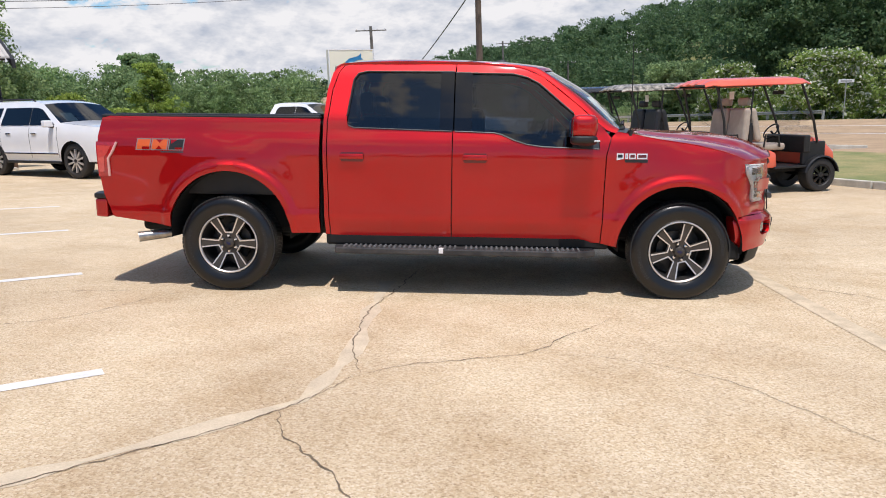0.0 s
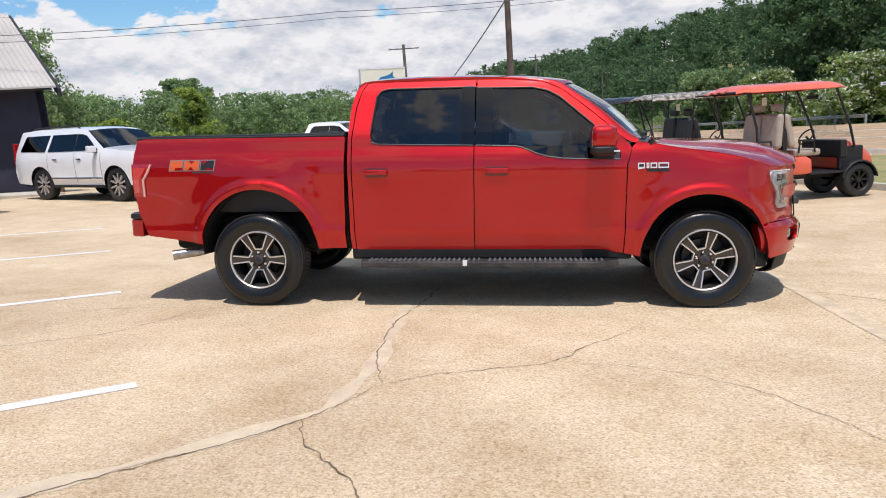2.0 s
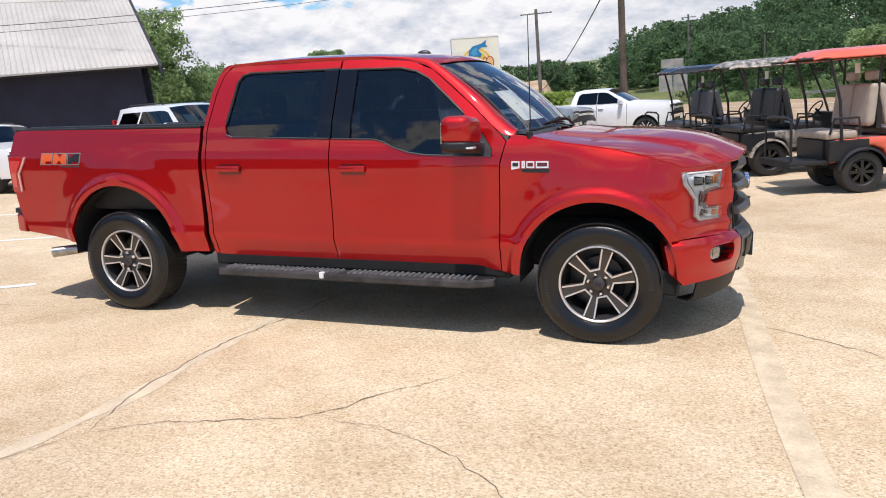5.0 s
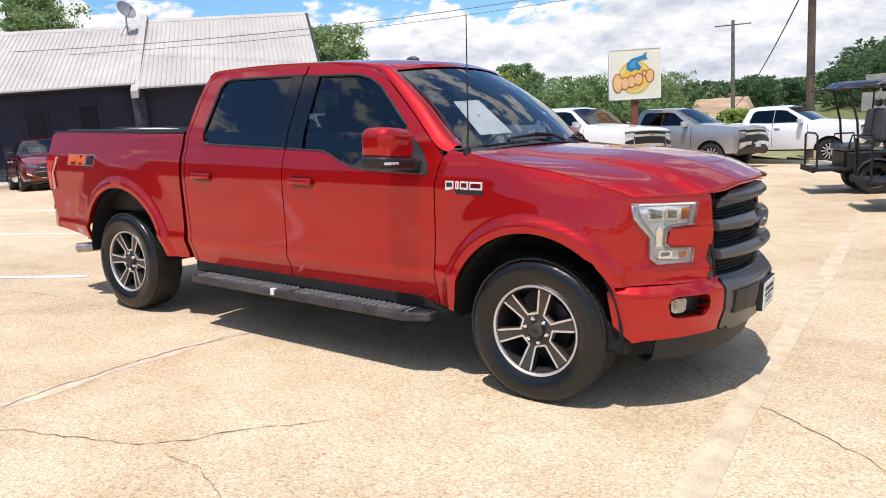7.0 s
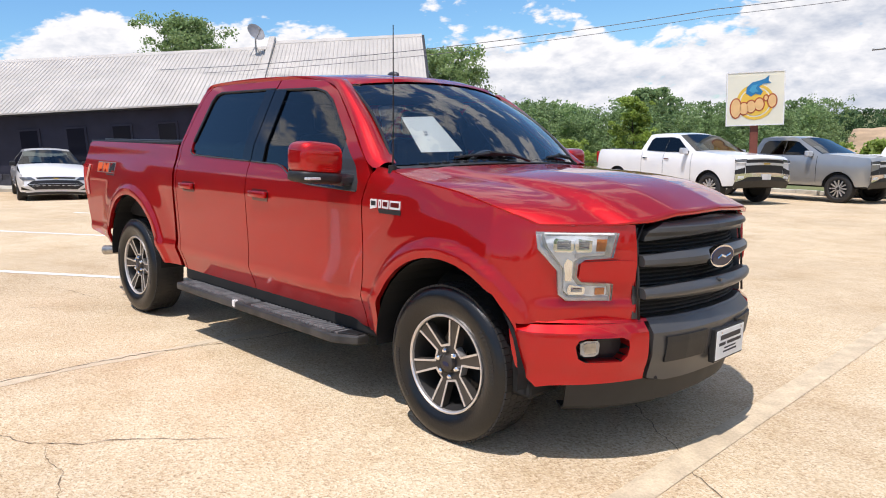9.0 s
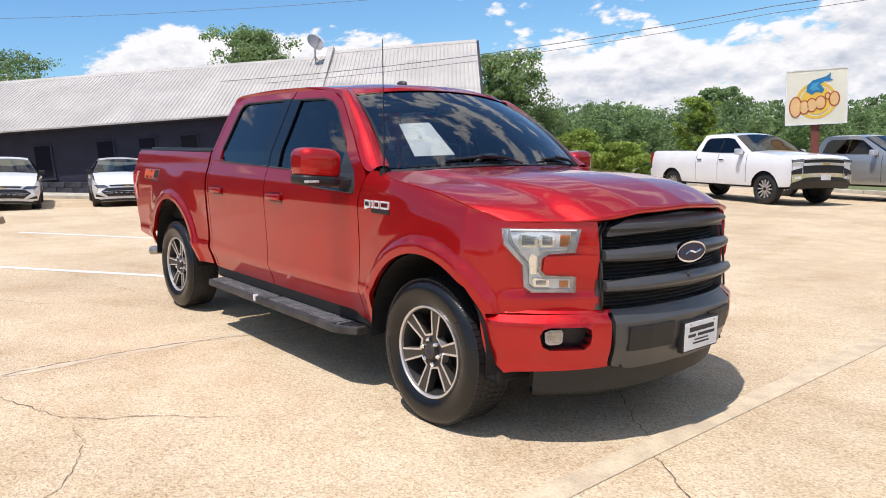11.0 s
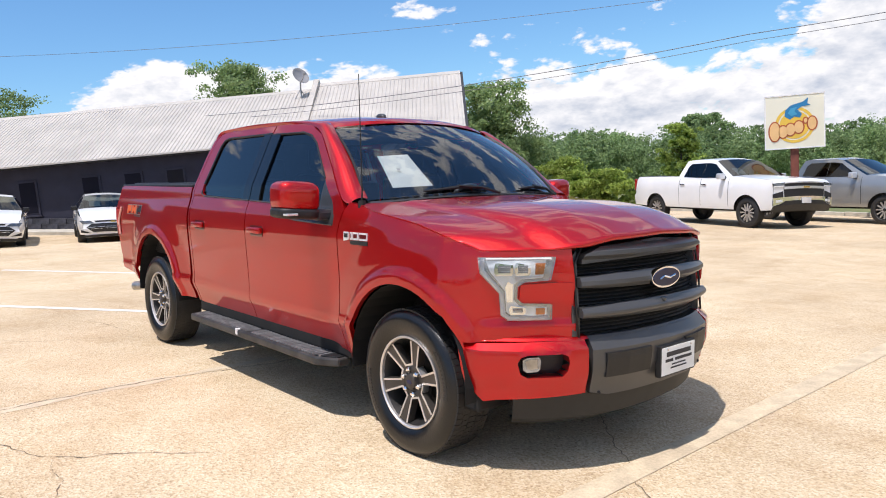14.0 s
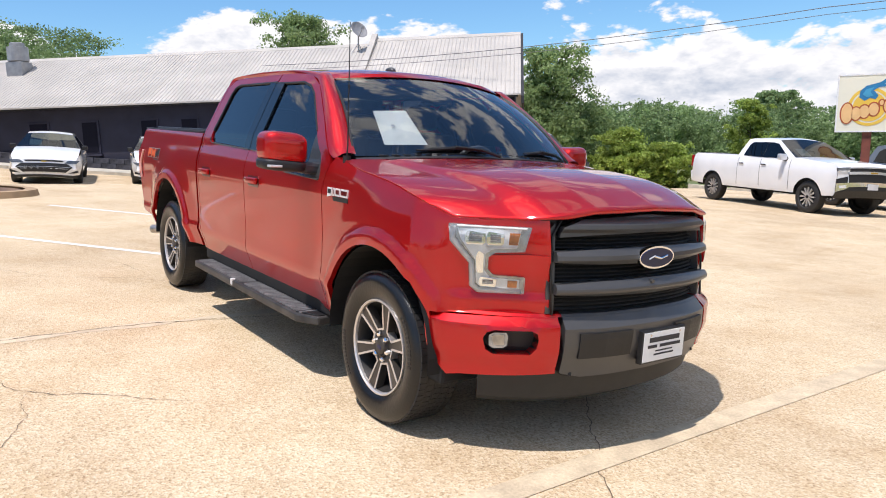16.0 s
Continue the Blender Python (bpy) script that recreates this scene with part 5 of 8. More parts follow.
PICKUP = dict(
    name="pickup_truck", r=0.405, rim=0.265, arch=0.47, sill=0.47, belt=1.30, wheels=(1.87, -1.87), tuck=0.07, round=0.6, crown=0.05, spokes=12, rim_mat=M_ALU, rim_dark=M_BLACK,
    bulge=0.10, top=[(2.66, 0.42, "trim"), (2.75, 0.60, "paint"), (2.75, 0.84, "paint"), (2.73, 1.17, "paint"), (2.64, 1.255, "paint"), (1.62, 1.345, "paint"), (1.32, 1.36, "glass"), (0.50, 1.80, "paint"), (0.30, 1.84, "paint"), (-0.55, 1.84, "paint"), (-0.72, 1.81, "glass"), (-0.86, 1.42, "paint"), (-0.87, 1.36, "open"), (-2.85, 1.36, "paint"), (-2.90, 1.30, "paint"), (-2.92, 0.85, "chrome"), (-3.02, 0.80, "chrome"), (-3.0, 0.55, "trim")],
    width=[(0.4, 0.95), (0.6, 1.0), (1.0, 1.02), (1.2, 1.0), (1.34, 0.95), (1.84, 0.72)],
    windows=[[(1.10, 1.33), (0.50, 1.71), (0.30, 1.74), (0.14, 1.745), (0.14, 1.33)], [(0.125, 1.33), (0.125, 1.745), (-0.48, 1.735), (-0.58, 1.66), (-0.64, 1.36)]],
    handles=[(0.28, 1.14), (-0.62, 1.14)], seams=[1.22, 0.13, -0.78], mirror=(1.02, 1.30), mirror_mat=M_BAR,
    cabin=(-0.8, 1.3), seats=(0.25, -0.5), tail_lamp=(0.95, 1.30), card=(0.92, 1.50, 32),
    nose=[
        ("grille", 0.012, [(-0.66, 0.80), (0.66, 0.80), (0.68, 1.03), (0.64, 1.17), (-0.64, 1.17), (-0.68, 1.03)]),
        ("grille_bar", 0.03, [(-0.68, 0.995), (0.68, 0.995), (0.68, 1.06), (-0.68, 1.06)]),
        ("grille_bar", 0.024, [(-0.65, 1.14), (0.65, 1.14), (0.64, 1.17), (-0.64, 1.17)]),
        ("badge", 0.045, [(-0.10, 1.010), (0.10, 1.010), (0.10, 1.047), (-0.10, 1.047)]),
        ("headlight", 0.016, [(0.66, 1.06), (0.98, 1.08), (0.995, 1.17), (0.66, 1.17)]),
        ("lamp_bar", 0.024, [(0.68, 1.065), (0.97, 1.082), (0.97, 1.10), (0.68, 1.09)]),
        ("grille", 0.014, [(0.70, 0.80), (0.985, 0.76), (0.985, 0.90), (0.70, 0.95)]),
        ("chrome_bumper", 0.02, [(-0.99, 0.60), (-0.70, 0.66), (0.70, 0.66), (0.99, 0.60), (0.995, 0.80), (-0.995, 0.80)]),
        ("air_intake", 0.026, [(-0.98, 0.44), (0.98, 0.44), (0.98, 0.595), (0.78, 0.635), (0.64, 0.70), (-0.64, 0.70), (-0.78, 0.635), (-0.98, 0.595)]),
        ("fog_lamp", 0.036, [(0.74, 0.68), (0.90, 0.68), (0.90, 0.74), (0.74, 0.74)]),
        ("plate", 0.05, [(-0.15, 0.62), (0.15, 0.62), (0.15, 0.76), (-0.15, 0.76)])],
    bed=(-2.82, -0.9, 0.80, 1.36))
SUV = dict(
    name="suv", r=0.415, rim=0.30, arch=0.47, rails=1, sill=0.40, belt=1.20, wheels=(1.47, -1.47), tuck=0.10, round=0.6, crown=0.05, spokes=10, rim_mat=M_ALU, rim_dark=M_BLACK,
    top=[(2.42, 0.35, "trim"), (2.48, 0.55, "paint"), (2.46, 0.80, "trim"), (2.45, 1.12, "paint"), (2.34, 1.20, "paint"), (1.36, 1.27, "paint"), (1.08, 1.30, "glass"), (0.36, 1.74, "paint"), (0.10, 1.80, "paint"), (-1.6, 1.82, "paint"), (-2.40, 1.77, "glass"), (-2.56, 1.30, "paint"), (-2.62, 1.0, "paint"), (-2.68, 0.75, "paint"), (-2.66, 0.45, "trim")],
    width=[(0.3, 0.94), (0.6, 1.0), (1.0, 1.02), (1.22, 0.98), (1.82, 0.76)],
    windows=[[(0.88, 1.26), (0.36, 1.62), (0.18, 1.66), (-0.01, 1.67), (-0.01, 1.25)], [(-0.03, 1.25), (-0.03, 1.67), (-1.0, 1.67), (-1.10, 1.25)], [(-1.22, 1.25), (-1.12, 1.67), (-2.12, 1.66), (-2.30, 1.27)]],
    handles=[(0.18, 1.05), (-0.78, 1.05)], seams=[0.98, -0.02, -1.12], mirror=(0.82, 1.22), cabin=(-2.3, 1.0), seats=(0.1, -0.9), tail_lamp=(0.9, 1.5), card=(0.62, 1.44, 36),
    nose=[
        ("grille", 0.012, [(-0.58, 0.70), (0.58, 0.70), (0.62, 1.06), (-0.62, 1.06)]),
        ("grille_bar", 0.024, [(-0.62, 1.02), (0.62, 1.02), (0.62, 1.06), (-0.62, 1.06)]),
        ("grille_bar", 0.024, [(-0.59, 0.84), (0.59, 0.84), (0.60, 0.89), (-0.60, 0.89)]),
        ("headlight", 0.016, [(0.66, 0.82), (0.97, 0.86), (0.97, 1.04), (0.66, 1.05)]),
        ("lamp_bar", 0.024, [(0.68, 0.83), (0.74, 0.83), (0.74, 1.03), (0.68, 1.03)]),
        ("air_intake", 0.014, [(-0.7, 0.40), (0.7, 0.40), (0.66, 0.56), (-0.66, 0.56)]),
        ("plate", 0.03, [(-0.15, 0.56), (0.15, 0.56), (0.15, 0.68), (-0.15, 0.68)])])
SEDAN = dict(
    name="sedan", r=0.335, rim=0.235, arch=0.38, sill=0.27, belt=0.92, wheels=(1.41, -1.41), tuck=0.16, round=0.8, crown=0.04, spokes=5, rim_mat=M_ALU, rim_dark=M_BLACK,
    top=[(2.36, 0.20, "paint"), (2.42, 0.45, "paint"), (2.36, 0.70, "paint"), (2.15, 0.80, "paint"), (1.15, 0.98, "paint"), (0.95, 1.0, "glass"), (0.18, 1.38, "paint"), (-0.10, 1.43, "paint"), (-0.75, 1.42, "paint"), (-1.05, 1.38, "glass"), (-1.85, 1.06, "paint"), (-2.35, 1.02, "paint"), (-2.45, 0.70, "paint"), (-2.42, 0.35, "trim")],
    width=[(0.2, 0.84), (0.5, 0.91), (0.75, 0.92), (0.95, 0.86), (1.43, 0.58)],
    windows=[[(0.78, 1.0), (0.16, 1.31), (-0.06, 1.35), (-0.19, 1.35), (-0.19, 0.98)], [(-0.21, 0.98), (-0.21, 1.35), (-0.85, 1.34), (-1.40, 1.06), (-1.36, 0.99)]],
    handles=[(-0.02, 0.84), (-1.02, 0.85)], seams=[0.95, -0.2, -1.22], mirror=(0.66, 0.98), mirror_mat=M_BLACK, cabin=(-1.5, 0.95), seats=(0.0, -0.9), tail_lamp=(0.72, 0.92), card=(0.58, 1.14, 26), handle=M_CHROME,
    nose=[
        ("grille", 0.010, [(-0.70, 0.50), (-0.50, 0.33), (0.50, 0.33), (0.70, 0.50), (0.56, 0.592), (-0.56, 0.592)]),
        ("grille_bar", 0.02, [(-0.64, 0.492), (0.64, 0.492), (0.65, 0.499), (-0.65, 0.499)]),
        ("grille_bar", 0.02, [(-0.50, 0.335), (0.50, 0.335), (0.51, 0.347), (-0.51, 0.347)]),
        ("grille", 0.010, [(-0.46, 0.63), (0.46, 0.63), (0.48, 0.675), (-0.48, 0.675)]),
        ("grille_bar", 0.018, [(-0.50, 0.592), (0.50, 0.592), (0.49, 0.602), (-0.49, 0.602)]),
        ("badge", 0.024, [(-0.06, 0.618), (0.06, 0.618), (0.06, 0.65), (-0.06, 0.65)]),
        ("headlight", 0.012, [(0.48, 0.600), (0.80, 0.615), (0.88, 0.705), (0.60, 0.690)]),
        ("lamp_bar", 0.018, [(0.70, 0.40), (0.80, 0.47), (0.80, 0.50), (0.69, 0.44)]),
        ("grille", 0.012, [(0.58, 0.33), (0.84, 0.36), (0.84, 0.44), (0.74, 0.40)]),
        ("air_intake", 0.014, [(-0.82, 0.205), (0.82, 0.205), (0.80, 0.275), (-0.80, 0.275)])])


def placed(spec, fx, fy, yaw, side, paint, label, category, group="", dz=0.0):
    """Stand a vehicle so that its front wheel on the given side touches the lot at (fx, fy)."""
    a = radians(yaw)
    wx, wy = spec["wheels"][0], side * 0.9
    x = fx - (wx * math.cos(a) - wy * math.sin(a))
    y = fy - (wx * math.sin(a) + wy * math.cos(a))
    return parked(spec, on_lot(x, y, yaw, dz), paint, label, category, group)


placed(PICKUP, -4.2, 15.2, -20, -1, M_WHITEP, "white crew-cab pickup with chrome bumper and alloy wheels", "pickup truck", "pickups at the back of the lot")
placed(PICKUP, -2.03, 18.6, -14, -1, M_SILVERP, "grey metallic crew-cab pickup with chrome grille", "pickup truck", "pickups at the back of the lot")
placed(PICKUP, 0.95, 21.0, -12, -1, M_WHITEP, "white crew-cab pickup parked past the kerb", "pickup truck", "pickups at the back of the lot")
placed(SUV, -9.36, 9.65, -22, -1, M_WHITEP, "large white suv with black and silver wheels", "suv")
placed(SEDAN, -18.9, -0.68, -12, -1, M_WHITEP, "white sedan parked nose out by the building", "car", "sedans by the building")
placed(SEDAN, -18.5, 2.45, -12, -1, M_WHITEP, "white sedan parked nose out by the building", "car", "sedans by the building")
placed(SEDAN, -16.4, 5.15, -20, -1, M_REDCAR, "dark red sedan parked nose out by the building", "car", "sedans by the building")
m = on_lot(-12.85, 7.05, -12) @ Matrix.Scale(0.8, 4)
parked(SUV, m, M_WHITEP, "white suv with silver wheels beside the building", "suv")

# ---- the red pickup ----
# x forward, y to its left, z up, origin on the ground between the axles
PLAN = [(-2.95, -1.0), (-1.0, -1.0), (1.0, -1.0), (2.0, -1.0), (2.18, -0.977), (2.315, -0.92), (2.44, -0.80), (2.54, -0.655), (2.62, -0.48), (2.675, -0.27), (2.695, 0.0)]
_pl = curve_points([(x, y, 0) for x, y in PLAN], 900)
_ps = np.concatenate([[0], np.cumsum([(b - a).length for a, b in zip(_pl, _pl[1:])])]) + _pl[0].x
_px, _py = np.array([p.x for p in _pl]), np.array([p.y for p in _pl])
S_MID = float(_ps[-1])
ARCHES = ((1.83, 0.44, 0.49), (-1.81, 0.50, 0.505))


def plan_at(s):
    """Place and outward normal of the body's plan line at s (equal to x along the flank)."""
    s = min(max(s, _ps[0]), S_MID)
    x, y = float(np.interp(s, _ps, _px)), float(np.interp(s, _ps, _py))
    a, b = max(s - 0.01, _ps[0]), min(s + 0.01, S_MID)
    dx, dy = float(np.interp(b, _ps, _px) - np.interp(a, _ps, _px)), float(np.interp(b, _ps, _py) - np.interp(a, _ps, _py))
    n = Vector((dy, -dx, 0)).normalized()
    if s > S_MID - 0.012:
        n = Vector((1, 0, 0))
    return x, y, n


_zs = np.arange(0.30, 2.05, 0.005)


def soft_line(pairs, width):
    """A height profile with its corners rounded off."""
    raw = np.interp(_zs, [p[0] for p in pairs], [p[1] for p in pairs])
    k = np.exp(-0.5 * (np.arange(-30, 31) * 0.005 / width) ** 2)
    return np.convolve(np.pad(raw, 30, mode="edge"), k / k.sum(), mode="valid")


SIDE = soft_line([(0.38, -0.11), (0.47, -0.074), (0.56, -0.046), (0.63, -0.014), (0.655, -0.005), (0.685, -0.016), (0.80, -0.012), (1.0, 0.002), (1.12, 0.010), (1.20, 0.006), (1.27, -0.008), (1.34, -0.038), (1.43, -0.070)], 0.013)
GLASSHOUSE = soft_line([(1.30, 0.0), (1.33, 0.0), (1.38, 0.012), (1.43, 0.015), (1.60, -0.063), (1.80, -0.152), (1.88, -0.202), (1.95, -0.267)], 0.012)
BEDTOP = soft_line([(1.30, 0.0), (1.34, 0.008), (1.43, 0.020), (1.46, 0.0)], 0.02)
NOSE = soft_line([(0.6, -0.02), (0.75, 0.0), (1.0, 0.0), (1.2, -0.03), (1.3, -0.09)], 0.03)


def flank(s, z):
    """How far the skin stands out from the plan line."""
    at = lambda table: float(np.interp(z, _zs, table))
    o = at(SIDE)
    cab = smooth01(-1.035, -1.03, s) * (1 - smooth01(1.35, 1.5, s))
    o += cab * at(GLASSHOUSE) + (1 - cab) * at(BEDTOP)
    o += 0.035 * smooth01(2.64, 2.80, s) + 0.018 * smooth01(2.28, 2.45, s) * smooth01(0.800, 0.775, z)
    o += smooth01(1.5, 2.4, s) * at(NOSE)
    for cx, cz, r in ARCHES:
        d = math.hypot(s - cx, (z - cz)) - r
        if z > cz - 0.12 and d < 0.5:
            o += 0.026 * (1 - smooth01(0.050, 0.085, d)) + 0.026 * (1 - smooth01(0.05, 0.30, d))
    return o


def skin(sg):
    """Map (s, z, depth) to the body's skin; sg 1 is the right flank, -1 its mirror image."""
    def fn(s, z, d):
        x, y, n = plan_at(s)
        p = Vector((x, y, z)) + n * (flank(s, z) - d)
        return Vector((p.x, p.y * sg, p.z))
    return fn


def arch_line(i, a0, a1, n=26):
    cx, cz, r = ARCHES[i]
    return [(cx + r * math.cos(radians(a)), cz + r * math.sin(radians(a))) for a in np.linspace(a0, a1, n)]


def hero_wheel(root, x, y, sg):
    """Six-spoke alloy with dark pockets, lug nuts and a treaded tyre; sg -1 faces -y."""
    w = new("wheel")
    w.parent = root
    w.empty_display_size = 0.1
    w.matrix_basis = pose(x, y, 0.40, 0, 14 if x > 0 else 30, 0 if sg < 0 else 180)
    R, r = 0.392, 0.2455
    prof = [(r - 0.012, -0.095), (r + 0.006, -0.118), (0.300, -0.136), (0.335, -0.139), (0.362, -0.132), (0.381, -0.116), (R, -0.098), (R, 0.098), (0.381, 0.116), (0.335, 0.139), (0.300, 0.136), (r, 0.11), (r - 0.012, 0.09)]
    tyre = part("tyre", lathe_bm(prof, 72), M_TYRE_WET, w, "black all-terrain tyre with a wet-look sidewall", smooth=True, angle=1.2)
    bm = bmesh.new()
    for k in range(72):
        a = 360 * k / 72
        for y0, y1, sh in ((-0.112, -0.074, 0.0), (-0.069, -0.028, 2.4), (-0.023, 0.023, 0.8), (0.028, 0.069, 2.0), (0.074, 0.112, 3.4)):
            add_box(bm, -0.0145, 0.0145, y0, y1, R - 0.010, R + 0.0015, m=pose(0, 0, 0, 0, a + sh, 0))
    tagged(part("tread", bm, M_TYRE, tyre), kind="stuff")
    bm = bmesh.new()         # raised maker's marks, as plain bars
    for base, n in ((35, 13), (215, 13)):
        for k in range(n):
            add_box(bm, -0.006, 0.006, -0.1405, -0.136, 0.312, 0.338, m=pose(0, 0, 0, 0, base + k * 3.6, 0))
    tagged(part("sidewall_mark", bm, M_TYRE, tyre), kind="stuff")
    r = 0.257
    part("rim_lip", lathe_bm([(r + 0.004, -0.112), (r + 0.002, -0.122), (r - 0.005, -0.123), (r - 0.011, -0.117), (r - 0.013, -0.10)], 72), M_ALU, w, "bright machined rim lip", smooth=True)
    part("rim_barrel", lathe_bm([(r - 0.012, -0.104), (r - 0.030, -0.05), (r - 0.040, 0.09), (0.05, 0.09)], 48), M_BARREL, w, smooth=True)
    part("brake_disc", lathe_bm([(0.06, 0.012), (0.165, 0.012), (0.165, 0.036), (0.06, 0.036)], 40), M_BARREL, w)
    part("caliper", box_bm(0.07, 0.17, -0.01, 0.05, -0.07, 0.07, bev=0.015), M_DARK, w)
    dish_in = lambda p: 0.016 - 0.026 * smooth01(0.05, 0.235, math.hypot(p.x, p.z))
    for k in range(6):
        a = 60 * k
        sp = prism_bm([(-0.036, 0.060), (0.036, 0.060), (0.026, 0.0986), (0.0405, 0.2348), (0, 0.240), (-0.0405, 0.2348), (-0.026, 0.0986)], -0.100, -0.055)
        for v in sp.verts:
            v.co.y += dish_in(v.co)
        bmesh.ops.transform(sp, matrix=pose(0, 0, 0, 0, a, 0), verts=sp.verts)
        part("spoke", sp, M_RIMGREY, w, "dark painted spoke with bright machined edges")
        ed = bmesh.new()
        for q in (((0.0275, 0.098), (0.0825, 0.2235), (0.0925, 0.2195), (0.0345, 0.0875)), ((-0.0275, 0.098), (-0.0825, 0.2235), (-0.0925, 0.2195), (-0.0345, 0.0875)), ((-0.0275, 0.098), (0.0275, 0.098), (0.0345, 0.0875), (-0.0345, 0.0875))):
            lo = [ed.verts.new((x, -0.06, z)) for x, z in q]
            hi = [ed.verts.new((x, -0.1035, z)) for x, z in q]
            ed.faces.new(hi)
            for n in range(4):
                ed.faces.new((lo[n], hi[n], hi[(n + 1) % 4], lo[(n + 1) % 4]))
        for v in ed.verts:
            v.co.y += dish_in(v.co)
        bmesh.ops.recalc_face_normals(ed, faces=ed.faces)
        bmesh.ops.transform(ed, matrix=pose(0, 0, 0, 0, a + 30, 0), verts=ed.verts)
        part("machined_edge", ed, M_ALU, w, "bright machined edge of a wheel window")
        nut = tube_bm([(0, -0.075, 0.068), (0, -0.104, 0.068), (0, -0.112, 0.068)], [0.0155, 0.0145, 0.008], 8)
        bmesh.ops.transform(nut, matrix=pose(0, 0, 0, 0, a + 30, 0), verts=nut.verts)
        part("lug_nut", nut, M_CHROME, w, "chrome lug nut")
    part("hub_ring", lathe_bm([(0.096, -0.05), (0.094, -0.080), (0.05, -0.084), (0.042, -0.106), (0.036, -0.110), (0.001, -0.110)], 32), M_RIMGREY, w, smooth=True)
    part("centre_cap", disc_bm(0, 0.022, -0.1125, -0.105, 0, 0, 1.0, 0.5, 24), M_BLUE, w, "dark blue oval centre cap")
    for ob in w.children:
        if not ob.name.startswith("tyre"):
            ob.data.transform(Matrix.Diagonal((0.955, 1, 0.955, 1)))
    return w


def hero():
    root = thing("pickup_truck", G.copy(), "glossy metallic red crew-cab pickup parked on the lot", "pickup truck")
    for sg in (1, -1):
        f = skin(sg)
        # flank panels
        part("front_fender", panel_bm([(1.215, 0.45), (1.226, 1.16), (1.262, 1.30), (1.30, 1.345), (1.42, 1.325), (1.60, 1.288), (1.9, 1.245), (2.15, 1.19), (2.335, 1.128), (2.50, 1.125), (2.78, 1.135), (2.795, 0.95), (2.80, 0.712), (2.5, 0.70), (2.27, 0.688)] + arch_line(0, 24, 182) + [(1.33, 0.43)], f, 0.022, 0.03), M_RED, root, smooth=True, angle=0.7)
        fd = part("front_door", panel_bm([(0.012, 0.475), (0.018, 1.335), (0.14, 1.332), (0.34, 1.325), (0.40, 1.312), (0.50, 1.268), (0.60, 1.237), (0.70, 1.222), (0.95, 1.215), (1.17, 1.208), (1.168, 1.26), (1.10, 1.36), (0.93, 1.515), (0.70, 1.715), (0.60, 1.768), (0.48, 1.795), (0.20, 1.805), (0.145, 1.800), (0.035, 1.80), (0.035, 1.868), (0.30, 1.862), (0.56, 1.836), (0.72, 1.772), (1.0, 1.545), (1.20, 1.365), (1.255, 1.30), (1.218, 1.16), (1.207, 0.455)], f, 0.04, 0.03), M_RED, root, smooth=True, angle=0.7)
        rd = part("rear_door", panel_bm([(-0.985, 0.485), (-0.99, 1.0), (-0.992, 1.40), (-0.965, 1.66), (-0.925, 1.80), (-0.88, 1.852), (-0.80, 1.866), (0.022, 1.868), (0.022, 1.808), (-0.09, 1.812), (-0.70, 1.81), (-0.765, 1.795), (-0.80, 1.745), (-0.835, 1.50), (-0.84, 1.42), (-0.825, 1.375), (-0.78, 1.358), (-0.09, 1.338), (0.010, 1.336), (0.004, 0.475)], f, 0.04, 0.03), M_RED, root, smooth=True, angle=0.7)
        part("cab_corner", panel_bm([(-1.028, 0.49), (-1.028, 1.40), (-1.012, 1.66), (-0.975, 1.80), (-0.91, 1.865), (-0.885, 1.868), (-0.932, 1.80), (-0.973, 1.66), (-1.000, 1.40), (-0.998, 1.0), (-0.993, 0.49)], f, 0.05, 0.03), M_RED, root, smooth=True)
        part("bed_side", panel_bm([(-1.075, 0.50), (-1.052, 1.425), (-2.80, 1.435), (-2.86, 1.42), (-2.885, 1.30), (-2.90, 1.05), (-2.87, 0.80), (-2.80, 0.61), (-2.318, 0.54)] + list(reversed(arch_line(1, 2, 176))) + [(-1.30, 0.50)], f, 0.022, 0.03), M_RED, root, smooth=True, angle=0.7)
        # glass and dark trim of the cab
        part("side_window", panel_bm([(0.16, 1.336), (0.34, 1.33), (0.40, 1.317), (0.50, 1.273), (0.60, 1.242), (0.70, 1.226), (0.955, 1.218), (0.965, 1.48), (0.70, 1.71), (0.60, 1.763), (0.48, 1.79), (0.16, 1.797)], proud(f, -0.012), 0.12, 0.0), M_TINT_FRONT, fd, "tinted front window")
        part("sail_panel", panel_bm([(0.96, 1.215), (1.165, 1.210), (1.165, 1.26), (1.10, 1.355), (0.968, 1.478)], proud(f, -0.006), 0.06, 0.02), M_GREY_TRIM, fd, "grey mirror sail panel")
        part("side_window", panel_bm([(-0.088, 1.343), (-0.78, 1.363), (-0.82, 1.38), (-0.834, 1.425), (-0.83, 1.50), (-0.795, 1.742), (-0.76, 1.79), (-0.70, 1.805), (-0.088, 1.807)], proud(f, -0.012), 0.12, 0.0), M_TINT, rd, "dark tinted rear window")
        for host, a, b in ((rd, -0.092, 0.016), (fd, 0.026, 0.162)):
            part("pillar_trim", panel_bm([(a, 1.338), (b, 1.335), (b, 1.806), (a, 1.81)], proud(f, 0.003), 0.12, 0.012), M_GLOSSBLACK, host, "gloss black pillar trim")
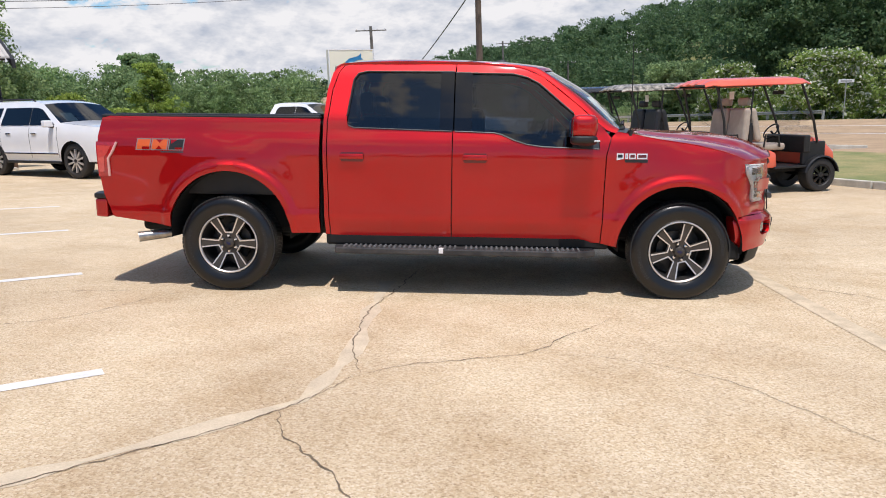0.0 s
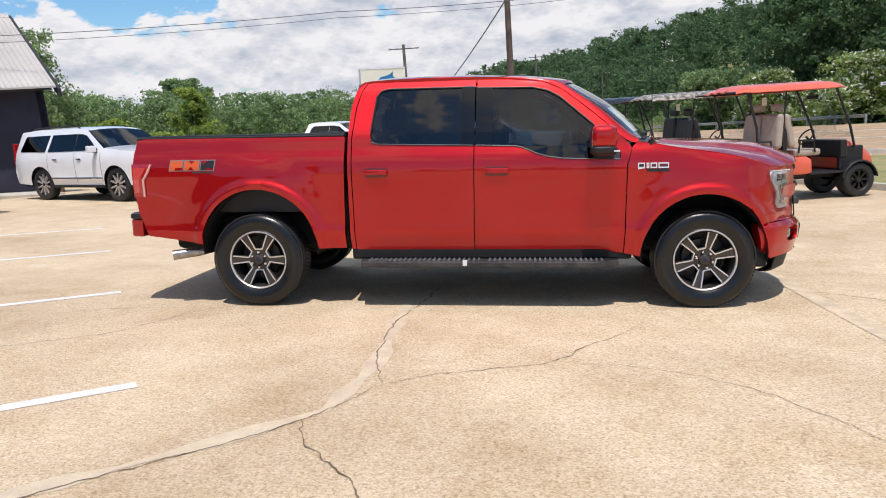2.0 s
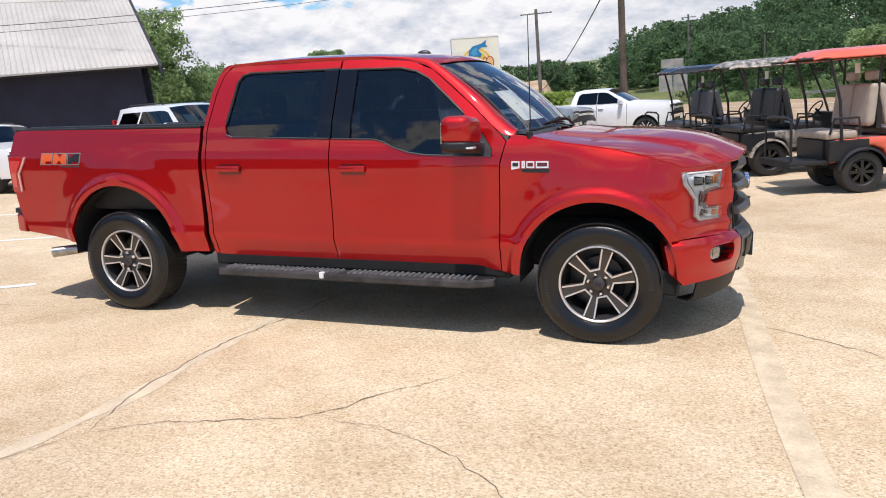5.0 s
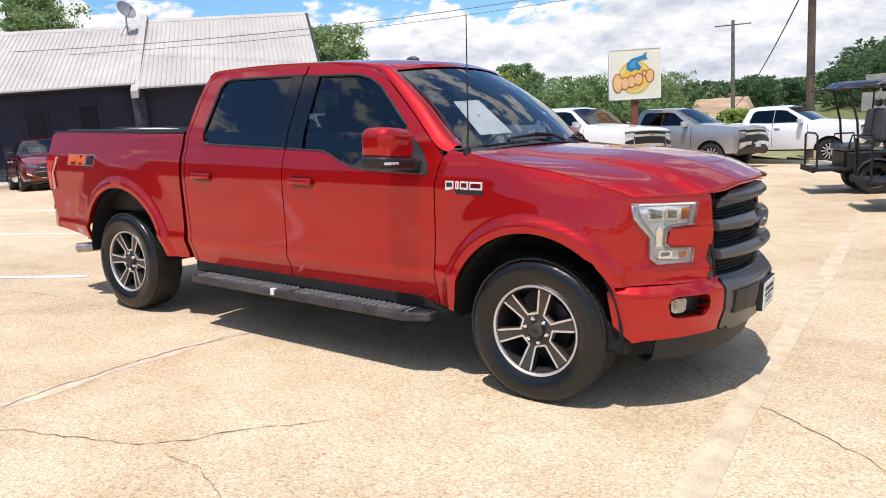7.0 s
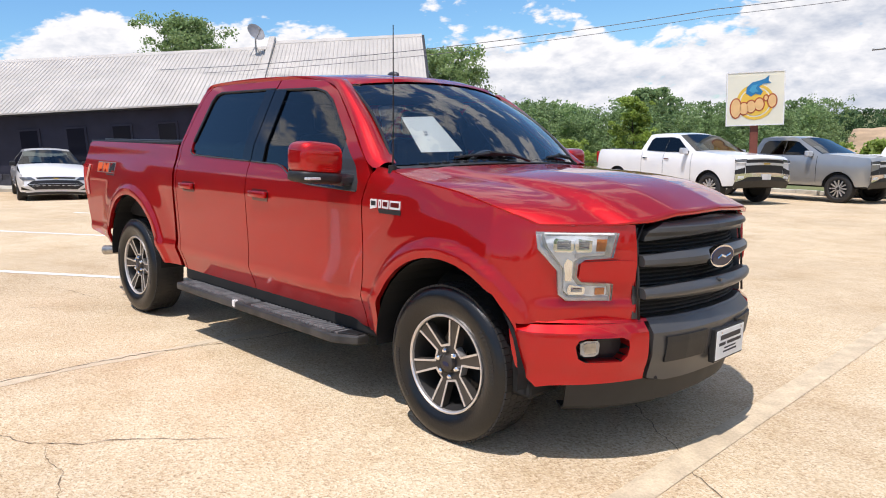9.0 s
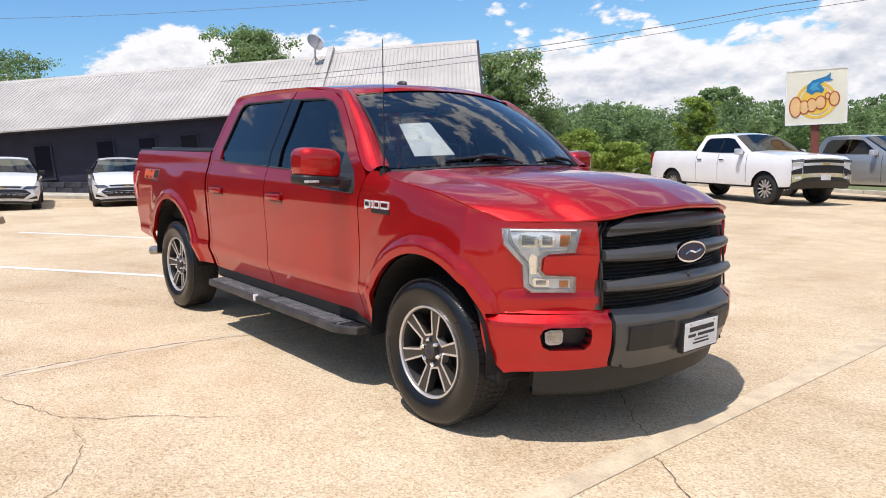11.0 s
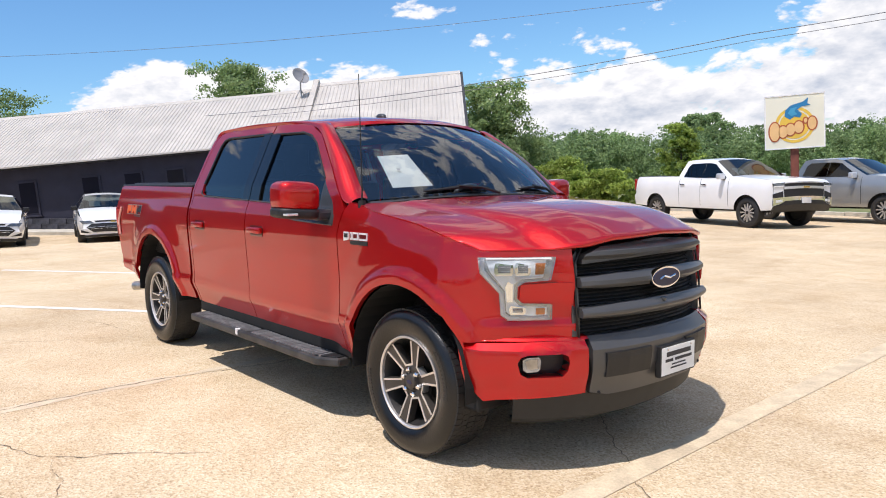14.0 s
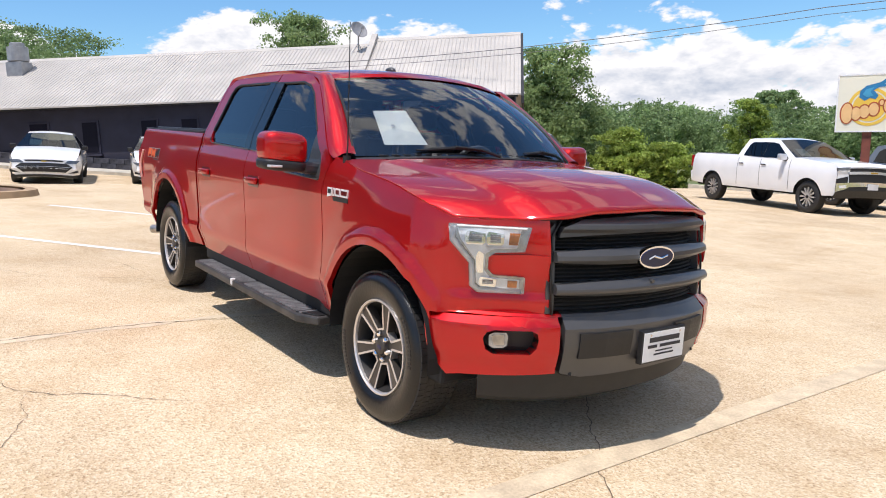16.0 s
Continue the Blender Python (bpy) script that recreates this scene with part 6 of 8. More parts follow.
        for host, line in ((fd, [(0.03, 1.336), (0.34, 1.327), (0.40, 1.314), (0.50, 1.270), (0.60, 1.239), (0.72, 1.222), (1.165, 1.209)]), (rd, [(-0.83, 1.40), (-0.825, 1.375), (-0.78, 1.358), (-0.4, 1.347), (0.005, 1.336)])):
            part("belt_trim", tube_bm([f(s, z, -0.004) for s, z in line], 0.0048, 6), M_GREY_TRIM, host)
        for host, line in ((fd, [(0.03, 1.802), (0.48, 1.795), (0.60, 1.768), (0.70, 1.715), (0.965, 1.483)]), (rd, [(0.02, 1.81), (-0.70, 1.81), (-0.765, 1.793), (-0.80, 1.745), (-0.838, 1.45)])):
            part("window_seal", tube_bm([f(s, z, 0.004) for s, z in line], 0.009, 6), M_BLACK, host)
        # handles: grip over a flat darker red panel that paints the cup's shade
        for host, hx in ((fd, 0.195), (rd, -0.79)):
            part("handle_cup_shade", panel_bm([(hx - 0.085, 1.090), (hx + 0.085, 1.090), (hx + 0.098, 1.112), (hx + 0.098, 1.150), (hx + 0.085, 1.165), (hx - 0.085, 1.165), (hx - 0.098, 1.150), (hx - 0.098, 1.112)], proud(f, 0.0025), 0.05, 0.01), M_RED_SHADE, host)
            bm = box_bm(-0.098, 0.098, -0.014, 0.014, -0.021, 0.021, bev=0.009)
            for v in bm.verts:
                p = f(hx + v.co.x, 1.132 + v.co.z, -0.018 - 0.010 * math.cos(v.co.x * 15) + v.co.y)
                v.co = p
            part("door_handle", bm, M_RED, host, "body-coloured door handle", smooth=True)
        # wheel-arch linings
        for cx, cz, r in ARCHES:
            rows = [[(cx + (r - 0.004) * math.cos(a), sg * y, cz + (r - 0.004) * math.sin(a)) for a in np.linspace(-0.1, math.pi + 0.1, 22)] for y in (-1.0, -0.90, -0.55)]
            bm = grid_bm(rows)
            part("arch_lining", bm, M_DARK, root)
            part("arch_back", prism_bm([(cx - r, 0.42), (cx + r, 0.42)] + [(cx + r * math.cos(a), cz + r * math.sin(a)) for a in np.linspace(0, math.pi, 14)], sg * -0.56, sg * -0.54), M_DARK, root)
        mirror(root, sg)
        headlight(root, sg, f)
        # front bumper ends, with fog recess
        fb = lambda s, z, d: bump_skin(s, z, d, sg)
        hole = [(2.515, 0.600), (2.530, 0.628), (2.560, 0.640), (2.715, 0.643), (2.742, 0.630), (2.748, 0.600), (2.740, 0.560), (2.715, 0.532), (2.560, 0.529), (2.528, 0.548)]
        rim = [(2.60, 0.695), (2.84, 0.700), (2.84, 0.437), (2.42, 0.415), (2.36, 0.405), (2.27, 0.49), (2.235, 0.655), (2.262, 0.685)]
        be = part("bumper_end", panel_bm(rim + [(2.599, 0.695)] + [hole[3]] + hole[2::-1] + hole[:3:-1] + [(hole[3][0] + 0.001, hole[3][1])], fb, 0.03, 0.09), M_RED, root, "red painted bumper end", smooth=True)
        part("fog_recess", panel_bm([(2.50, 0.515), (2.765, 0.515), (2.765, 0.655), (2.50, 0.655)], proud(fb, -0.075), 0.05, 0.0), M_BLACK, be, "deep black fog lamp recess")
        for q0, q1 in zip(hole, hole[1:] + hole[:1]):
            bm = bmesh.new()
            bm.faces.new([bm.verts.new(fb(c[0], c[1], dd)) for c, dd in ((q0, 0.006), (q1, 0.006), (q1, 0.076), (q0, 0.076))])
            part("recess_wall", thicken(bm, 0.003), M_BLACK, be)
        fl = part("fog_lamp", panel_bm([(2.540, 0.612), (2.562, 0.624), (2.612, 0.626), (2.622, 0.612), (2.618, 0.568), (2.604, 0.556), (2.560, 0.552), (2.542, 0.564)], proud(fb, -0.020), 0.03, 0.045), M_LAMPDARK, be, "clear square fog lamp")
        part("fog_bowl", panel_bm([(2.552, 0.606), (2.568, 0.615), (2.604, 0.616), (2.606, 0.572), (2.562, 0.566)], proud(fb, -0.017), 0.03, 0.003), M_STEEL, fl)
        part("fog_slit", panel_bm([(2.560, 0.596), (2.602, 0.598), (2.602, 0.586), (2.560, 0.584)], proud(fb, -0.0155), 0.03, 0.002), M_STEEL, fl)
        # running board with ribs
        bd = part("running_board", prism_xy([(-0.96, -0.90), (-0.93, -1.055), (1.02, -1.065), (1.17, -0.985), (1.17, -0.90)], 0.348, 0.402, sg, 0.012), M_GREYSTEP, root, "grey metal running board with ribbed treads")
        for k in range(46):
            x = -0.86 + k * 0.041 + (0.05 if k > 22 else 0)
            part("tread_rib", rib_bm(x, sg), M_TREAD, bd)
        part("step_end", prism_xy([(1.0, -0.93), (1.0, -1.05), (1.155, -0.978), (1.155, -0.93)], 0.4025, 0.409, sg, 0.003), M_BLACK, bd)
        part("scuff", prism_xy([(-0.085, -1.062), (-0.05, -1.066), (-0.045, -1.035), (-0.08, -1.03)], 0.365, 0.4085, sg, 0.002), M_LAMPWHITE, bd, "pale scuff mark") if sg == 1 else None
        for x in (-0.75, 0.1, 0.95):
            part("step_bracket", box_bm(x - 0.03, x + 0.03, min(sg * -0.75, sg * -0.93), max(sg * -0.75, sg * -0.93), 0.35, 0.398, bev=0.008), M_DARK, root)
        # sills below the doors
        part("sill", box_bm(-1.03, 1.28, min(sg * -0.93, sg * -0.80), max(sg * -0.93, sg * -0.80), 0.40, 0.56, bev=0.02), M_DARK, root)
        # tail lamp
        tl = part("tail_lamp", panel_bm([(-2.725, 1.225), (-2.755, 1.16), (-2.80, 1.09), (-2.80, 0.95), (-2.895, 0.945), (-2.90, 1.228)], proud(f, 0.006), 0.05, 0.05), M_REDLENS, root, "red tail lamp with a pale edge", smooth=True)
        part("lamp_inset", panel_bm([(-2.775, 1.195), (-2.80, 1.15), (-2.835, 1.10), (-2.84, 0.985), (-2.885, 0.982), (-2.888, 1.198)], proud(f, 0.009), 0.05, 0.003), M_LENSPINK, tl, "paler red reflector")
        part("lamp_edge", tube_bm([f(s, z, -0.010) for s, z in ((-2.725, 1.225), (-2.755, 1.16), (-2.80, 1.09), (-2.80, 0.95))], 0.010, 6), M_LENSEDGE, tl)
        # flank marks
        for k, (a, b) in enumerate(((1.300, 1.352), (1.366, 1.386), (1.396, 1.446), (1.456, 1.535))):
            part("badge_bar", panel_bm([(a, 1.135 if k else 1.125), (b, 1.135), (b, 1.178), (a, 1.178)], proud(f, 0.006), 0.1, 0.008), M_BADGEBRIGHT, root)
            part("badge_bar", panel_bm([(a + 0.008, 1.146), (b - 0.008, 1.146), (b - 0.008, 1.169), (a + 0.008, 1.169)], proud(f, 0.008), 0.1, 0.004), M_RED_SHADE if k else M_BLACK, root)
        part("badge_plate", panel_bm([(1.37, 1.108), (1.54, 1.108), (1.54, 1.131), (1.36, 1.131)], proud(f, 0.004), 0.1, 0.004), M_BLACK, root)
        for a, b, mt in ((-2.560, -2.445, M_ORANGEB), (-2.435, -2.300, M_ORANGEB), (-2.290, -2.165, M_BLACK)):
            part("decal_edge", panel_bm([(a - 0.010, 1.163), (b - 0.006, 1.163), (b + 0.010, 1.257), (a + 0.006, 1.257)], proud(f, 0.0012), 0.1, 0.0), M_DECALGREY, root)
            part("decal_bar", panel_bm([(a, 1.170), (b - 0.012, 1.170), (b, 1.250), (a + 0.012, 1.250)], proud(f, 0.002), 0.1, 0.0), mt, root)
        for pts, mt in (([(-2.515, 1.170), (-2.452, 1.170), (-2.449, 1.192), (-2.512, 1.192)], M_RED), ([(-2.402, 1.170), (-2.345, 1.170), (-2.372, 1.200)], M_RED), ([(-2.395, 1.250), (-2.338, 1.250), (-2.366, 1.222)], M_RED), ([(-2.270, 1.214), (-2.215, 1.250), (-2.272, 1.250)], M_RED), ([(-2.240, 1.170), (-2.182, 1.170), (-2.180, 1.186), (-2.238, 1.186)], M_RED)):
            part("decal_bar", panel_bm(pts, proud(f, 0.003), 0.1, 0.0), mt, root)
        part("decal_bar", panel_bm([(-2.36, 1.145), (-2.17, 1.145), (-2.17, 1.156), (-2.36, 1.156)], proud(f, 0.002), 0.1, 0.0), M_GREY_TRIM, root)
    # ---- top skins ----
    hood(root)
    cab_top(root)
    grille(root)
    # front bumper middle
    for sg in (1,):
        full = lambda s, z, d: bump_full(s, z, d)
        bm = part("bumper_middle", panel_bm([(-0.50, 0.700), (0.50, 0.700), (0.50, 0.437), (0.40, 0.415), (-0.40, 0.415), (-0.50, 0.437)], full, 0.05, 0.12), M_GREY_BAR, root, "grey painted middle of the bumper", smooth=True)
        for a, b in ((-0.43, -0.15), (0.16, 0.43)):
            part("bumper_pad", panel_bm([(a, 0.63), (b, 0.63), (b, 0.51), (a, 0.51)], proud(full, 0.012), 0.1, 0.014), M_BLACK, bm, "black bumper pad")
    for a, b, mt, lb in ((-0.50, 0.50, M_GREY_BAR, "grey bumper top shelf"), (-1.1, -0.502, M_RED, "red bumper top edge"), (0.502, 1.1, M_RED, "red bumper top edge")):
        rows = [[bump_full(u, 0.698, d) + Vector((0, 0, z)) for u in np.linspace(a, b, 25)] for d, z in ((0.001, 0.0), (0.012, 0.012), (0.05, 0.016), (0.10, 0.010))]
        part("bumper_top", grid_bm(rows), mt, root, lb, smooth=True)
    pl = part("number_plate", box_bm(2.770, 2.802, -0.100, 0.230, 0.452, 0.616, bev=0.004), M_BLACK, root, "white dealer plate in a black frame")
    part("plate_face", box_bm(2.802, 2.805, -0.090, 0.220, 0.462, 0.606), M_PAPER, pl)
    for y0, y1, z0, z1 in ((0.035, 0.265, 0.556, 0.580), (0.025, 0.095, 0.528, 0.543), (0.115, 0.275, 0.528, 0.543), (0.085, 0.215, 0.508, 0.515), (0.075, 0.225, 0.490, 0.498)):
        part("text_bar", box_bm(2.805, 2.8065, y0 - 0.085, y1 - 0.085, z0, z1), M_INK, pl)
    for y in (-0.045, 0.175):
        part("plate_screw", tube_bm([(2.804, y, 0.594), (2.810, y, 0.594)], 0.006, 8), M_CHROME, pl)
    # lower valance
    rows = [[bump_full(u, z, d) for u in np.linspace(-0.86, 0.86, 39)] for z, d in ((0.44, 0.05), (0.38, 0.06), (0.305, 0.08), (0.278, 0.12), (0.278, 0.20))]
    bm = grid_bm(rows)
    part("valance", thicken(bm, 0.012), M_VALANCE, root, "dark grey plastic valance under the bumper", smooth=True)
    for y in (-0.46, 0.46):
        part("tow_hook", tube_bm([(2.50, y, 0.44), (2.67, y - 0.025, 0.43), (2.69, y, 0.43), (2.67, y + 0.025, 0.43), (2.55, y + 0.025, 0.44)], 0.010, 8), M_BLACK, root, "black tow hook")
    # bed
    part("bed_floor", box_bm(-2.86, -1.08, -0.86, 0.86, 0.80, 0.84), M_BLACK, root, "black bed liner floor")
    for sg in (-1, 1):
        a, b = sorted((sg * 0.84, sg * 0.88))
        part("bed_inner_wall", box_bm(-2.86, -1.08, a, b, 0.82, 1.425), M_BLACK, root)
        a, b = sorted((sg * 0.85, sg * 0.943))
        part("rail_cap", box_bm(-2.87, -1.06, a, b, 1.425, 1.447, bev=0.008), M_BLACK, root, "black bed rail cap")
        part("cover_rail", box_bm(-2.80, -1.08, min(sg * 0.80, sg * 0.85), max(sg * 0.80, sg * 0.85), 1.42, 1.462, bev=0.006), M_GREY_TRIM, root)
    part("bed_head", box_bm(-1.10, -1.07, -0.88, 0.88, 0.55, 1.42), M_BLACK, root)
    for k in range(3):
        part("cover_fold", box_bm(-1.72 + 0.2 * k, -1.54 + 0.2 * k, -0.80, 0.80, 1.425 + 0.012 * k, 1.450 + 0.012 * k, bev=0.008), M_BLACK, root, "folded black bed cover")
    tg = part("tailgate", box_bm(-2.915, -2.86, -0.80, 0.80, 0.80, 1.43, bev=0.012), M_RED, root, "red tailgate")
    part("tailgate_cap", box_bm(-2.93, -2.85, -0.80, 0.80, 1.432, 1.455, bev=0.008), M_BLACK, tg)
    part("tailgate_handle", box_bm(-2.93, -2.915, -0.13, 0.13, 1.25, 1.33, bev=0.01), M_BLACK, tg)
    rb = part("rear_bumper", prism_xy([(-2.86, -0.97), (-2.98, -0.94), (-3.03, -0.80), (-3.04, 0.80), (-2.98, 0.94), (-2.86, 0.97)], 0.60, 0.755, 1, 0.02), M_RED, root, "red rear bumper with a black step pad")
    part("step_pad", prism_xy([(-2.86, -0.972), (-2.985, -0.942), (-3.035, -0.80), (-3.045, 0.80), (-2.985, 0.942), (-2.86, 0.972)], 0.757, 0.80, 1, 0.01), M_BLACK, rb)
    part("exhaust_pipe", tube_bm([(-1.6, -0.55, 0.55), (-2.05, -0.62, 0.50), (-2.32, -0.78, 0.475), (-2.44, -0.86, 0.45)], 0.036, 12), M_DARK, root)
    ex = part("exhaust_tip", lathe_bm([(0.001, 0.06), (0.036, 0.06), (0.040, 0.0), (0.043, -0.20), (0.037, -0.20), (0.034, 0.0)], 20), M_STEEL, root, "polished steel exhaust tip", smooth=True)
    ex.matrix_basis = pose(-2.44, -0.86, 0.455, 5, 0, -62)
    # chassis
    part("chassis", box_bm(-2.75, 2.45, -0.62, 0.62, 0.44, 0.78, bev=0.05), M_DARK, root)
    part("axle", tube_bm([(-1.842, -0.78, 0.40), (-1.842, 0.78, 0.40)], 0.055, 10), M_DARK, root)
    part("differential", tube_bm([(-1.842, -0.14, 0.40), (-1.842, 0.0, 0.40), (-1.842, 0.14, 0.40)], [0.09, 0.15, 0.09], 12), M_DARK, root)
    part("axle", tube_bm([(1.842, -0.78, 0.40), (1.842, 0.78, 0.40)], 0.04, 10), M_DARK, root)
    part("spare_wheel", lathe_z(-2.35, 0, 0.52, 0.38, 0.11), M_DARK, root)
    part("mud_guard", box_bm(2.20, 2.33, -0.93, -0.70, 0.335, 0.50, bev=0.02), M_DARK, root)
    interior(root)
    for x in (1.842, -1.842):
        for sg in (-1, 1):
            hero_wheel(root, x, sg * 0.862, sg)
    # aerial
    an = part("aerial", tube_bm([(1.405, -0.955, 1.33), (1.41, -0.955, 1.42), (1.395, -0.955, 2.06)], [0.006, 0.0045, 0.0025], 6), M_BLACK, root, "thin black whip aerial")
    part("aerial_base", lathe_z(1.405, -0.955, 1.335, 0.022, 0.04), M_BLACK, an)
    bm = bmesh.new()
    bmesh.ops.create_uvsphere(bm, u_segments=16, v_segments=8, radius=1, matrix=pose(0.40, -0.08, 1.938) @ Matrix.Diagonal((0.055, 0.03, 0.026, 1)))
    part("roof_fin", bm, M_GREY_TRIM, root, "small dark roof aerial", smooth=True)
    return root


def lathe_z(x, y, z, r, h):
    return tube_bm([(x, y, z - h / 2), (x, y, z + h / 2)], r, 24)


def rib_bm(x, sg):
    bm = box_bm(x - 0.011, x + 0.011, min(sg * -0.925, sg * -1.04), max(sg * -0.925, sg * -1.04), 0.4025, 0.412)
    for v in bm.verts:
        if v.co.z > 0.408:
            v.co.x = x + (v.co.x - x) * 0.5
    return bm


def prism_xy(poly, z0, z1, sg, bev=0.0):
    bm = bmesh.new()
    a = [bm.verts.new((x, y * sg, z0)) for x, y in poly]
    b = [bm.verts.new((x, y * sg, z1)) for x, y in poly]
    bm.faces.new(a)
    bm.faces.new(b)
    n = len(poly)
    for i in range(n):
        bm.faces.new((a[i], b[i], b[(i + 1) % n], a[(i + 1) % n]))
    bmesh.ops.recalc_face_normals(bm, faces=bm.faces)
    if bev:
        bmesh.ops.bevel(bm, geom=list(bm.edges), offset=bev, segments=2, affect="EDGES", profile=0.5)
    return bm


def bump_skin(s, z, d, sg):
    """The bumper's skin: the plan line moved out, leaning in at its foot."""
    x, y, n = plan_at(s)
    o = 0.055 + 0.035 * smooth01(2.3, 2.8, s) - 0.05 * (1 - smooth01(2.18, 2.36, s)) - 0.03 * smooth01(0.56, 0.44, z) - 0.045 * smooth01(0.640, 0.702, z) ** 1.5
    p = Vector((x, y, z)) + n * (o - d)
    return Vector((p.x, p.y * sg, p.z))


def bump_full(u, z, d):
    """The same skin over the whole width; u is the way from the middle, to the left positive."""
    return bump_skin(S_MID - abs(u), z, d, 1 if u <= 0 else -1)


def mirror(root, sg):
    """Door mirror: red cap over a black body on an arm, with a lamp strip."""
    def shell(z0, z1, grow):
        bm = bmesh.new()
        bmesh.ops.create_cube(bm, size=1)
        bmesh.ops.bevel(bm, geom=list(bm.edges), offset=0.36, segments=6, affect="EDGES", profile=0.6)
        for v in bm.verts:
            x, y, z = v.co
            yy = -1.165 + y * (0.25 + grow)
            t = y + 0.5
            v.co = Vector((1.02 + x * (0.20 + grow) + 0.03 * (0.5 - t) * -1, yy * sg, (z0 + z1) / 2 + z * (z1 - z0) + 0.015 * (0.5 - t)))
        if sg < 0:
            bmesh.ops.reverse_faces(bm, faces=bm.faces)
        return bm
    cap = part("mirror_cap", shell(1.285, 1.468, 0.0), M_RED, root, "red door mirror cap", smooth=True, angle=1.0)
    part("mirror_body", shell(1.245, 1.315, 0.004), M_BLACK, cap, smooth=True, angle=1.0)
    a, b = sorted((sg * -0.93, sg * -1.08))
    part("mirror_arm", box_bm(0.99, 1.12, a, b, 1.235, 1.30, bev=0.02), M_GREY_TRIM, cap)
    a, b = sorted((sg * -1.205, sg * -1.278))
    part("mirror_lamp", box_bm(1.06, 1.128, a, b, 1.270, 1.283, bev=0.003), M_REFLECT, cap, "pale mirror lamp strip")
    a, b = sorted((sg * -1.06, sg * -1.27))
    part("mirror_glass", box_bm(0.921, 0.926, a, b, 1.30, 1.43, bev=0.001), M_CHROME, cap)


def headlight(root, sg, f):
    """Bracket-shaped headlight: pale housing, reflector blocks, amber markers and a clear lens."""
    out = [(2.335, 1.100), (2.70, 1.100), (2.675, 0.990), (2.55, 0.982), (2.52, 0.960), (2.518, 0.905), (2.545, 0.878), (2.685, 0.872), (2.685, 0.797), (2.475, 0.797), (2.44, 0.825), (2.432, 0.93), (2.345, 1.025)]
    h = part("headlight", panel_bm(out, proud(f, 0.004), 0.03, 0.02), M_LAMPDARK, root, "clear bracket-shaped headlight with amber markers")
    inn = [(2.372, 1.083), (2.66, 1.085), (2.645, 1.003), (2.54, 0.998), (2.505, 0.97), (2.503, 0.897), (2.53, 0.865), (2.665, 0.858), (2.665, 0.818), (2.492, 0.818), (2.468, 0.838), (2.461, 0.94), (2.388, 1.035)]
    part("lamp_bowl", panel_bm(inn, proud(f, 0.0065), 0.03, 0.004), M_LAMPBOWL, h)
    guide = [(2.350, 1.088), (2.356, 1.032), (2.446, 0.932), (2.453, 0.828), (2.482, 0.806), (2.672, 0.806)]
    part("light_guide", tube_bm([f(a, b, -0.012) for a, b in guide], 0.0125, 8), M_LAMPWHITE, h, "white light guide along the lamp's edge", smooth=True)
    part("light_guide", tube_bm([f(a, b, -0.012) for a, b in ((2.372, 1.091), (2.683, 1.091))], 0.006, 8), M_LAMPWHITE, h)
    for a, b, z0, z1 in ((2.412, 2.500, 1.014, 1.074), (2.506, 2.582, 1.014, 1.074), (2.482, 2.560, 0.824, 0.868)):
        bx = part("projector_box", panel_bm([(a + 0.008, z0), (b - 0.008, z0), (b, z0 + 0.01), (b, z1 - 0.01), (a + 0.008, z1), (a, z1 - 0.014), (a, z0 + 0.012)], proud(f, 0.019), 0.03, 0.014), M_CHROME, h, "bright projector box")
        part("projector", panel_bm([(a + 0.016, z0 + 0.012), (b - 0.014, z0 + 0.012), (b - 0.014, z1 - 0.012), (a + 0.016, z1 - 0.012)], proud(f, 0.0208), 0.03, 0.003), M_LAMPDARK, bx)
        for k in range(2):
            zz = z0 + (z1 - z0) * (0.38 + 0.26 * k)
            part("projector_rib", tube_bm([f(a + 0.018, zz, -0.0215), f(b - 0.016, zz, -0.0215)], 0.0022, 6), M_CHROME, bx)
    part("reflector_block", panel_bm([(2.470, 0.885), (2.498, 0.885), (2.498, 0.972), (2.475, 0.985), (2.462, 0.960)], proud(f, 0.016), 0.03, 0.010), M_CHROME, h)
    part("lamp_bridge", panel_bm([(2.505, 1.008), (2.545, 1.005), (2.640, 1.010), (2.640, 1.001), (2.542, 0.996), (2.515, 0.985)], proud(f, 0.016), 0.03, 0.010), M_LAMPWHITE, h)
    part("amber_marker", panel_bm([(2.605, 1.017), (2.645, 1.017), (2.655, 1.070), (2.608, 1.070)], proud(f, 0.012), 0.05, 0.008), M_AMBER, h, "amber corner reflector")
    part("amber_marker", panel_bm([(2.612, 0.822), (2.655, 0.822), (2.655, 0.853), (2.612, 0.853)], proud(f, 0.012), 0.05, 0.008), M_AMBER, h, "amber corner reflector")
    part("lens", panel_bm(out, proud(f, 0.026), 0.03, 0.018), M_LENS, h, "clear headlight lens", smooth=True)
    # body-coloured tongue that reaches into the bracket
    part("lamp_tongue", panel_bm([(2.535, 0.970), (2.70, 0.978), (2.78, 0.976), (2.78, 0.884), (2.70, 0.884), (2.545, 0.890), (2.528, 0.905)], proud(f, 0.020), 0.04, 0.022), M_RED, root, "red tongue panel between the lamps", smooth=True)


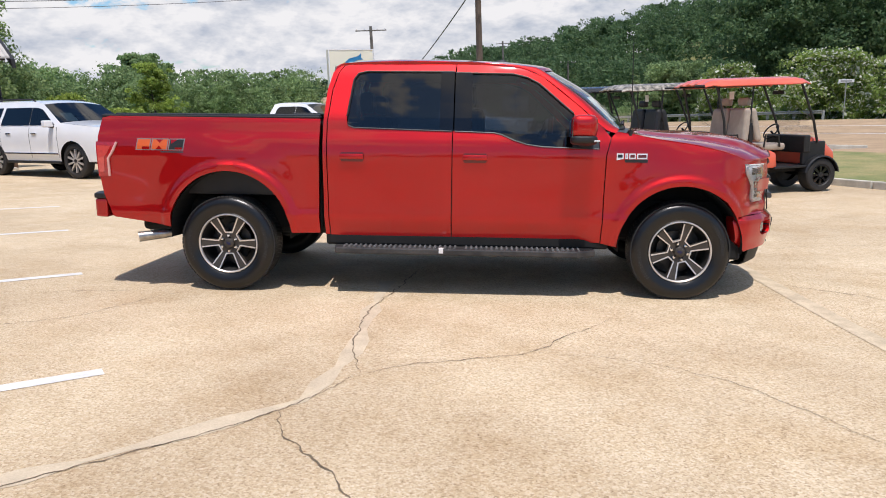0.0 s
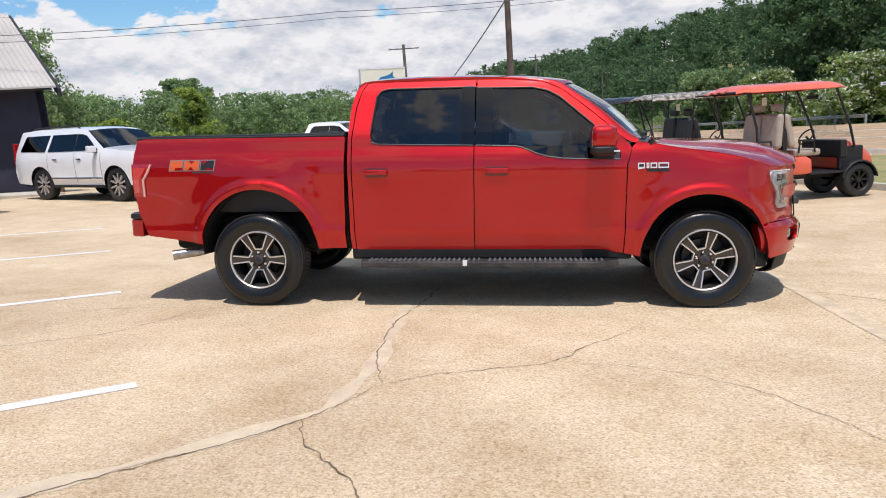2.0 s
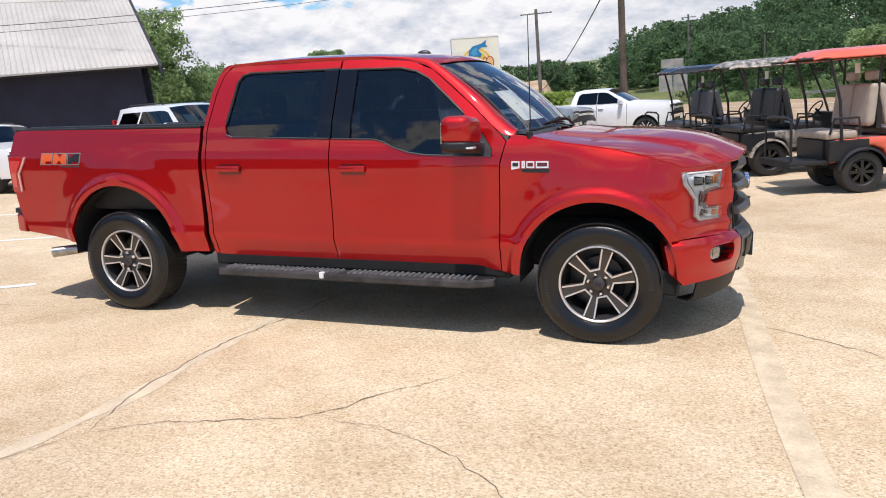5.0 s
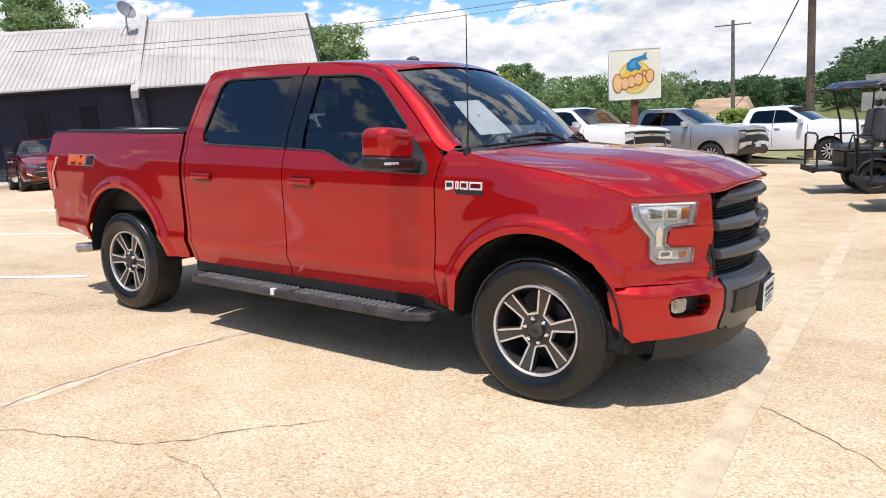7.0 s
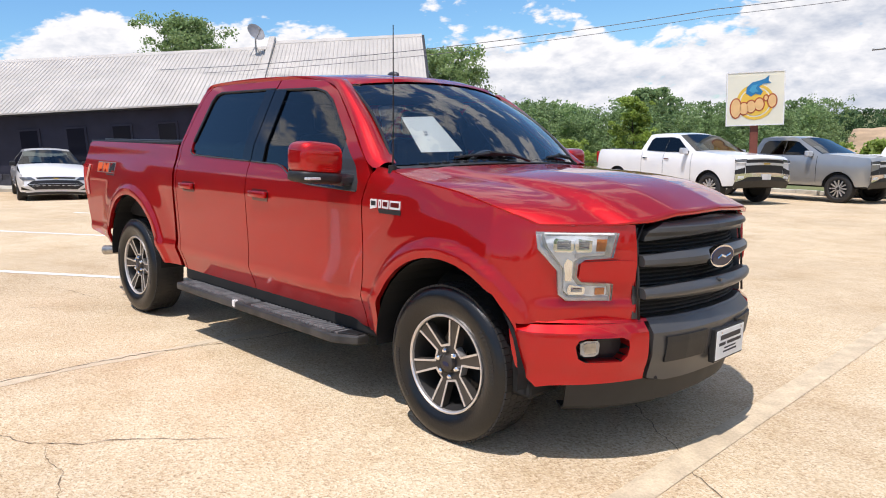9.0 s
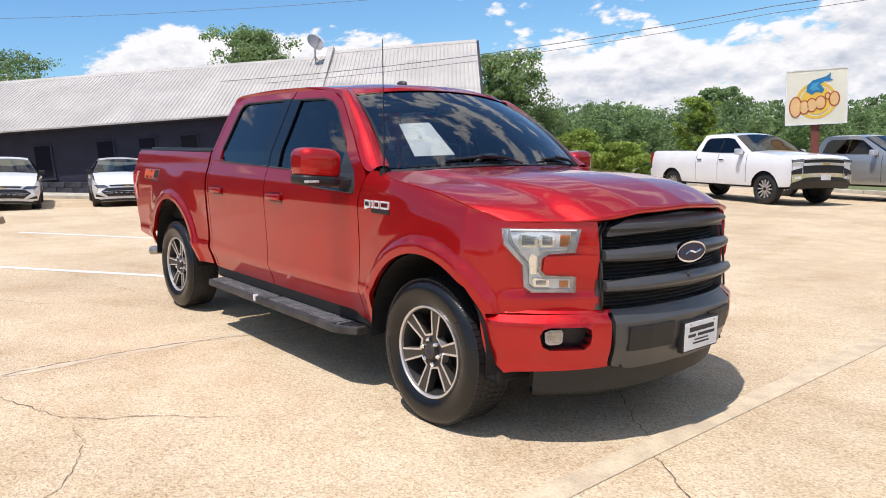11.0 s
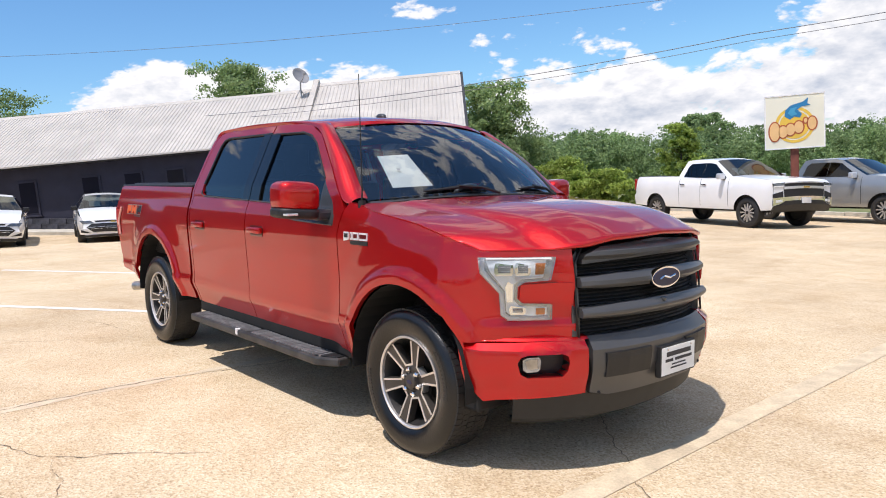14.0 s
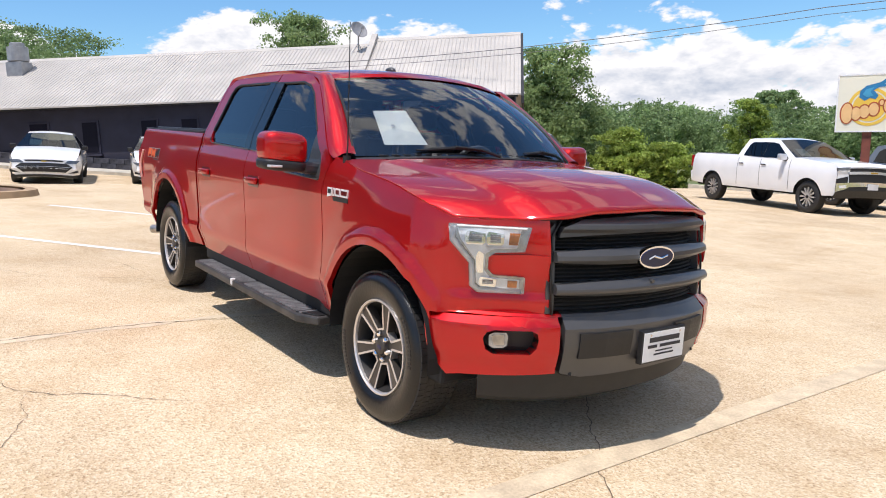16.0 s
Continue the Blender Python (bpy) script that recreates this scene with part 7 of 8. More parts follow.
def coons(rear, front, left, right, nu, nv, lift=None):
    """A four-sided skin between edge lines (functions of 0..1)."""
    rows = []
    for i in range(nu + 1):
        u = i / nu
        row = []
        for j in range(nv + 1):
            v = j / nv
            p = rear(v) * (1 - u) + front(v) * u + left(u) * (1 - v) + right(u) * v - (rear(0) * (1 - u) * (1 - v) + rear(1) * (1 - u) * v + front(0) * u * (1 - v) + front(1) * u * v)
            if lift:
                p = p + Vector((0, 0, lift(u, v, p)))
            row.append(p)
        rows.append(row)
    return rows


def hood(root):
    edge = curve_points([skin(1)(s, z, -0.001) + Vector((0, 0, 0.003)) for s, z in ((1.40, 1.333), (1.60, 1.292), (1.90, 1.249), (2.15, 1.194), (2.335, 1.132))], 60)
    at = lambda L, t: L[int(t * 59)].lerp(L[min(59, int(t * 59) + 1)], t * 59 - int(t * 59))
    left = lambda u: at(edge, u)
    right = lambda u: Vector((at(edge, u).x, -at(edge, u).y, at(edge, u).z))
    rear = lambda v: Vector((edge[0].x + 0.14 * (1 - (2 * v - 1) ** 2), edge[0].y * (1 - 2 * v), edge[0].z + 0.022 * (1 - (2 * v - 1) ** 2)))

    def front(v):
        t = abs(2 * v - 1)
        s = 2.335 + (S_MID - 2.335) * (1 - t)
        x, y, n = plan_at(s)
        z = interp(t, [(0.0, 1.208), (0.35, 1.194), (0.52, 1.162), (0.66, 1.140), (1.0, 1.135)])
        p = Vector((x, y, z)) + n * (flank(s, 1.132) * smooth01(0.4, 0.75, t) + 0.034 * smooth01(0.75, 0.45, t))
        return Vector((p.x, p.y if v <= 0.5 else -p.y, p.z))

    def lift(u, v, p):
        t = abs(2 * v - 1)
        y = abs(p.y)
        b = 0.055 * (u - u ** 4) * (1 - t ** 4)
        half = 0.74 - 0.16 * u
        b += 0.020 * smooth01(half + 0.06, half - 0.05, y) * smooth01(0.0, 0.08, u) * smooth01(1.0, 0.70, u)
        return b
    rows = coons(rear, front, left, right, 56, 110, lift)
    # a rolled-over lip at the front and the flanks
    tip = rows[-1]
    for dx, dz in ((0.005, -0.006), (0.006, -0.015), (0.001, -0.024), (-0.012, -0.028)):
        rows.append([p + Vector((dx, 0, dz)) * (0.45 + 0.55 * smooth01(0.62, 0.45, abs(2 * j / 110 - 1))) for j, p in enumerate(tip)])
    rows = [[r[0] + Vector((0, 0.012, -0.025))] + r + [r[-1] + Vector((0, -0.012, -0.025))] for r in rows]
    part("hood", grid_bm(rows), M_RED, root, "red hood with a raised middle", smooth=True, angle=1.2)
    part("cowl", grid_bm([[(1.36 + 0.13 * (1 - t * t) + dx, 0.87 * t, 1.330 + 0.04 * (1 - t * t) + dz) for t in np.linspace(-1, 1, 21)] for dx, dz in ((0.03, 0.004), (-0.02, 0.014), (-0.10, 0.008), (-0.12, -0.02))]), M_GREY_TRIM, root, "grey plastic cowl grille", smooth=True)
    for k in range(22):
        y = -0.72 + k * 0.066
        t = y / 0.87
        part("cowl_slat", box_bm(1.30 + 0.13 * (1 - t * t), 1.36 + 0.13 * (1 - t * t), y, y + 0.035, 1.345 + 0.04 * (1 - t * t), 1.356 + 0.04 * (1 - t * t), bev=0.003), M_BLACK, root)


def wind_edge(v, top):
    """Upper or lower edge of the windscreen, v from its right to its left side."""
    t = 2 * v - 1
    if top:
        return Vector((0.708 + 0.142 * (1 - t * t), 0.700 * t, 1.813 + 0.050 * (1 - t * t)))
    return Vector((1.300 + 0.205 * (1 - t * t), 0.858 * t, 1.352 + 0.028 * (1 - t * t)))


def cab_top(root):
    f = skin(1)
    rows = []
    for i in range(21):
        v = i / 20
        rows.append([wind_edge(v, False).lerp(wind_edge(v, True), j / 14) + Vector((0.035 * math.sin(math.pi * j / 14), 0, 0.03 * math.sin(math.pi * j / 14))) for j in range(15)])
    ws = part("windscreen", grid_bm(rows), M_WIND, root, "dark blue-tinted windscreen", smooth=True)
    ws.visible_shadow = False
    on = lambda u, v, h=0.0: (wind_edge(v, False).lerp(wind_edge(v, True), u) + Vector((0.035 * math.sin(math.pi * u) + h * 0.55, 0, 0.03 * math.sin(math.pi * u) + h * 0.83)))
    bm = bmesh.new()
    q = [bm.verts.new(on(u, v, -0.008)) for u, v in ((0.12, 0.105), (0.12, 0.255), (0.50, 0.225), (0.50, 0.100))]
    bm.faces.new(q)
    pp = part("window_paper", thicken(bm, 0.003), M_PAPER, ws, "white paper sheet behind the windscreen")
    part("print_mark", box_strip(on, 0.30, 0.325, 0.145, 0.158), M_INKSOFT, pp)
    # wipers
    for v0, v1, vb in ((0.20, 0.48, 0.52), (0.66, 0.88, 0.92)):
        wp = part("wiper_arm", tube_bm([on(-0.02, vb, 0.02), on(0.03, (vb + v0) / 2 + 0.08, 0.03), on(0.055, (v0 + v1) / 2, 0.028)], 0.009, 6), M_BLACK, root, "black wiper")
        part("wiper_blade", tube_bm([on(0.035, v0, 0.014), on(0.055, (v0 + v1) / 2, 0.018), on(0.04, v1, 0.014)], [0.006, 0.012, 0.006], 6), M_BLACK, wp)
    # roof
    rail = lambda x: interp(x, [(-1.0, 1.865), (-0.45, 1.885), (0.03, 1.878), (0.48, 1.862), (0.67, 1.838), (0.71, 1.816)])
    mid = lambda x: interp(x, [(-1.0, 1.925), (-0.7, 1.950), (-0.45, 1.957), (0.03, 1.952), (0.48, 1.930), (0.78, 1.900), (0.855, 1.868)])
    rows = []
    for i in range(25):
        u = i / 24
        row = []
        for j in range(-14, 15):
            t = j / 14
            xa = -0.945 - 0.05 * (1 - t * t)
            xb = 0.708 + 0.142 * (1 - (t * 1.06) ** 2) if abs(t) < 0.94 else 0.708
            x = xa + (xb - xa) * u
            hw = 0.735 - 0.03 * u
            z = rail(x) + (mid(x) - rail(x)) * (1 - abs(t) ** 2.4) - 0.05 * max(0, abs(t) - 0.93) / 0.07 * 0.6
            row.append((x, hw * t, z - 0.03 * smooth01(0.06, 0.0, u) - (0.003 if u > 0.98 else 0)))
        rows.append(row)
    rows.append([wind_edge((j / 14 + 1) / 2, True) + Vector((0.012, 0, 0.002)) for j in range(-14, 15)])
    part("roof", grid_bm(rows), M_RED, root, "red roof", smooth=True)
    for sg in (1, -1):
        g = skin(sg)
        # rail between doors and roof, running down as the front pillar
        line = [(-0.985, 1.72), (-0.95, 1.82), (-0.86, 1.862), (-0.4, 1.868), (0.05, 1.868), (0.32, 1.860), (0.57, 1.832), (0.73, 1.768), (1.01, 1.545), (1.21, 1.365), (1.30, 1.335)]
        outer = curve_points([g(s, z, 0.0) for s, z in line], 60)
        inn = [(-1.0, -0.70, 1.72), (-0.97, -0.70, 1.80), (-0.90, -0.715, 1.858), (-0.4, -0.725, 1.885), (0.05, -0.715, 1.880), (0.35, -0.70, 1.869), (0.60, -0.692, 1.850), (0.70, -0.692, 1.832), (1.0, -0.768, 1.634), (1.20, -0.822, 1.462), (1.315, -0.850, 1.364)]
        inner = curve_points([(x, y * sg, z) for x, y, z in inn], 60)
        rows = []
        for a, b in zip(outer, inner):
            c = (a + b) / 2
            o = Vector((0.012 if c.x > 0.6 else 0, -0.016 * sg, 0.016))
            rows.append([a + (b - a) * t + o * math.sin(math.pi * t) * 1.1 for t in (0, 0.2, 0.4, 0.6, 0.8, 1)])
        bm = grid_bm(rows)
        part("roof_rail", bm, M_RED, root, "red roof rail and front pillar", smooth=True, angle=1.2)
        part("screen_seal", tube_bm([wind_edge(0 if sg == 1 else 1, False).lerp(wind_edge(0 if sg == 1 else 1, True), t) + Vector((0.035 * math.sin(math.pi * t), 0, 0.03 * math.sin(math.pi * t) + 0.003)) for t in np.linspace(0, 1, 12)], 0.009, 6), M_BLACK, root)
    # back of the cab
    part("cab_back", box_bm(-1.04, -1.015, -0.90, 0.90, 0.60, 1.40, bev=0.01), M_RED, root)
    bm = bmesh.new()
    q = [bm.verts.new(p) for p in ((-1.035, -0.86, 1.39), (-1.035, 0.86, 1.39), (-0.975, 0.70, 1.86), (-0.975, -0.70, 1.86))]
    bm.faces.new(q)
    part("back_window", thicken(bm, 0.006), M_TINT, root, "dark tinted back window")


def box_strip(on, u0, u1, v0, v1):
    bm = bmesh.new()
    bm.faces.new([bm.verts.new(on(u, v, -0.003)) for u, v in ((u0, v0), (u0, v1), (u1, v1), (u1, v0))])
    return bm


def grille(root):
    """Dark slatted grille with three grey bars, framed, and an oval badge."""
    def g(u, z, d):
        s = S_MID - abs(u)
        x, y, n = plan_at(s)
        lean = -0.05 * smooth01(0.72, 1.2, z) - 0.02 * smooth01(1.1, 1.2, z)
        p = Vector((x, y, z)) + n * (lean + 0.045 - d)
        return Vector((p.x, p.y if u <= 0 else -p.y, p.z))
    back = part("grille", panel_bm([(-0.545, 0.71), (0.545, 0.71), (0.555, 1.06), (0.50, 1.15), (0.3, 1.185), (0, 1.198), (-0.3, 1.185), (-0.50, 1.15), (-0.555, 1.06)], lambda u, z, d: g(u, z, d + 0.055), 0.07, 0.0), M_DARK, root, "charcoal grille with three wide bars")
    z = 0.728
    while z < 1.17:
        w = 0.53 if z < 1.08 else 0.53 - (z - 1.08) * 1.1
        part("slat", tube_bm([g(u, z, 0.04) for u in np.linspace(-w, w, 15)], 0.0045, 5), M_BLACK, back)
        z += 0.0185
    for z0, z1, name in ((1.080, 1.152, "upper"), (0.938, 1.008, "middle"), (0.795, 0.862, "lower")):
        top = z1 if name != "upper" else None
        w = 0.548
        poly = [(-w, z0 + 0.01), (-w * 0.55, z0), (0, z0 - 0.004), (w * 0.55, z0), (w, z0 + 0.01), (w, z1 - 0.012), (w * 0.6, z1), (0, z1 + 0.004), (-w * 0.6, z1), (-w, z1 - 0.012)]
        if name == "upper":
            poly = [(-0.53, z0 - 0.02), (-0.35, z0 - 0.008), (0, z0), (0.35, z0 - 0.008), (0.53, z0 - 0.02), (0.52, z1 - 0.045), (0.42, z1 - 0.010), (0, z1 + 0.012), (-0.42, z1 - 0.010), (-0.52, z1 - 0.045)]
        fn = lambda u, z, d, a=z0, b=z1: g(u, z, d - 0.018 - 0.024 * max(0, min(1, (z - a) / (b - a) / 0.28, (b - z) / (b - a) / 0.40)))
        part("grille_bar", panel_bm(poly, fn, 0.010, 0.05), M_GREY_BAR, back, "grey painted grille bar", smooth=True, angle=0.35)
    part("grille_frame", tube_bm([g(u, z, -0.006) for u, z in ((-0.555, 0.71), (-0.565, 0.90), (-0.562, 1.06), (-0.505, 1.155), (-0.3, 1.192), (0, 1.205), (0.3, 1.192), (0.505, 1.155), (0.562, 1.06), (0.565, 0.90), (0.555, 0.71))], 0.006, 8), M_BLACK, back, "black grille surround", smooth=True)
    for sg in (-1, 1):
        part("grille_side", panel_bm([(sg * 0.542, 0.712), (sg * 0.580, 0.712), (sg * 0.580, 1.08), (sg * 0.542, 1.12)], lambda u, z, d: g(u, z, d + 0.008), 0.06, 0.09), M_GREY_BAR, back, smooth=True)
    em = part("oval_badge", disc_bm(0, 0.130, -0.006, 0.02, 0, 0, 1.0, 0.42, 40), M_CHROME, back, "chrome-rimmed blue oval badge")
    em.matrix_basis = Matrix.Translation((2.750, 0.01, 0.962)) @ pose(0, 0, 0, 0, 0, 90)
    face = part("badge_face", disc_bm(0, 0.118, -0.010, 0.004, 0, 0, 1.0, 0.385, 40), M_BLUE, em)
    part("badge_stroke", tube_bm([(-0.07, -0.012, -0.006), (-0.03, -0.012, 0.008), (0.02, -0.012, -0.004), (0.07, -0.012, 0.008)], 0.0055, 6), M_CHROME, em)
    part("camera_button", tube_bm([g(-0.02, 0.850, -0.02), g(-0.02, 0.850, -0.046)], 0.009, 10), M_GREY_BAR, back)


def interior(root):
    part("dashboard", box_bm(1.02, 1.36, -0.72, 0.72, 1.0, 1.34, bev=0.06), M_DASH, root, "dark dashboard")
    part("door_card", box_bm(-0.95, 1.2, -0.915, -0.89, 0.6, 1.30), M_DARK, root)
    part("door_card", box_bm(-0.95, 1.2, 0.89, 0.915, 0.6, 1.30), M_DARK, root)
    part("cab_floor", box_bm(-1.0, 1.35, -0.9, 0.9, 0.5, 0.62), M_DARK, root)
    part("headliner", box_bm(-0.92, 0.55, -0.62, 0.62, 1.80, 1.825), M_DARK, root)
    for y in (-0.40, 0.40):
        for x, h in ((0.18, 1.52), (-0.70, 1.46)):
            st = part("seat", box_bm(x - 0.10, x + 0.08, y - 0.26, y + 0.26, 0.9, h, bev=0.05), M_SEAT, root, "dark leather seat")
            part("seat_base", box_bm(x - 0.05, x + 0.48, y - 0.26, y + 0.26, 0.72, 0.95, bev=0.05), M_SEAT, st)
            part("head_rest", box_bm(x - 0.11, x + 0.0, y - 0.13, y + 0.13, h + 0.02, h + 0.20, bev=0.04), M_SEAT, st)
    sw = part("steering_wheel", tube_bm([(0.80 + 0.055 * math.sin(a), 0.40 + 0.19 * math.cos(a), 1.25 + 0.18 * math.sin(a)) for a in np.linspace(0, 2 * math.pi, 25)[:-1]], 0.016, 8, closed=True), M_DASH, root, "dark steering wheel")
    part("wheel_hub", box_bm(0.80, 0.86, 0.32, 0.48, 1.19, 1.31, bev=0.02), M_DASH, sw)
    part("inner_mirror", box_bm(0.86, 0.89, -0.12, 0.12, 1.70, 1.77, bev=0.01), M_BLACK, root)


M_LENSEDGE = mat("pale_lens_edge", (0.72, 0.38, 0.34), 0.2, coat=1.0)
M_LENSPINK = mat("pale_red_lens", (0.62, 0.07, 0.06), 0.15, coat=1.0, var=0.1, vscale=40)
M_DECALGREY = mat("decal_silver_edge", (0.22, 0.19, 0.19), 0.4)
M_BARREL = mat("silver_rim_barrel", (0.07, 0.067, 0.065), 0.4, metal=0.6, var=0.15, vscale=12)
# body red darkened: painted shade of the handle cups, inlay of the flank badge
M_RED_SHADE = mat("red_paint_shaded", (0.14, 0.004, 0.005), 0.32, metal=0.45, coat=1.0, var=0.05, vscale=3)
M_GREYSTEP = mat("step_grey_metal", (0.02, 0.02, 0.021), 0.5, metal=0.1, var=0.35, vscale=9, fine=0.3, fscale=60, col2=(0.055, 0.052, 0.05))
M_TREAD = mat("step_tread", (0.21, 0.21, 0.212), 0.55, metal=0.2, var=0.3, vscale=14)
M_VALANCE = mat("valance_plastic", (0.018, 0.018, 0.018), 0.6, var=0.2, vscale=8)
M_INKSOFT = mat("faded_print", (0.35, 0.36, 0.38), 0.7)
hero()

# ---- golf carts ----
M_ORANGE = mat("orange_cart_paint", (0.78, 0.125, 0.065), 0.3, coat=0.8, var=0.05, vscale=3)
M_CAMO = mat("camouflage_print", (0.40, 0.36, 0.30), 0.45, coat=0.3, vscale=11, col2=(0.045, 0.04, 0.03), fine=0.8, fscale=22)
M_CARTBLACK = mat("black_cart_paint", (0.012, 0.012, 0.014), 0.25, coat=0.8, var=0.1, vscale=4)
M_SEATTAN = mat("beige_vinyl", (0.42, 0.35, 0.28), 0.5, var=0.12, vscale=6, bump=0.1, bscale=200)
M_SEATGREY = mat("grey_vinyl", (0.06, 0.06, 0.066), 0.5, var=0.12, vscale=6)
M_SEATBLK = mat("black_vinyl", (0.02, 0.02, 0.022), 0.45, var=0.15, vscale=6)


def pod(x, y, z0, z1, lean, w=0.23):
    """A padded seat back."""
    bm = box_bm(-0.065, 0.065, -w, w, 0, z1 - z0, bev=0.055, seg=3)
    for v in bm.verts:
        v.co.x += lean * v.co.z
        v.co.y *= 1 - 0.12 * (v.co.z / (z1 - z0)) ** 3
        v.co += Vector((x, y, z0))
    return bm


def screen_bm():
    bm = bmesh.new()
    bm.faces.new([bm.verts.new(p) for p in ((1.56, -0.49, 1.03), (1.56, 0.49, 1.03), (1.42, 0.50, 1.42), (1.42, -0.50, 1.42))])
    return bm


def golf_cart(x, y, yaw, paint, roof_mat, seat_mat, label):
    """Lifted four-seat cart: x forward from the rear axle."""
    root = thing("golf_cart", on_lot(x, y, yaw), label, "golf cart", "carts along the kerb")
    wb, tr, r = 1.67, 0.44, 0.29
    for wx in (0, wb):
        for sg in (-1, 1):
            wheel_parts(root, wx, sg * tr, r + 0.02, r + 0.02, 0.18, 0.26, sg, M_GLOSSBLACK, 8, M_BLACK)
    part("axle", tube_bm([(0, -0.4, r), (0, 0.4, r)], 0.03, 8), M_DARK, root)
    part("axle", tube_bm([(wb, -0.4, r), (wb, 0.4, r)], 0.03, 8), M_DARK, root)
    part("frame", box_bm(-0.55, 2.05, -0.32, 0.32, 0.38, 0.46, bev=0.01), M_DARK, root)
    part("floor", box_bm(0.70, 1.55, -0.56, 0.56, 0.46, 0.50, bev=0.01), M_BLACK, root)
    # nose
    bm = prism_bm([(1.38, 0.50), (1.40, 0.98), (1.50, 1.02), (1.85, 0.90), (2.08, 0.72), (2.12, 0.58), (2.02, 0.50)], -0.46, 0.46)
    bmesh.ops.bevel(bm, geom=list(bm.edges), offset=0.05, segments=3, affect="EDGES", profile=0.5)
    for v in bm.verts:
        v.co.y *= 1 - 0.22 * smooth01(1.5, 2.12, v.co.x)
    nose = part("nose", bm, paint, root, smooth=True, angle=0.8)
    part("nose_bumper", box_bm(2.02, 2.16, -0.34, 0.34, 0.42, 0.54, bev=0.03), M_BLACK, nose)
    for sg in (-1, 1):
        part("headlamp", box_bm(1.98, 2.09, min(sg * 0.22, sg * 0.34), max(sg * 0.22, sg * 0.34), 0.66, 0.74, bev=0.02), M_REFLECT, nose)
        rows = [[(wb + rr * math.cos(a), sg * yy, 0.30 + rr * math.sin(a)) for a in np.linspace(0.15, 2.95, 14)] for rr, yy in ((0.36, 0.30), (0.37, 0.50), (0.365, 0.585), (0.34, 0.60))]
        part("wheel_flare", thicken(grid_bm(rows), 0.012), M_BLACK, root, smooth=True)
    part("dash", box_bm(1.30, 1.44, -0.54, 0.54, 0.72, 1.04, bev=0.03), M_BLACK, root)
    for sg in (-1, 1):
        a, b = sorted((sg * 0.40, sg * 0.485))
        part("cowl_side", box_bm(1.32, 1.80, a, b, 0.50, 0.92, bev=0.03), M_BLACK, root, "black inner side of the cowl")
    sw = part("steering_wheel", tube_bm([(1.20 + 0.10 * math.sin(a), 0.26 + 0.165 * math.cos(a), 1.10 + 0.13 * math.sin(a)) for a in np.linspace(0, 2 * math.pi, 21)[:-1]], 0.014, 7, closed=True), M_BLACK, root)
    part("column", tube_bm([(1.20, 0.26, 1.10), (1.42, 0.26, 0.86)], 0.02, 8), M_BLACK, sw)
    # rear body
    bm = prism_bm([(-0.46, 0.46), (-0.46, 0.74), (-0.38, 0.80), (0.62, 0.80), (0.74, 0.74), (0.76, 0.48), (0.36, 0.48), (0.30, 0.62), (0.16, 0.68), (-0.16, 0.68), (-0.30, 0.62), (-0.36, 0.46)], -0.54, 0.54)
    bmesh.ops.bevel(bm, geom=list(bm.edges), offset=0.03, segments=2, affect="EDGES", profile=0.5)
    part("rear_body", bm, paint, root, smooth=True, angle=0.8)
    part("engine_cover", box_bm(-0.50, 0.72, -0.40, 0.40, 0.42, 0.78), M_BLACK, root)
    part("rear_step", box_bm(-1.02, -0.42, -0.48, 0.48, 0.44, 0.50, bev=0.015), M_BLACK, root)
    part("step_edge", box_bm(-1.06, -1.0, -0.50, 0.50, 0.42, 0.53, bev=0.015), M_DARK, root)
    # seats: front pair faces ahead, rear pair faces back
    part("front_cushion", box_bm(0.42, 0.92, -0.54, 0.54, 0.80, 0.92, bev=0.045, seg=3), seat_mat, root)
    part("rear_cushion", box_bm(-0.52, -0.06, -0.54, 0.54, 0.80, 0.92, bev=0.045, seg=3), seat_mat, root)
    for sg in (-1, 1):
        part("front_back", pod(0.38, sg * 0.275, 0.96, 1.56, -0.20, 0.27), seat_mat, root)
        part("rear_back", pod(0.10, sg * 0.275, 0.96, 1.56, 0.12, 0.27), seat_mat, root)
        part("headrest", box_bm(0.19, 0.29, sg * 0.275 - 0.15, sg * 0.275 + 0.15, 1.60, 1.74, bev=0.04), seat_mat, root)
        part("arm_rest", tube_bm([(-0.05, sg * 0.56, 0.86), (-0.08, sg * 0.57, 1.10), (-0.42, sg * 0.57, 1.10), (-0.48, sg * 0.56, 0.88)], 0.018, 7), M_BLACK, root)
        part("arm_rest", tube_bm([(0.46, sg * 0.56, 0.86), (0.48, sg * 0.57, 1.08), (0.74, sg * 0.57, 1.06), (0.78, sg * 0.56, 0.86)], 0.018, 7), M_BLACK, root)
    part("folded_screen", thicken(screen_bm(), 0.008), M_LENS, root, "clear folded windscreen half")
    part("back_frame", box_bm(0.20, 0.27, -0.5, 0.5, 0.92, 1.30), M_BLACK, root)
    part("grab_bar", tube_bm([(-0.98, -0.46, 0.50), (-0.98, -0.46, 1.12), (-0.98, -0.30, 1.16), (-0.98, 0.30, 1.16), (-0.98, 0.46, 1.12), (-0.98, 0.46, 0.50)], 0.02, 7), M_BLACK, root)
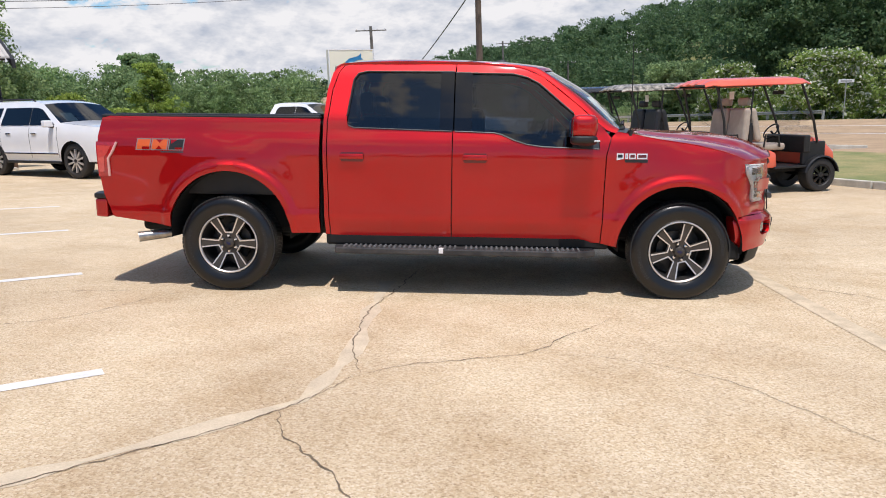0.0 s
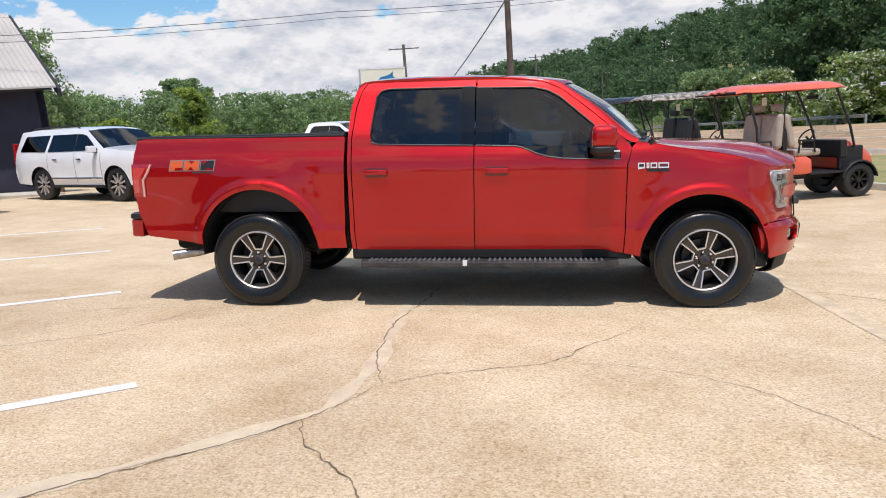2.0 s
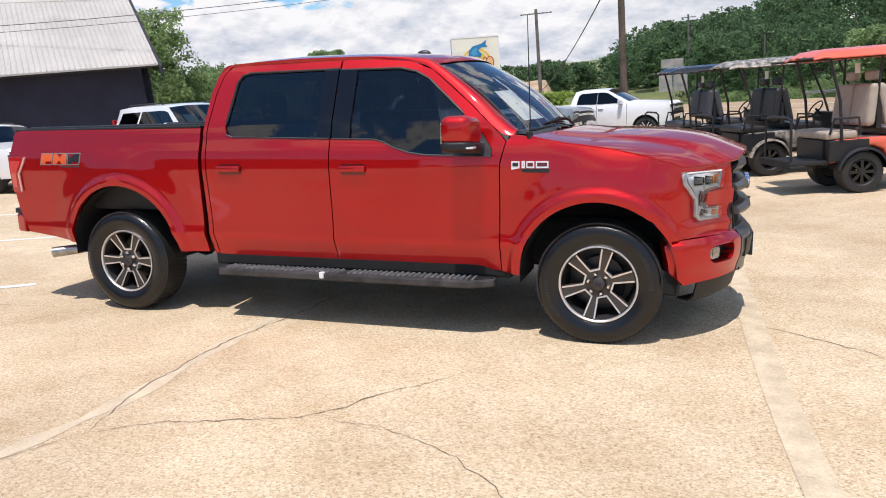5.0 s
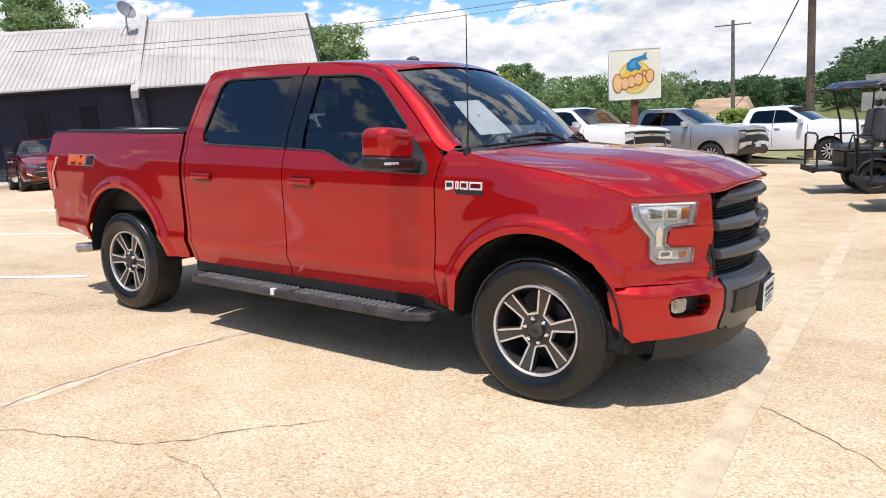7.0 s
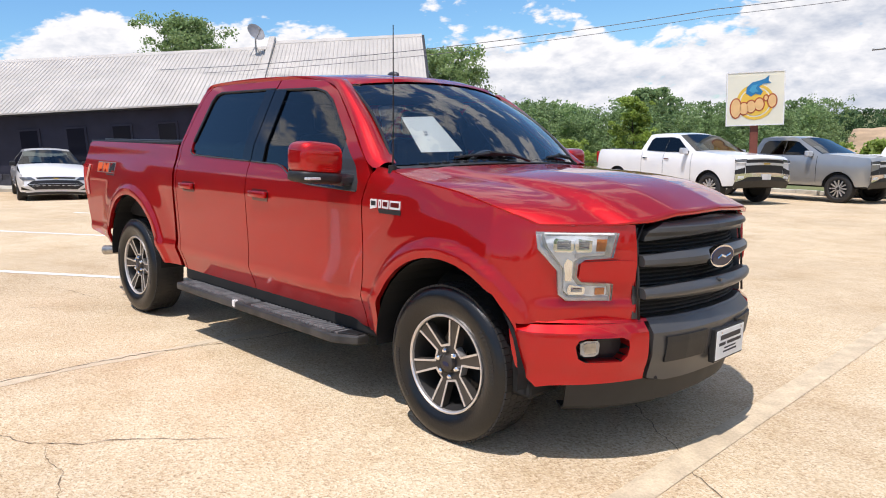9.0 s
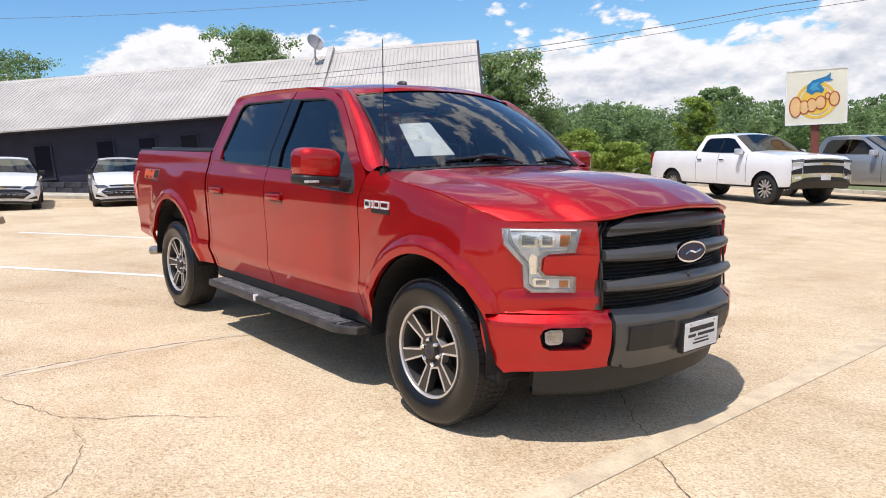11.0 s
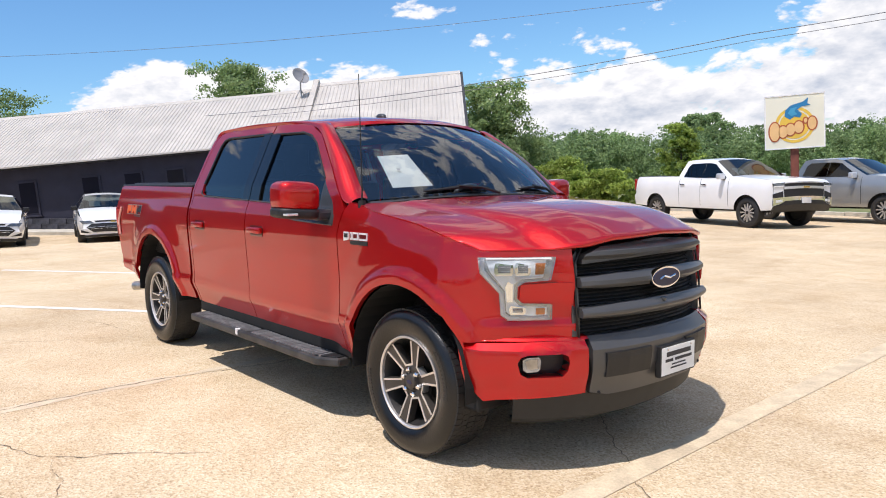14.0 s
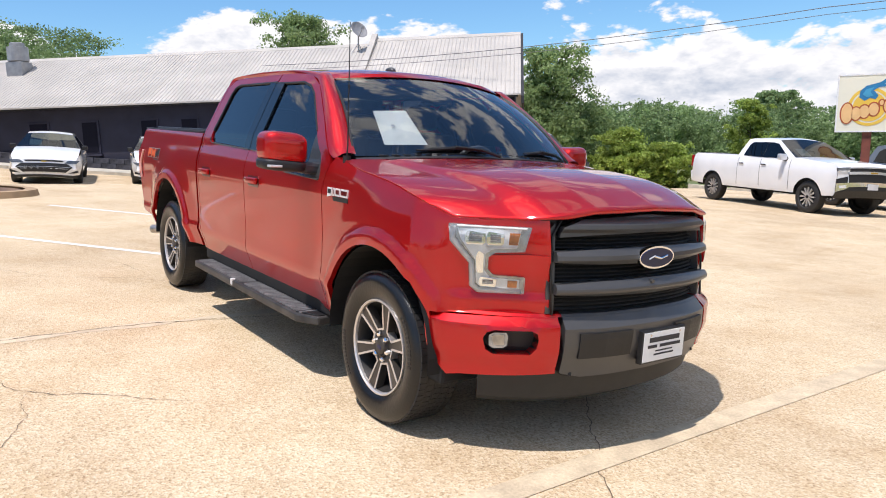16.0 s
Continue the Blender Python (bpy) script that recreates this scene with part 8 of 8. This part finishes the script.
    # canopy on posts
    for sg in (-1, 1):
        part("front_post", tube_bm([(1.60, sg * 0.50, 0.90), (1.48, sg * 0.52, 1.30), (1.18, sg * 0.53, 1.98)], 0.022, 8), M_BLACK, root)
        part("rear_post", tube_bm([(-0.30, sg * 0.55, 0.78), (-0.34, sg * 0.55, 1.35), (-0.50, sg * 0.53, 1.98)], 0.022, 8), M_BLACK, root)
        part("roof_rail", tube_bm([(-0.9, sg * 0.5, 1.965), (1.3, sg * 0.5, 1.965)], 0.018, 7), M_BLACK, root)
    rows = []
    for u in np.linspace(0, 1, 17):
        xx = -0.72 + 2.08 * u
        e = min(u, 1 - u) / 0.12
        dz = -0.085 * max(0, 1 - e) ** 2
        rows.append([(xx, yy, 2.00 + 0.085 * (1 - (yy / 0.62) ** 4) + dz - 0.035 * max(0, abs(yy) - 0.55) / 0.07 + 0.012 * math.cos(yy * 26)) for yy in np.linspace(-0.62 * (1 - 0.12 * max(0, 1 - e)), 0.62 * (1 - 0.12 * max(0, 1 - e)), 25)])
    part("canopy", thicken(grid_bm(rows), 0.02), roof_mat, root, "moulded cart roof", smooth=True)
    for sg in (-1, 1):
        rows = [[(rr * math.cos(a), sg * yy, 0.31 + rr * math.sin(a)) for a in np.linspace(0.1, 3.0, 14)] for rr, yy in ((0.36, 0.30), (0.37, 0.50), (0.365, 0.60), (0.33, 0.615))]
        part("wheel_flare", thicken(grid_bm(rows), 0.012), paint if paint is M_CAMO else M_BLACK, root, smooth=True)
        part("roof_strut", tube_bm([(0.20, sg * 0.50, 1.30), (0.24, sg * 0.52, 1.97)], 0.016, 6), M_BLACK, root)
    part("battery_box", box_bm(-0.47, 0.10, -0.545, 0.545, 0.47, 0.79, bev=0.02), M_BLACK, root)
    part("price_tag", box_bm(0.16, 0.165, -0.07, 0.07, 1.72, 1.86), M_PAPER, root)
    part("roof_mirror", box_bm(1.10, 1.14, -0.15, 0.15, 1.78, 1.85, bev=0.015), M_BLACK, root)
    return root


golf_cart(4.62, 6.90, 16, M_ORANGE, M_ORANGE, M_SEATTAN, "orange golf cart with an orange roof and beige seats")
golf_cart(3.60, 9.30, 18, M_CAMO, M_CAMO, M_SEATBLK, "camouflage golf cart with black seats and a patterned roof")
golf_cart(2.53, 11.75, 20, M_CARTBLACK, M_CARTBLACK, M_SEATGREY, "black golf cart with grey and black seats")
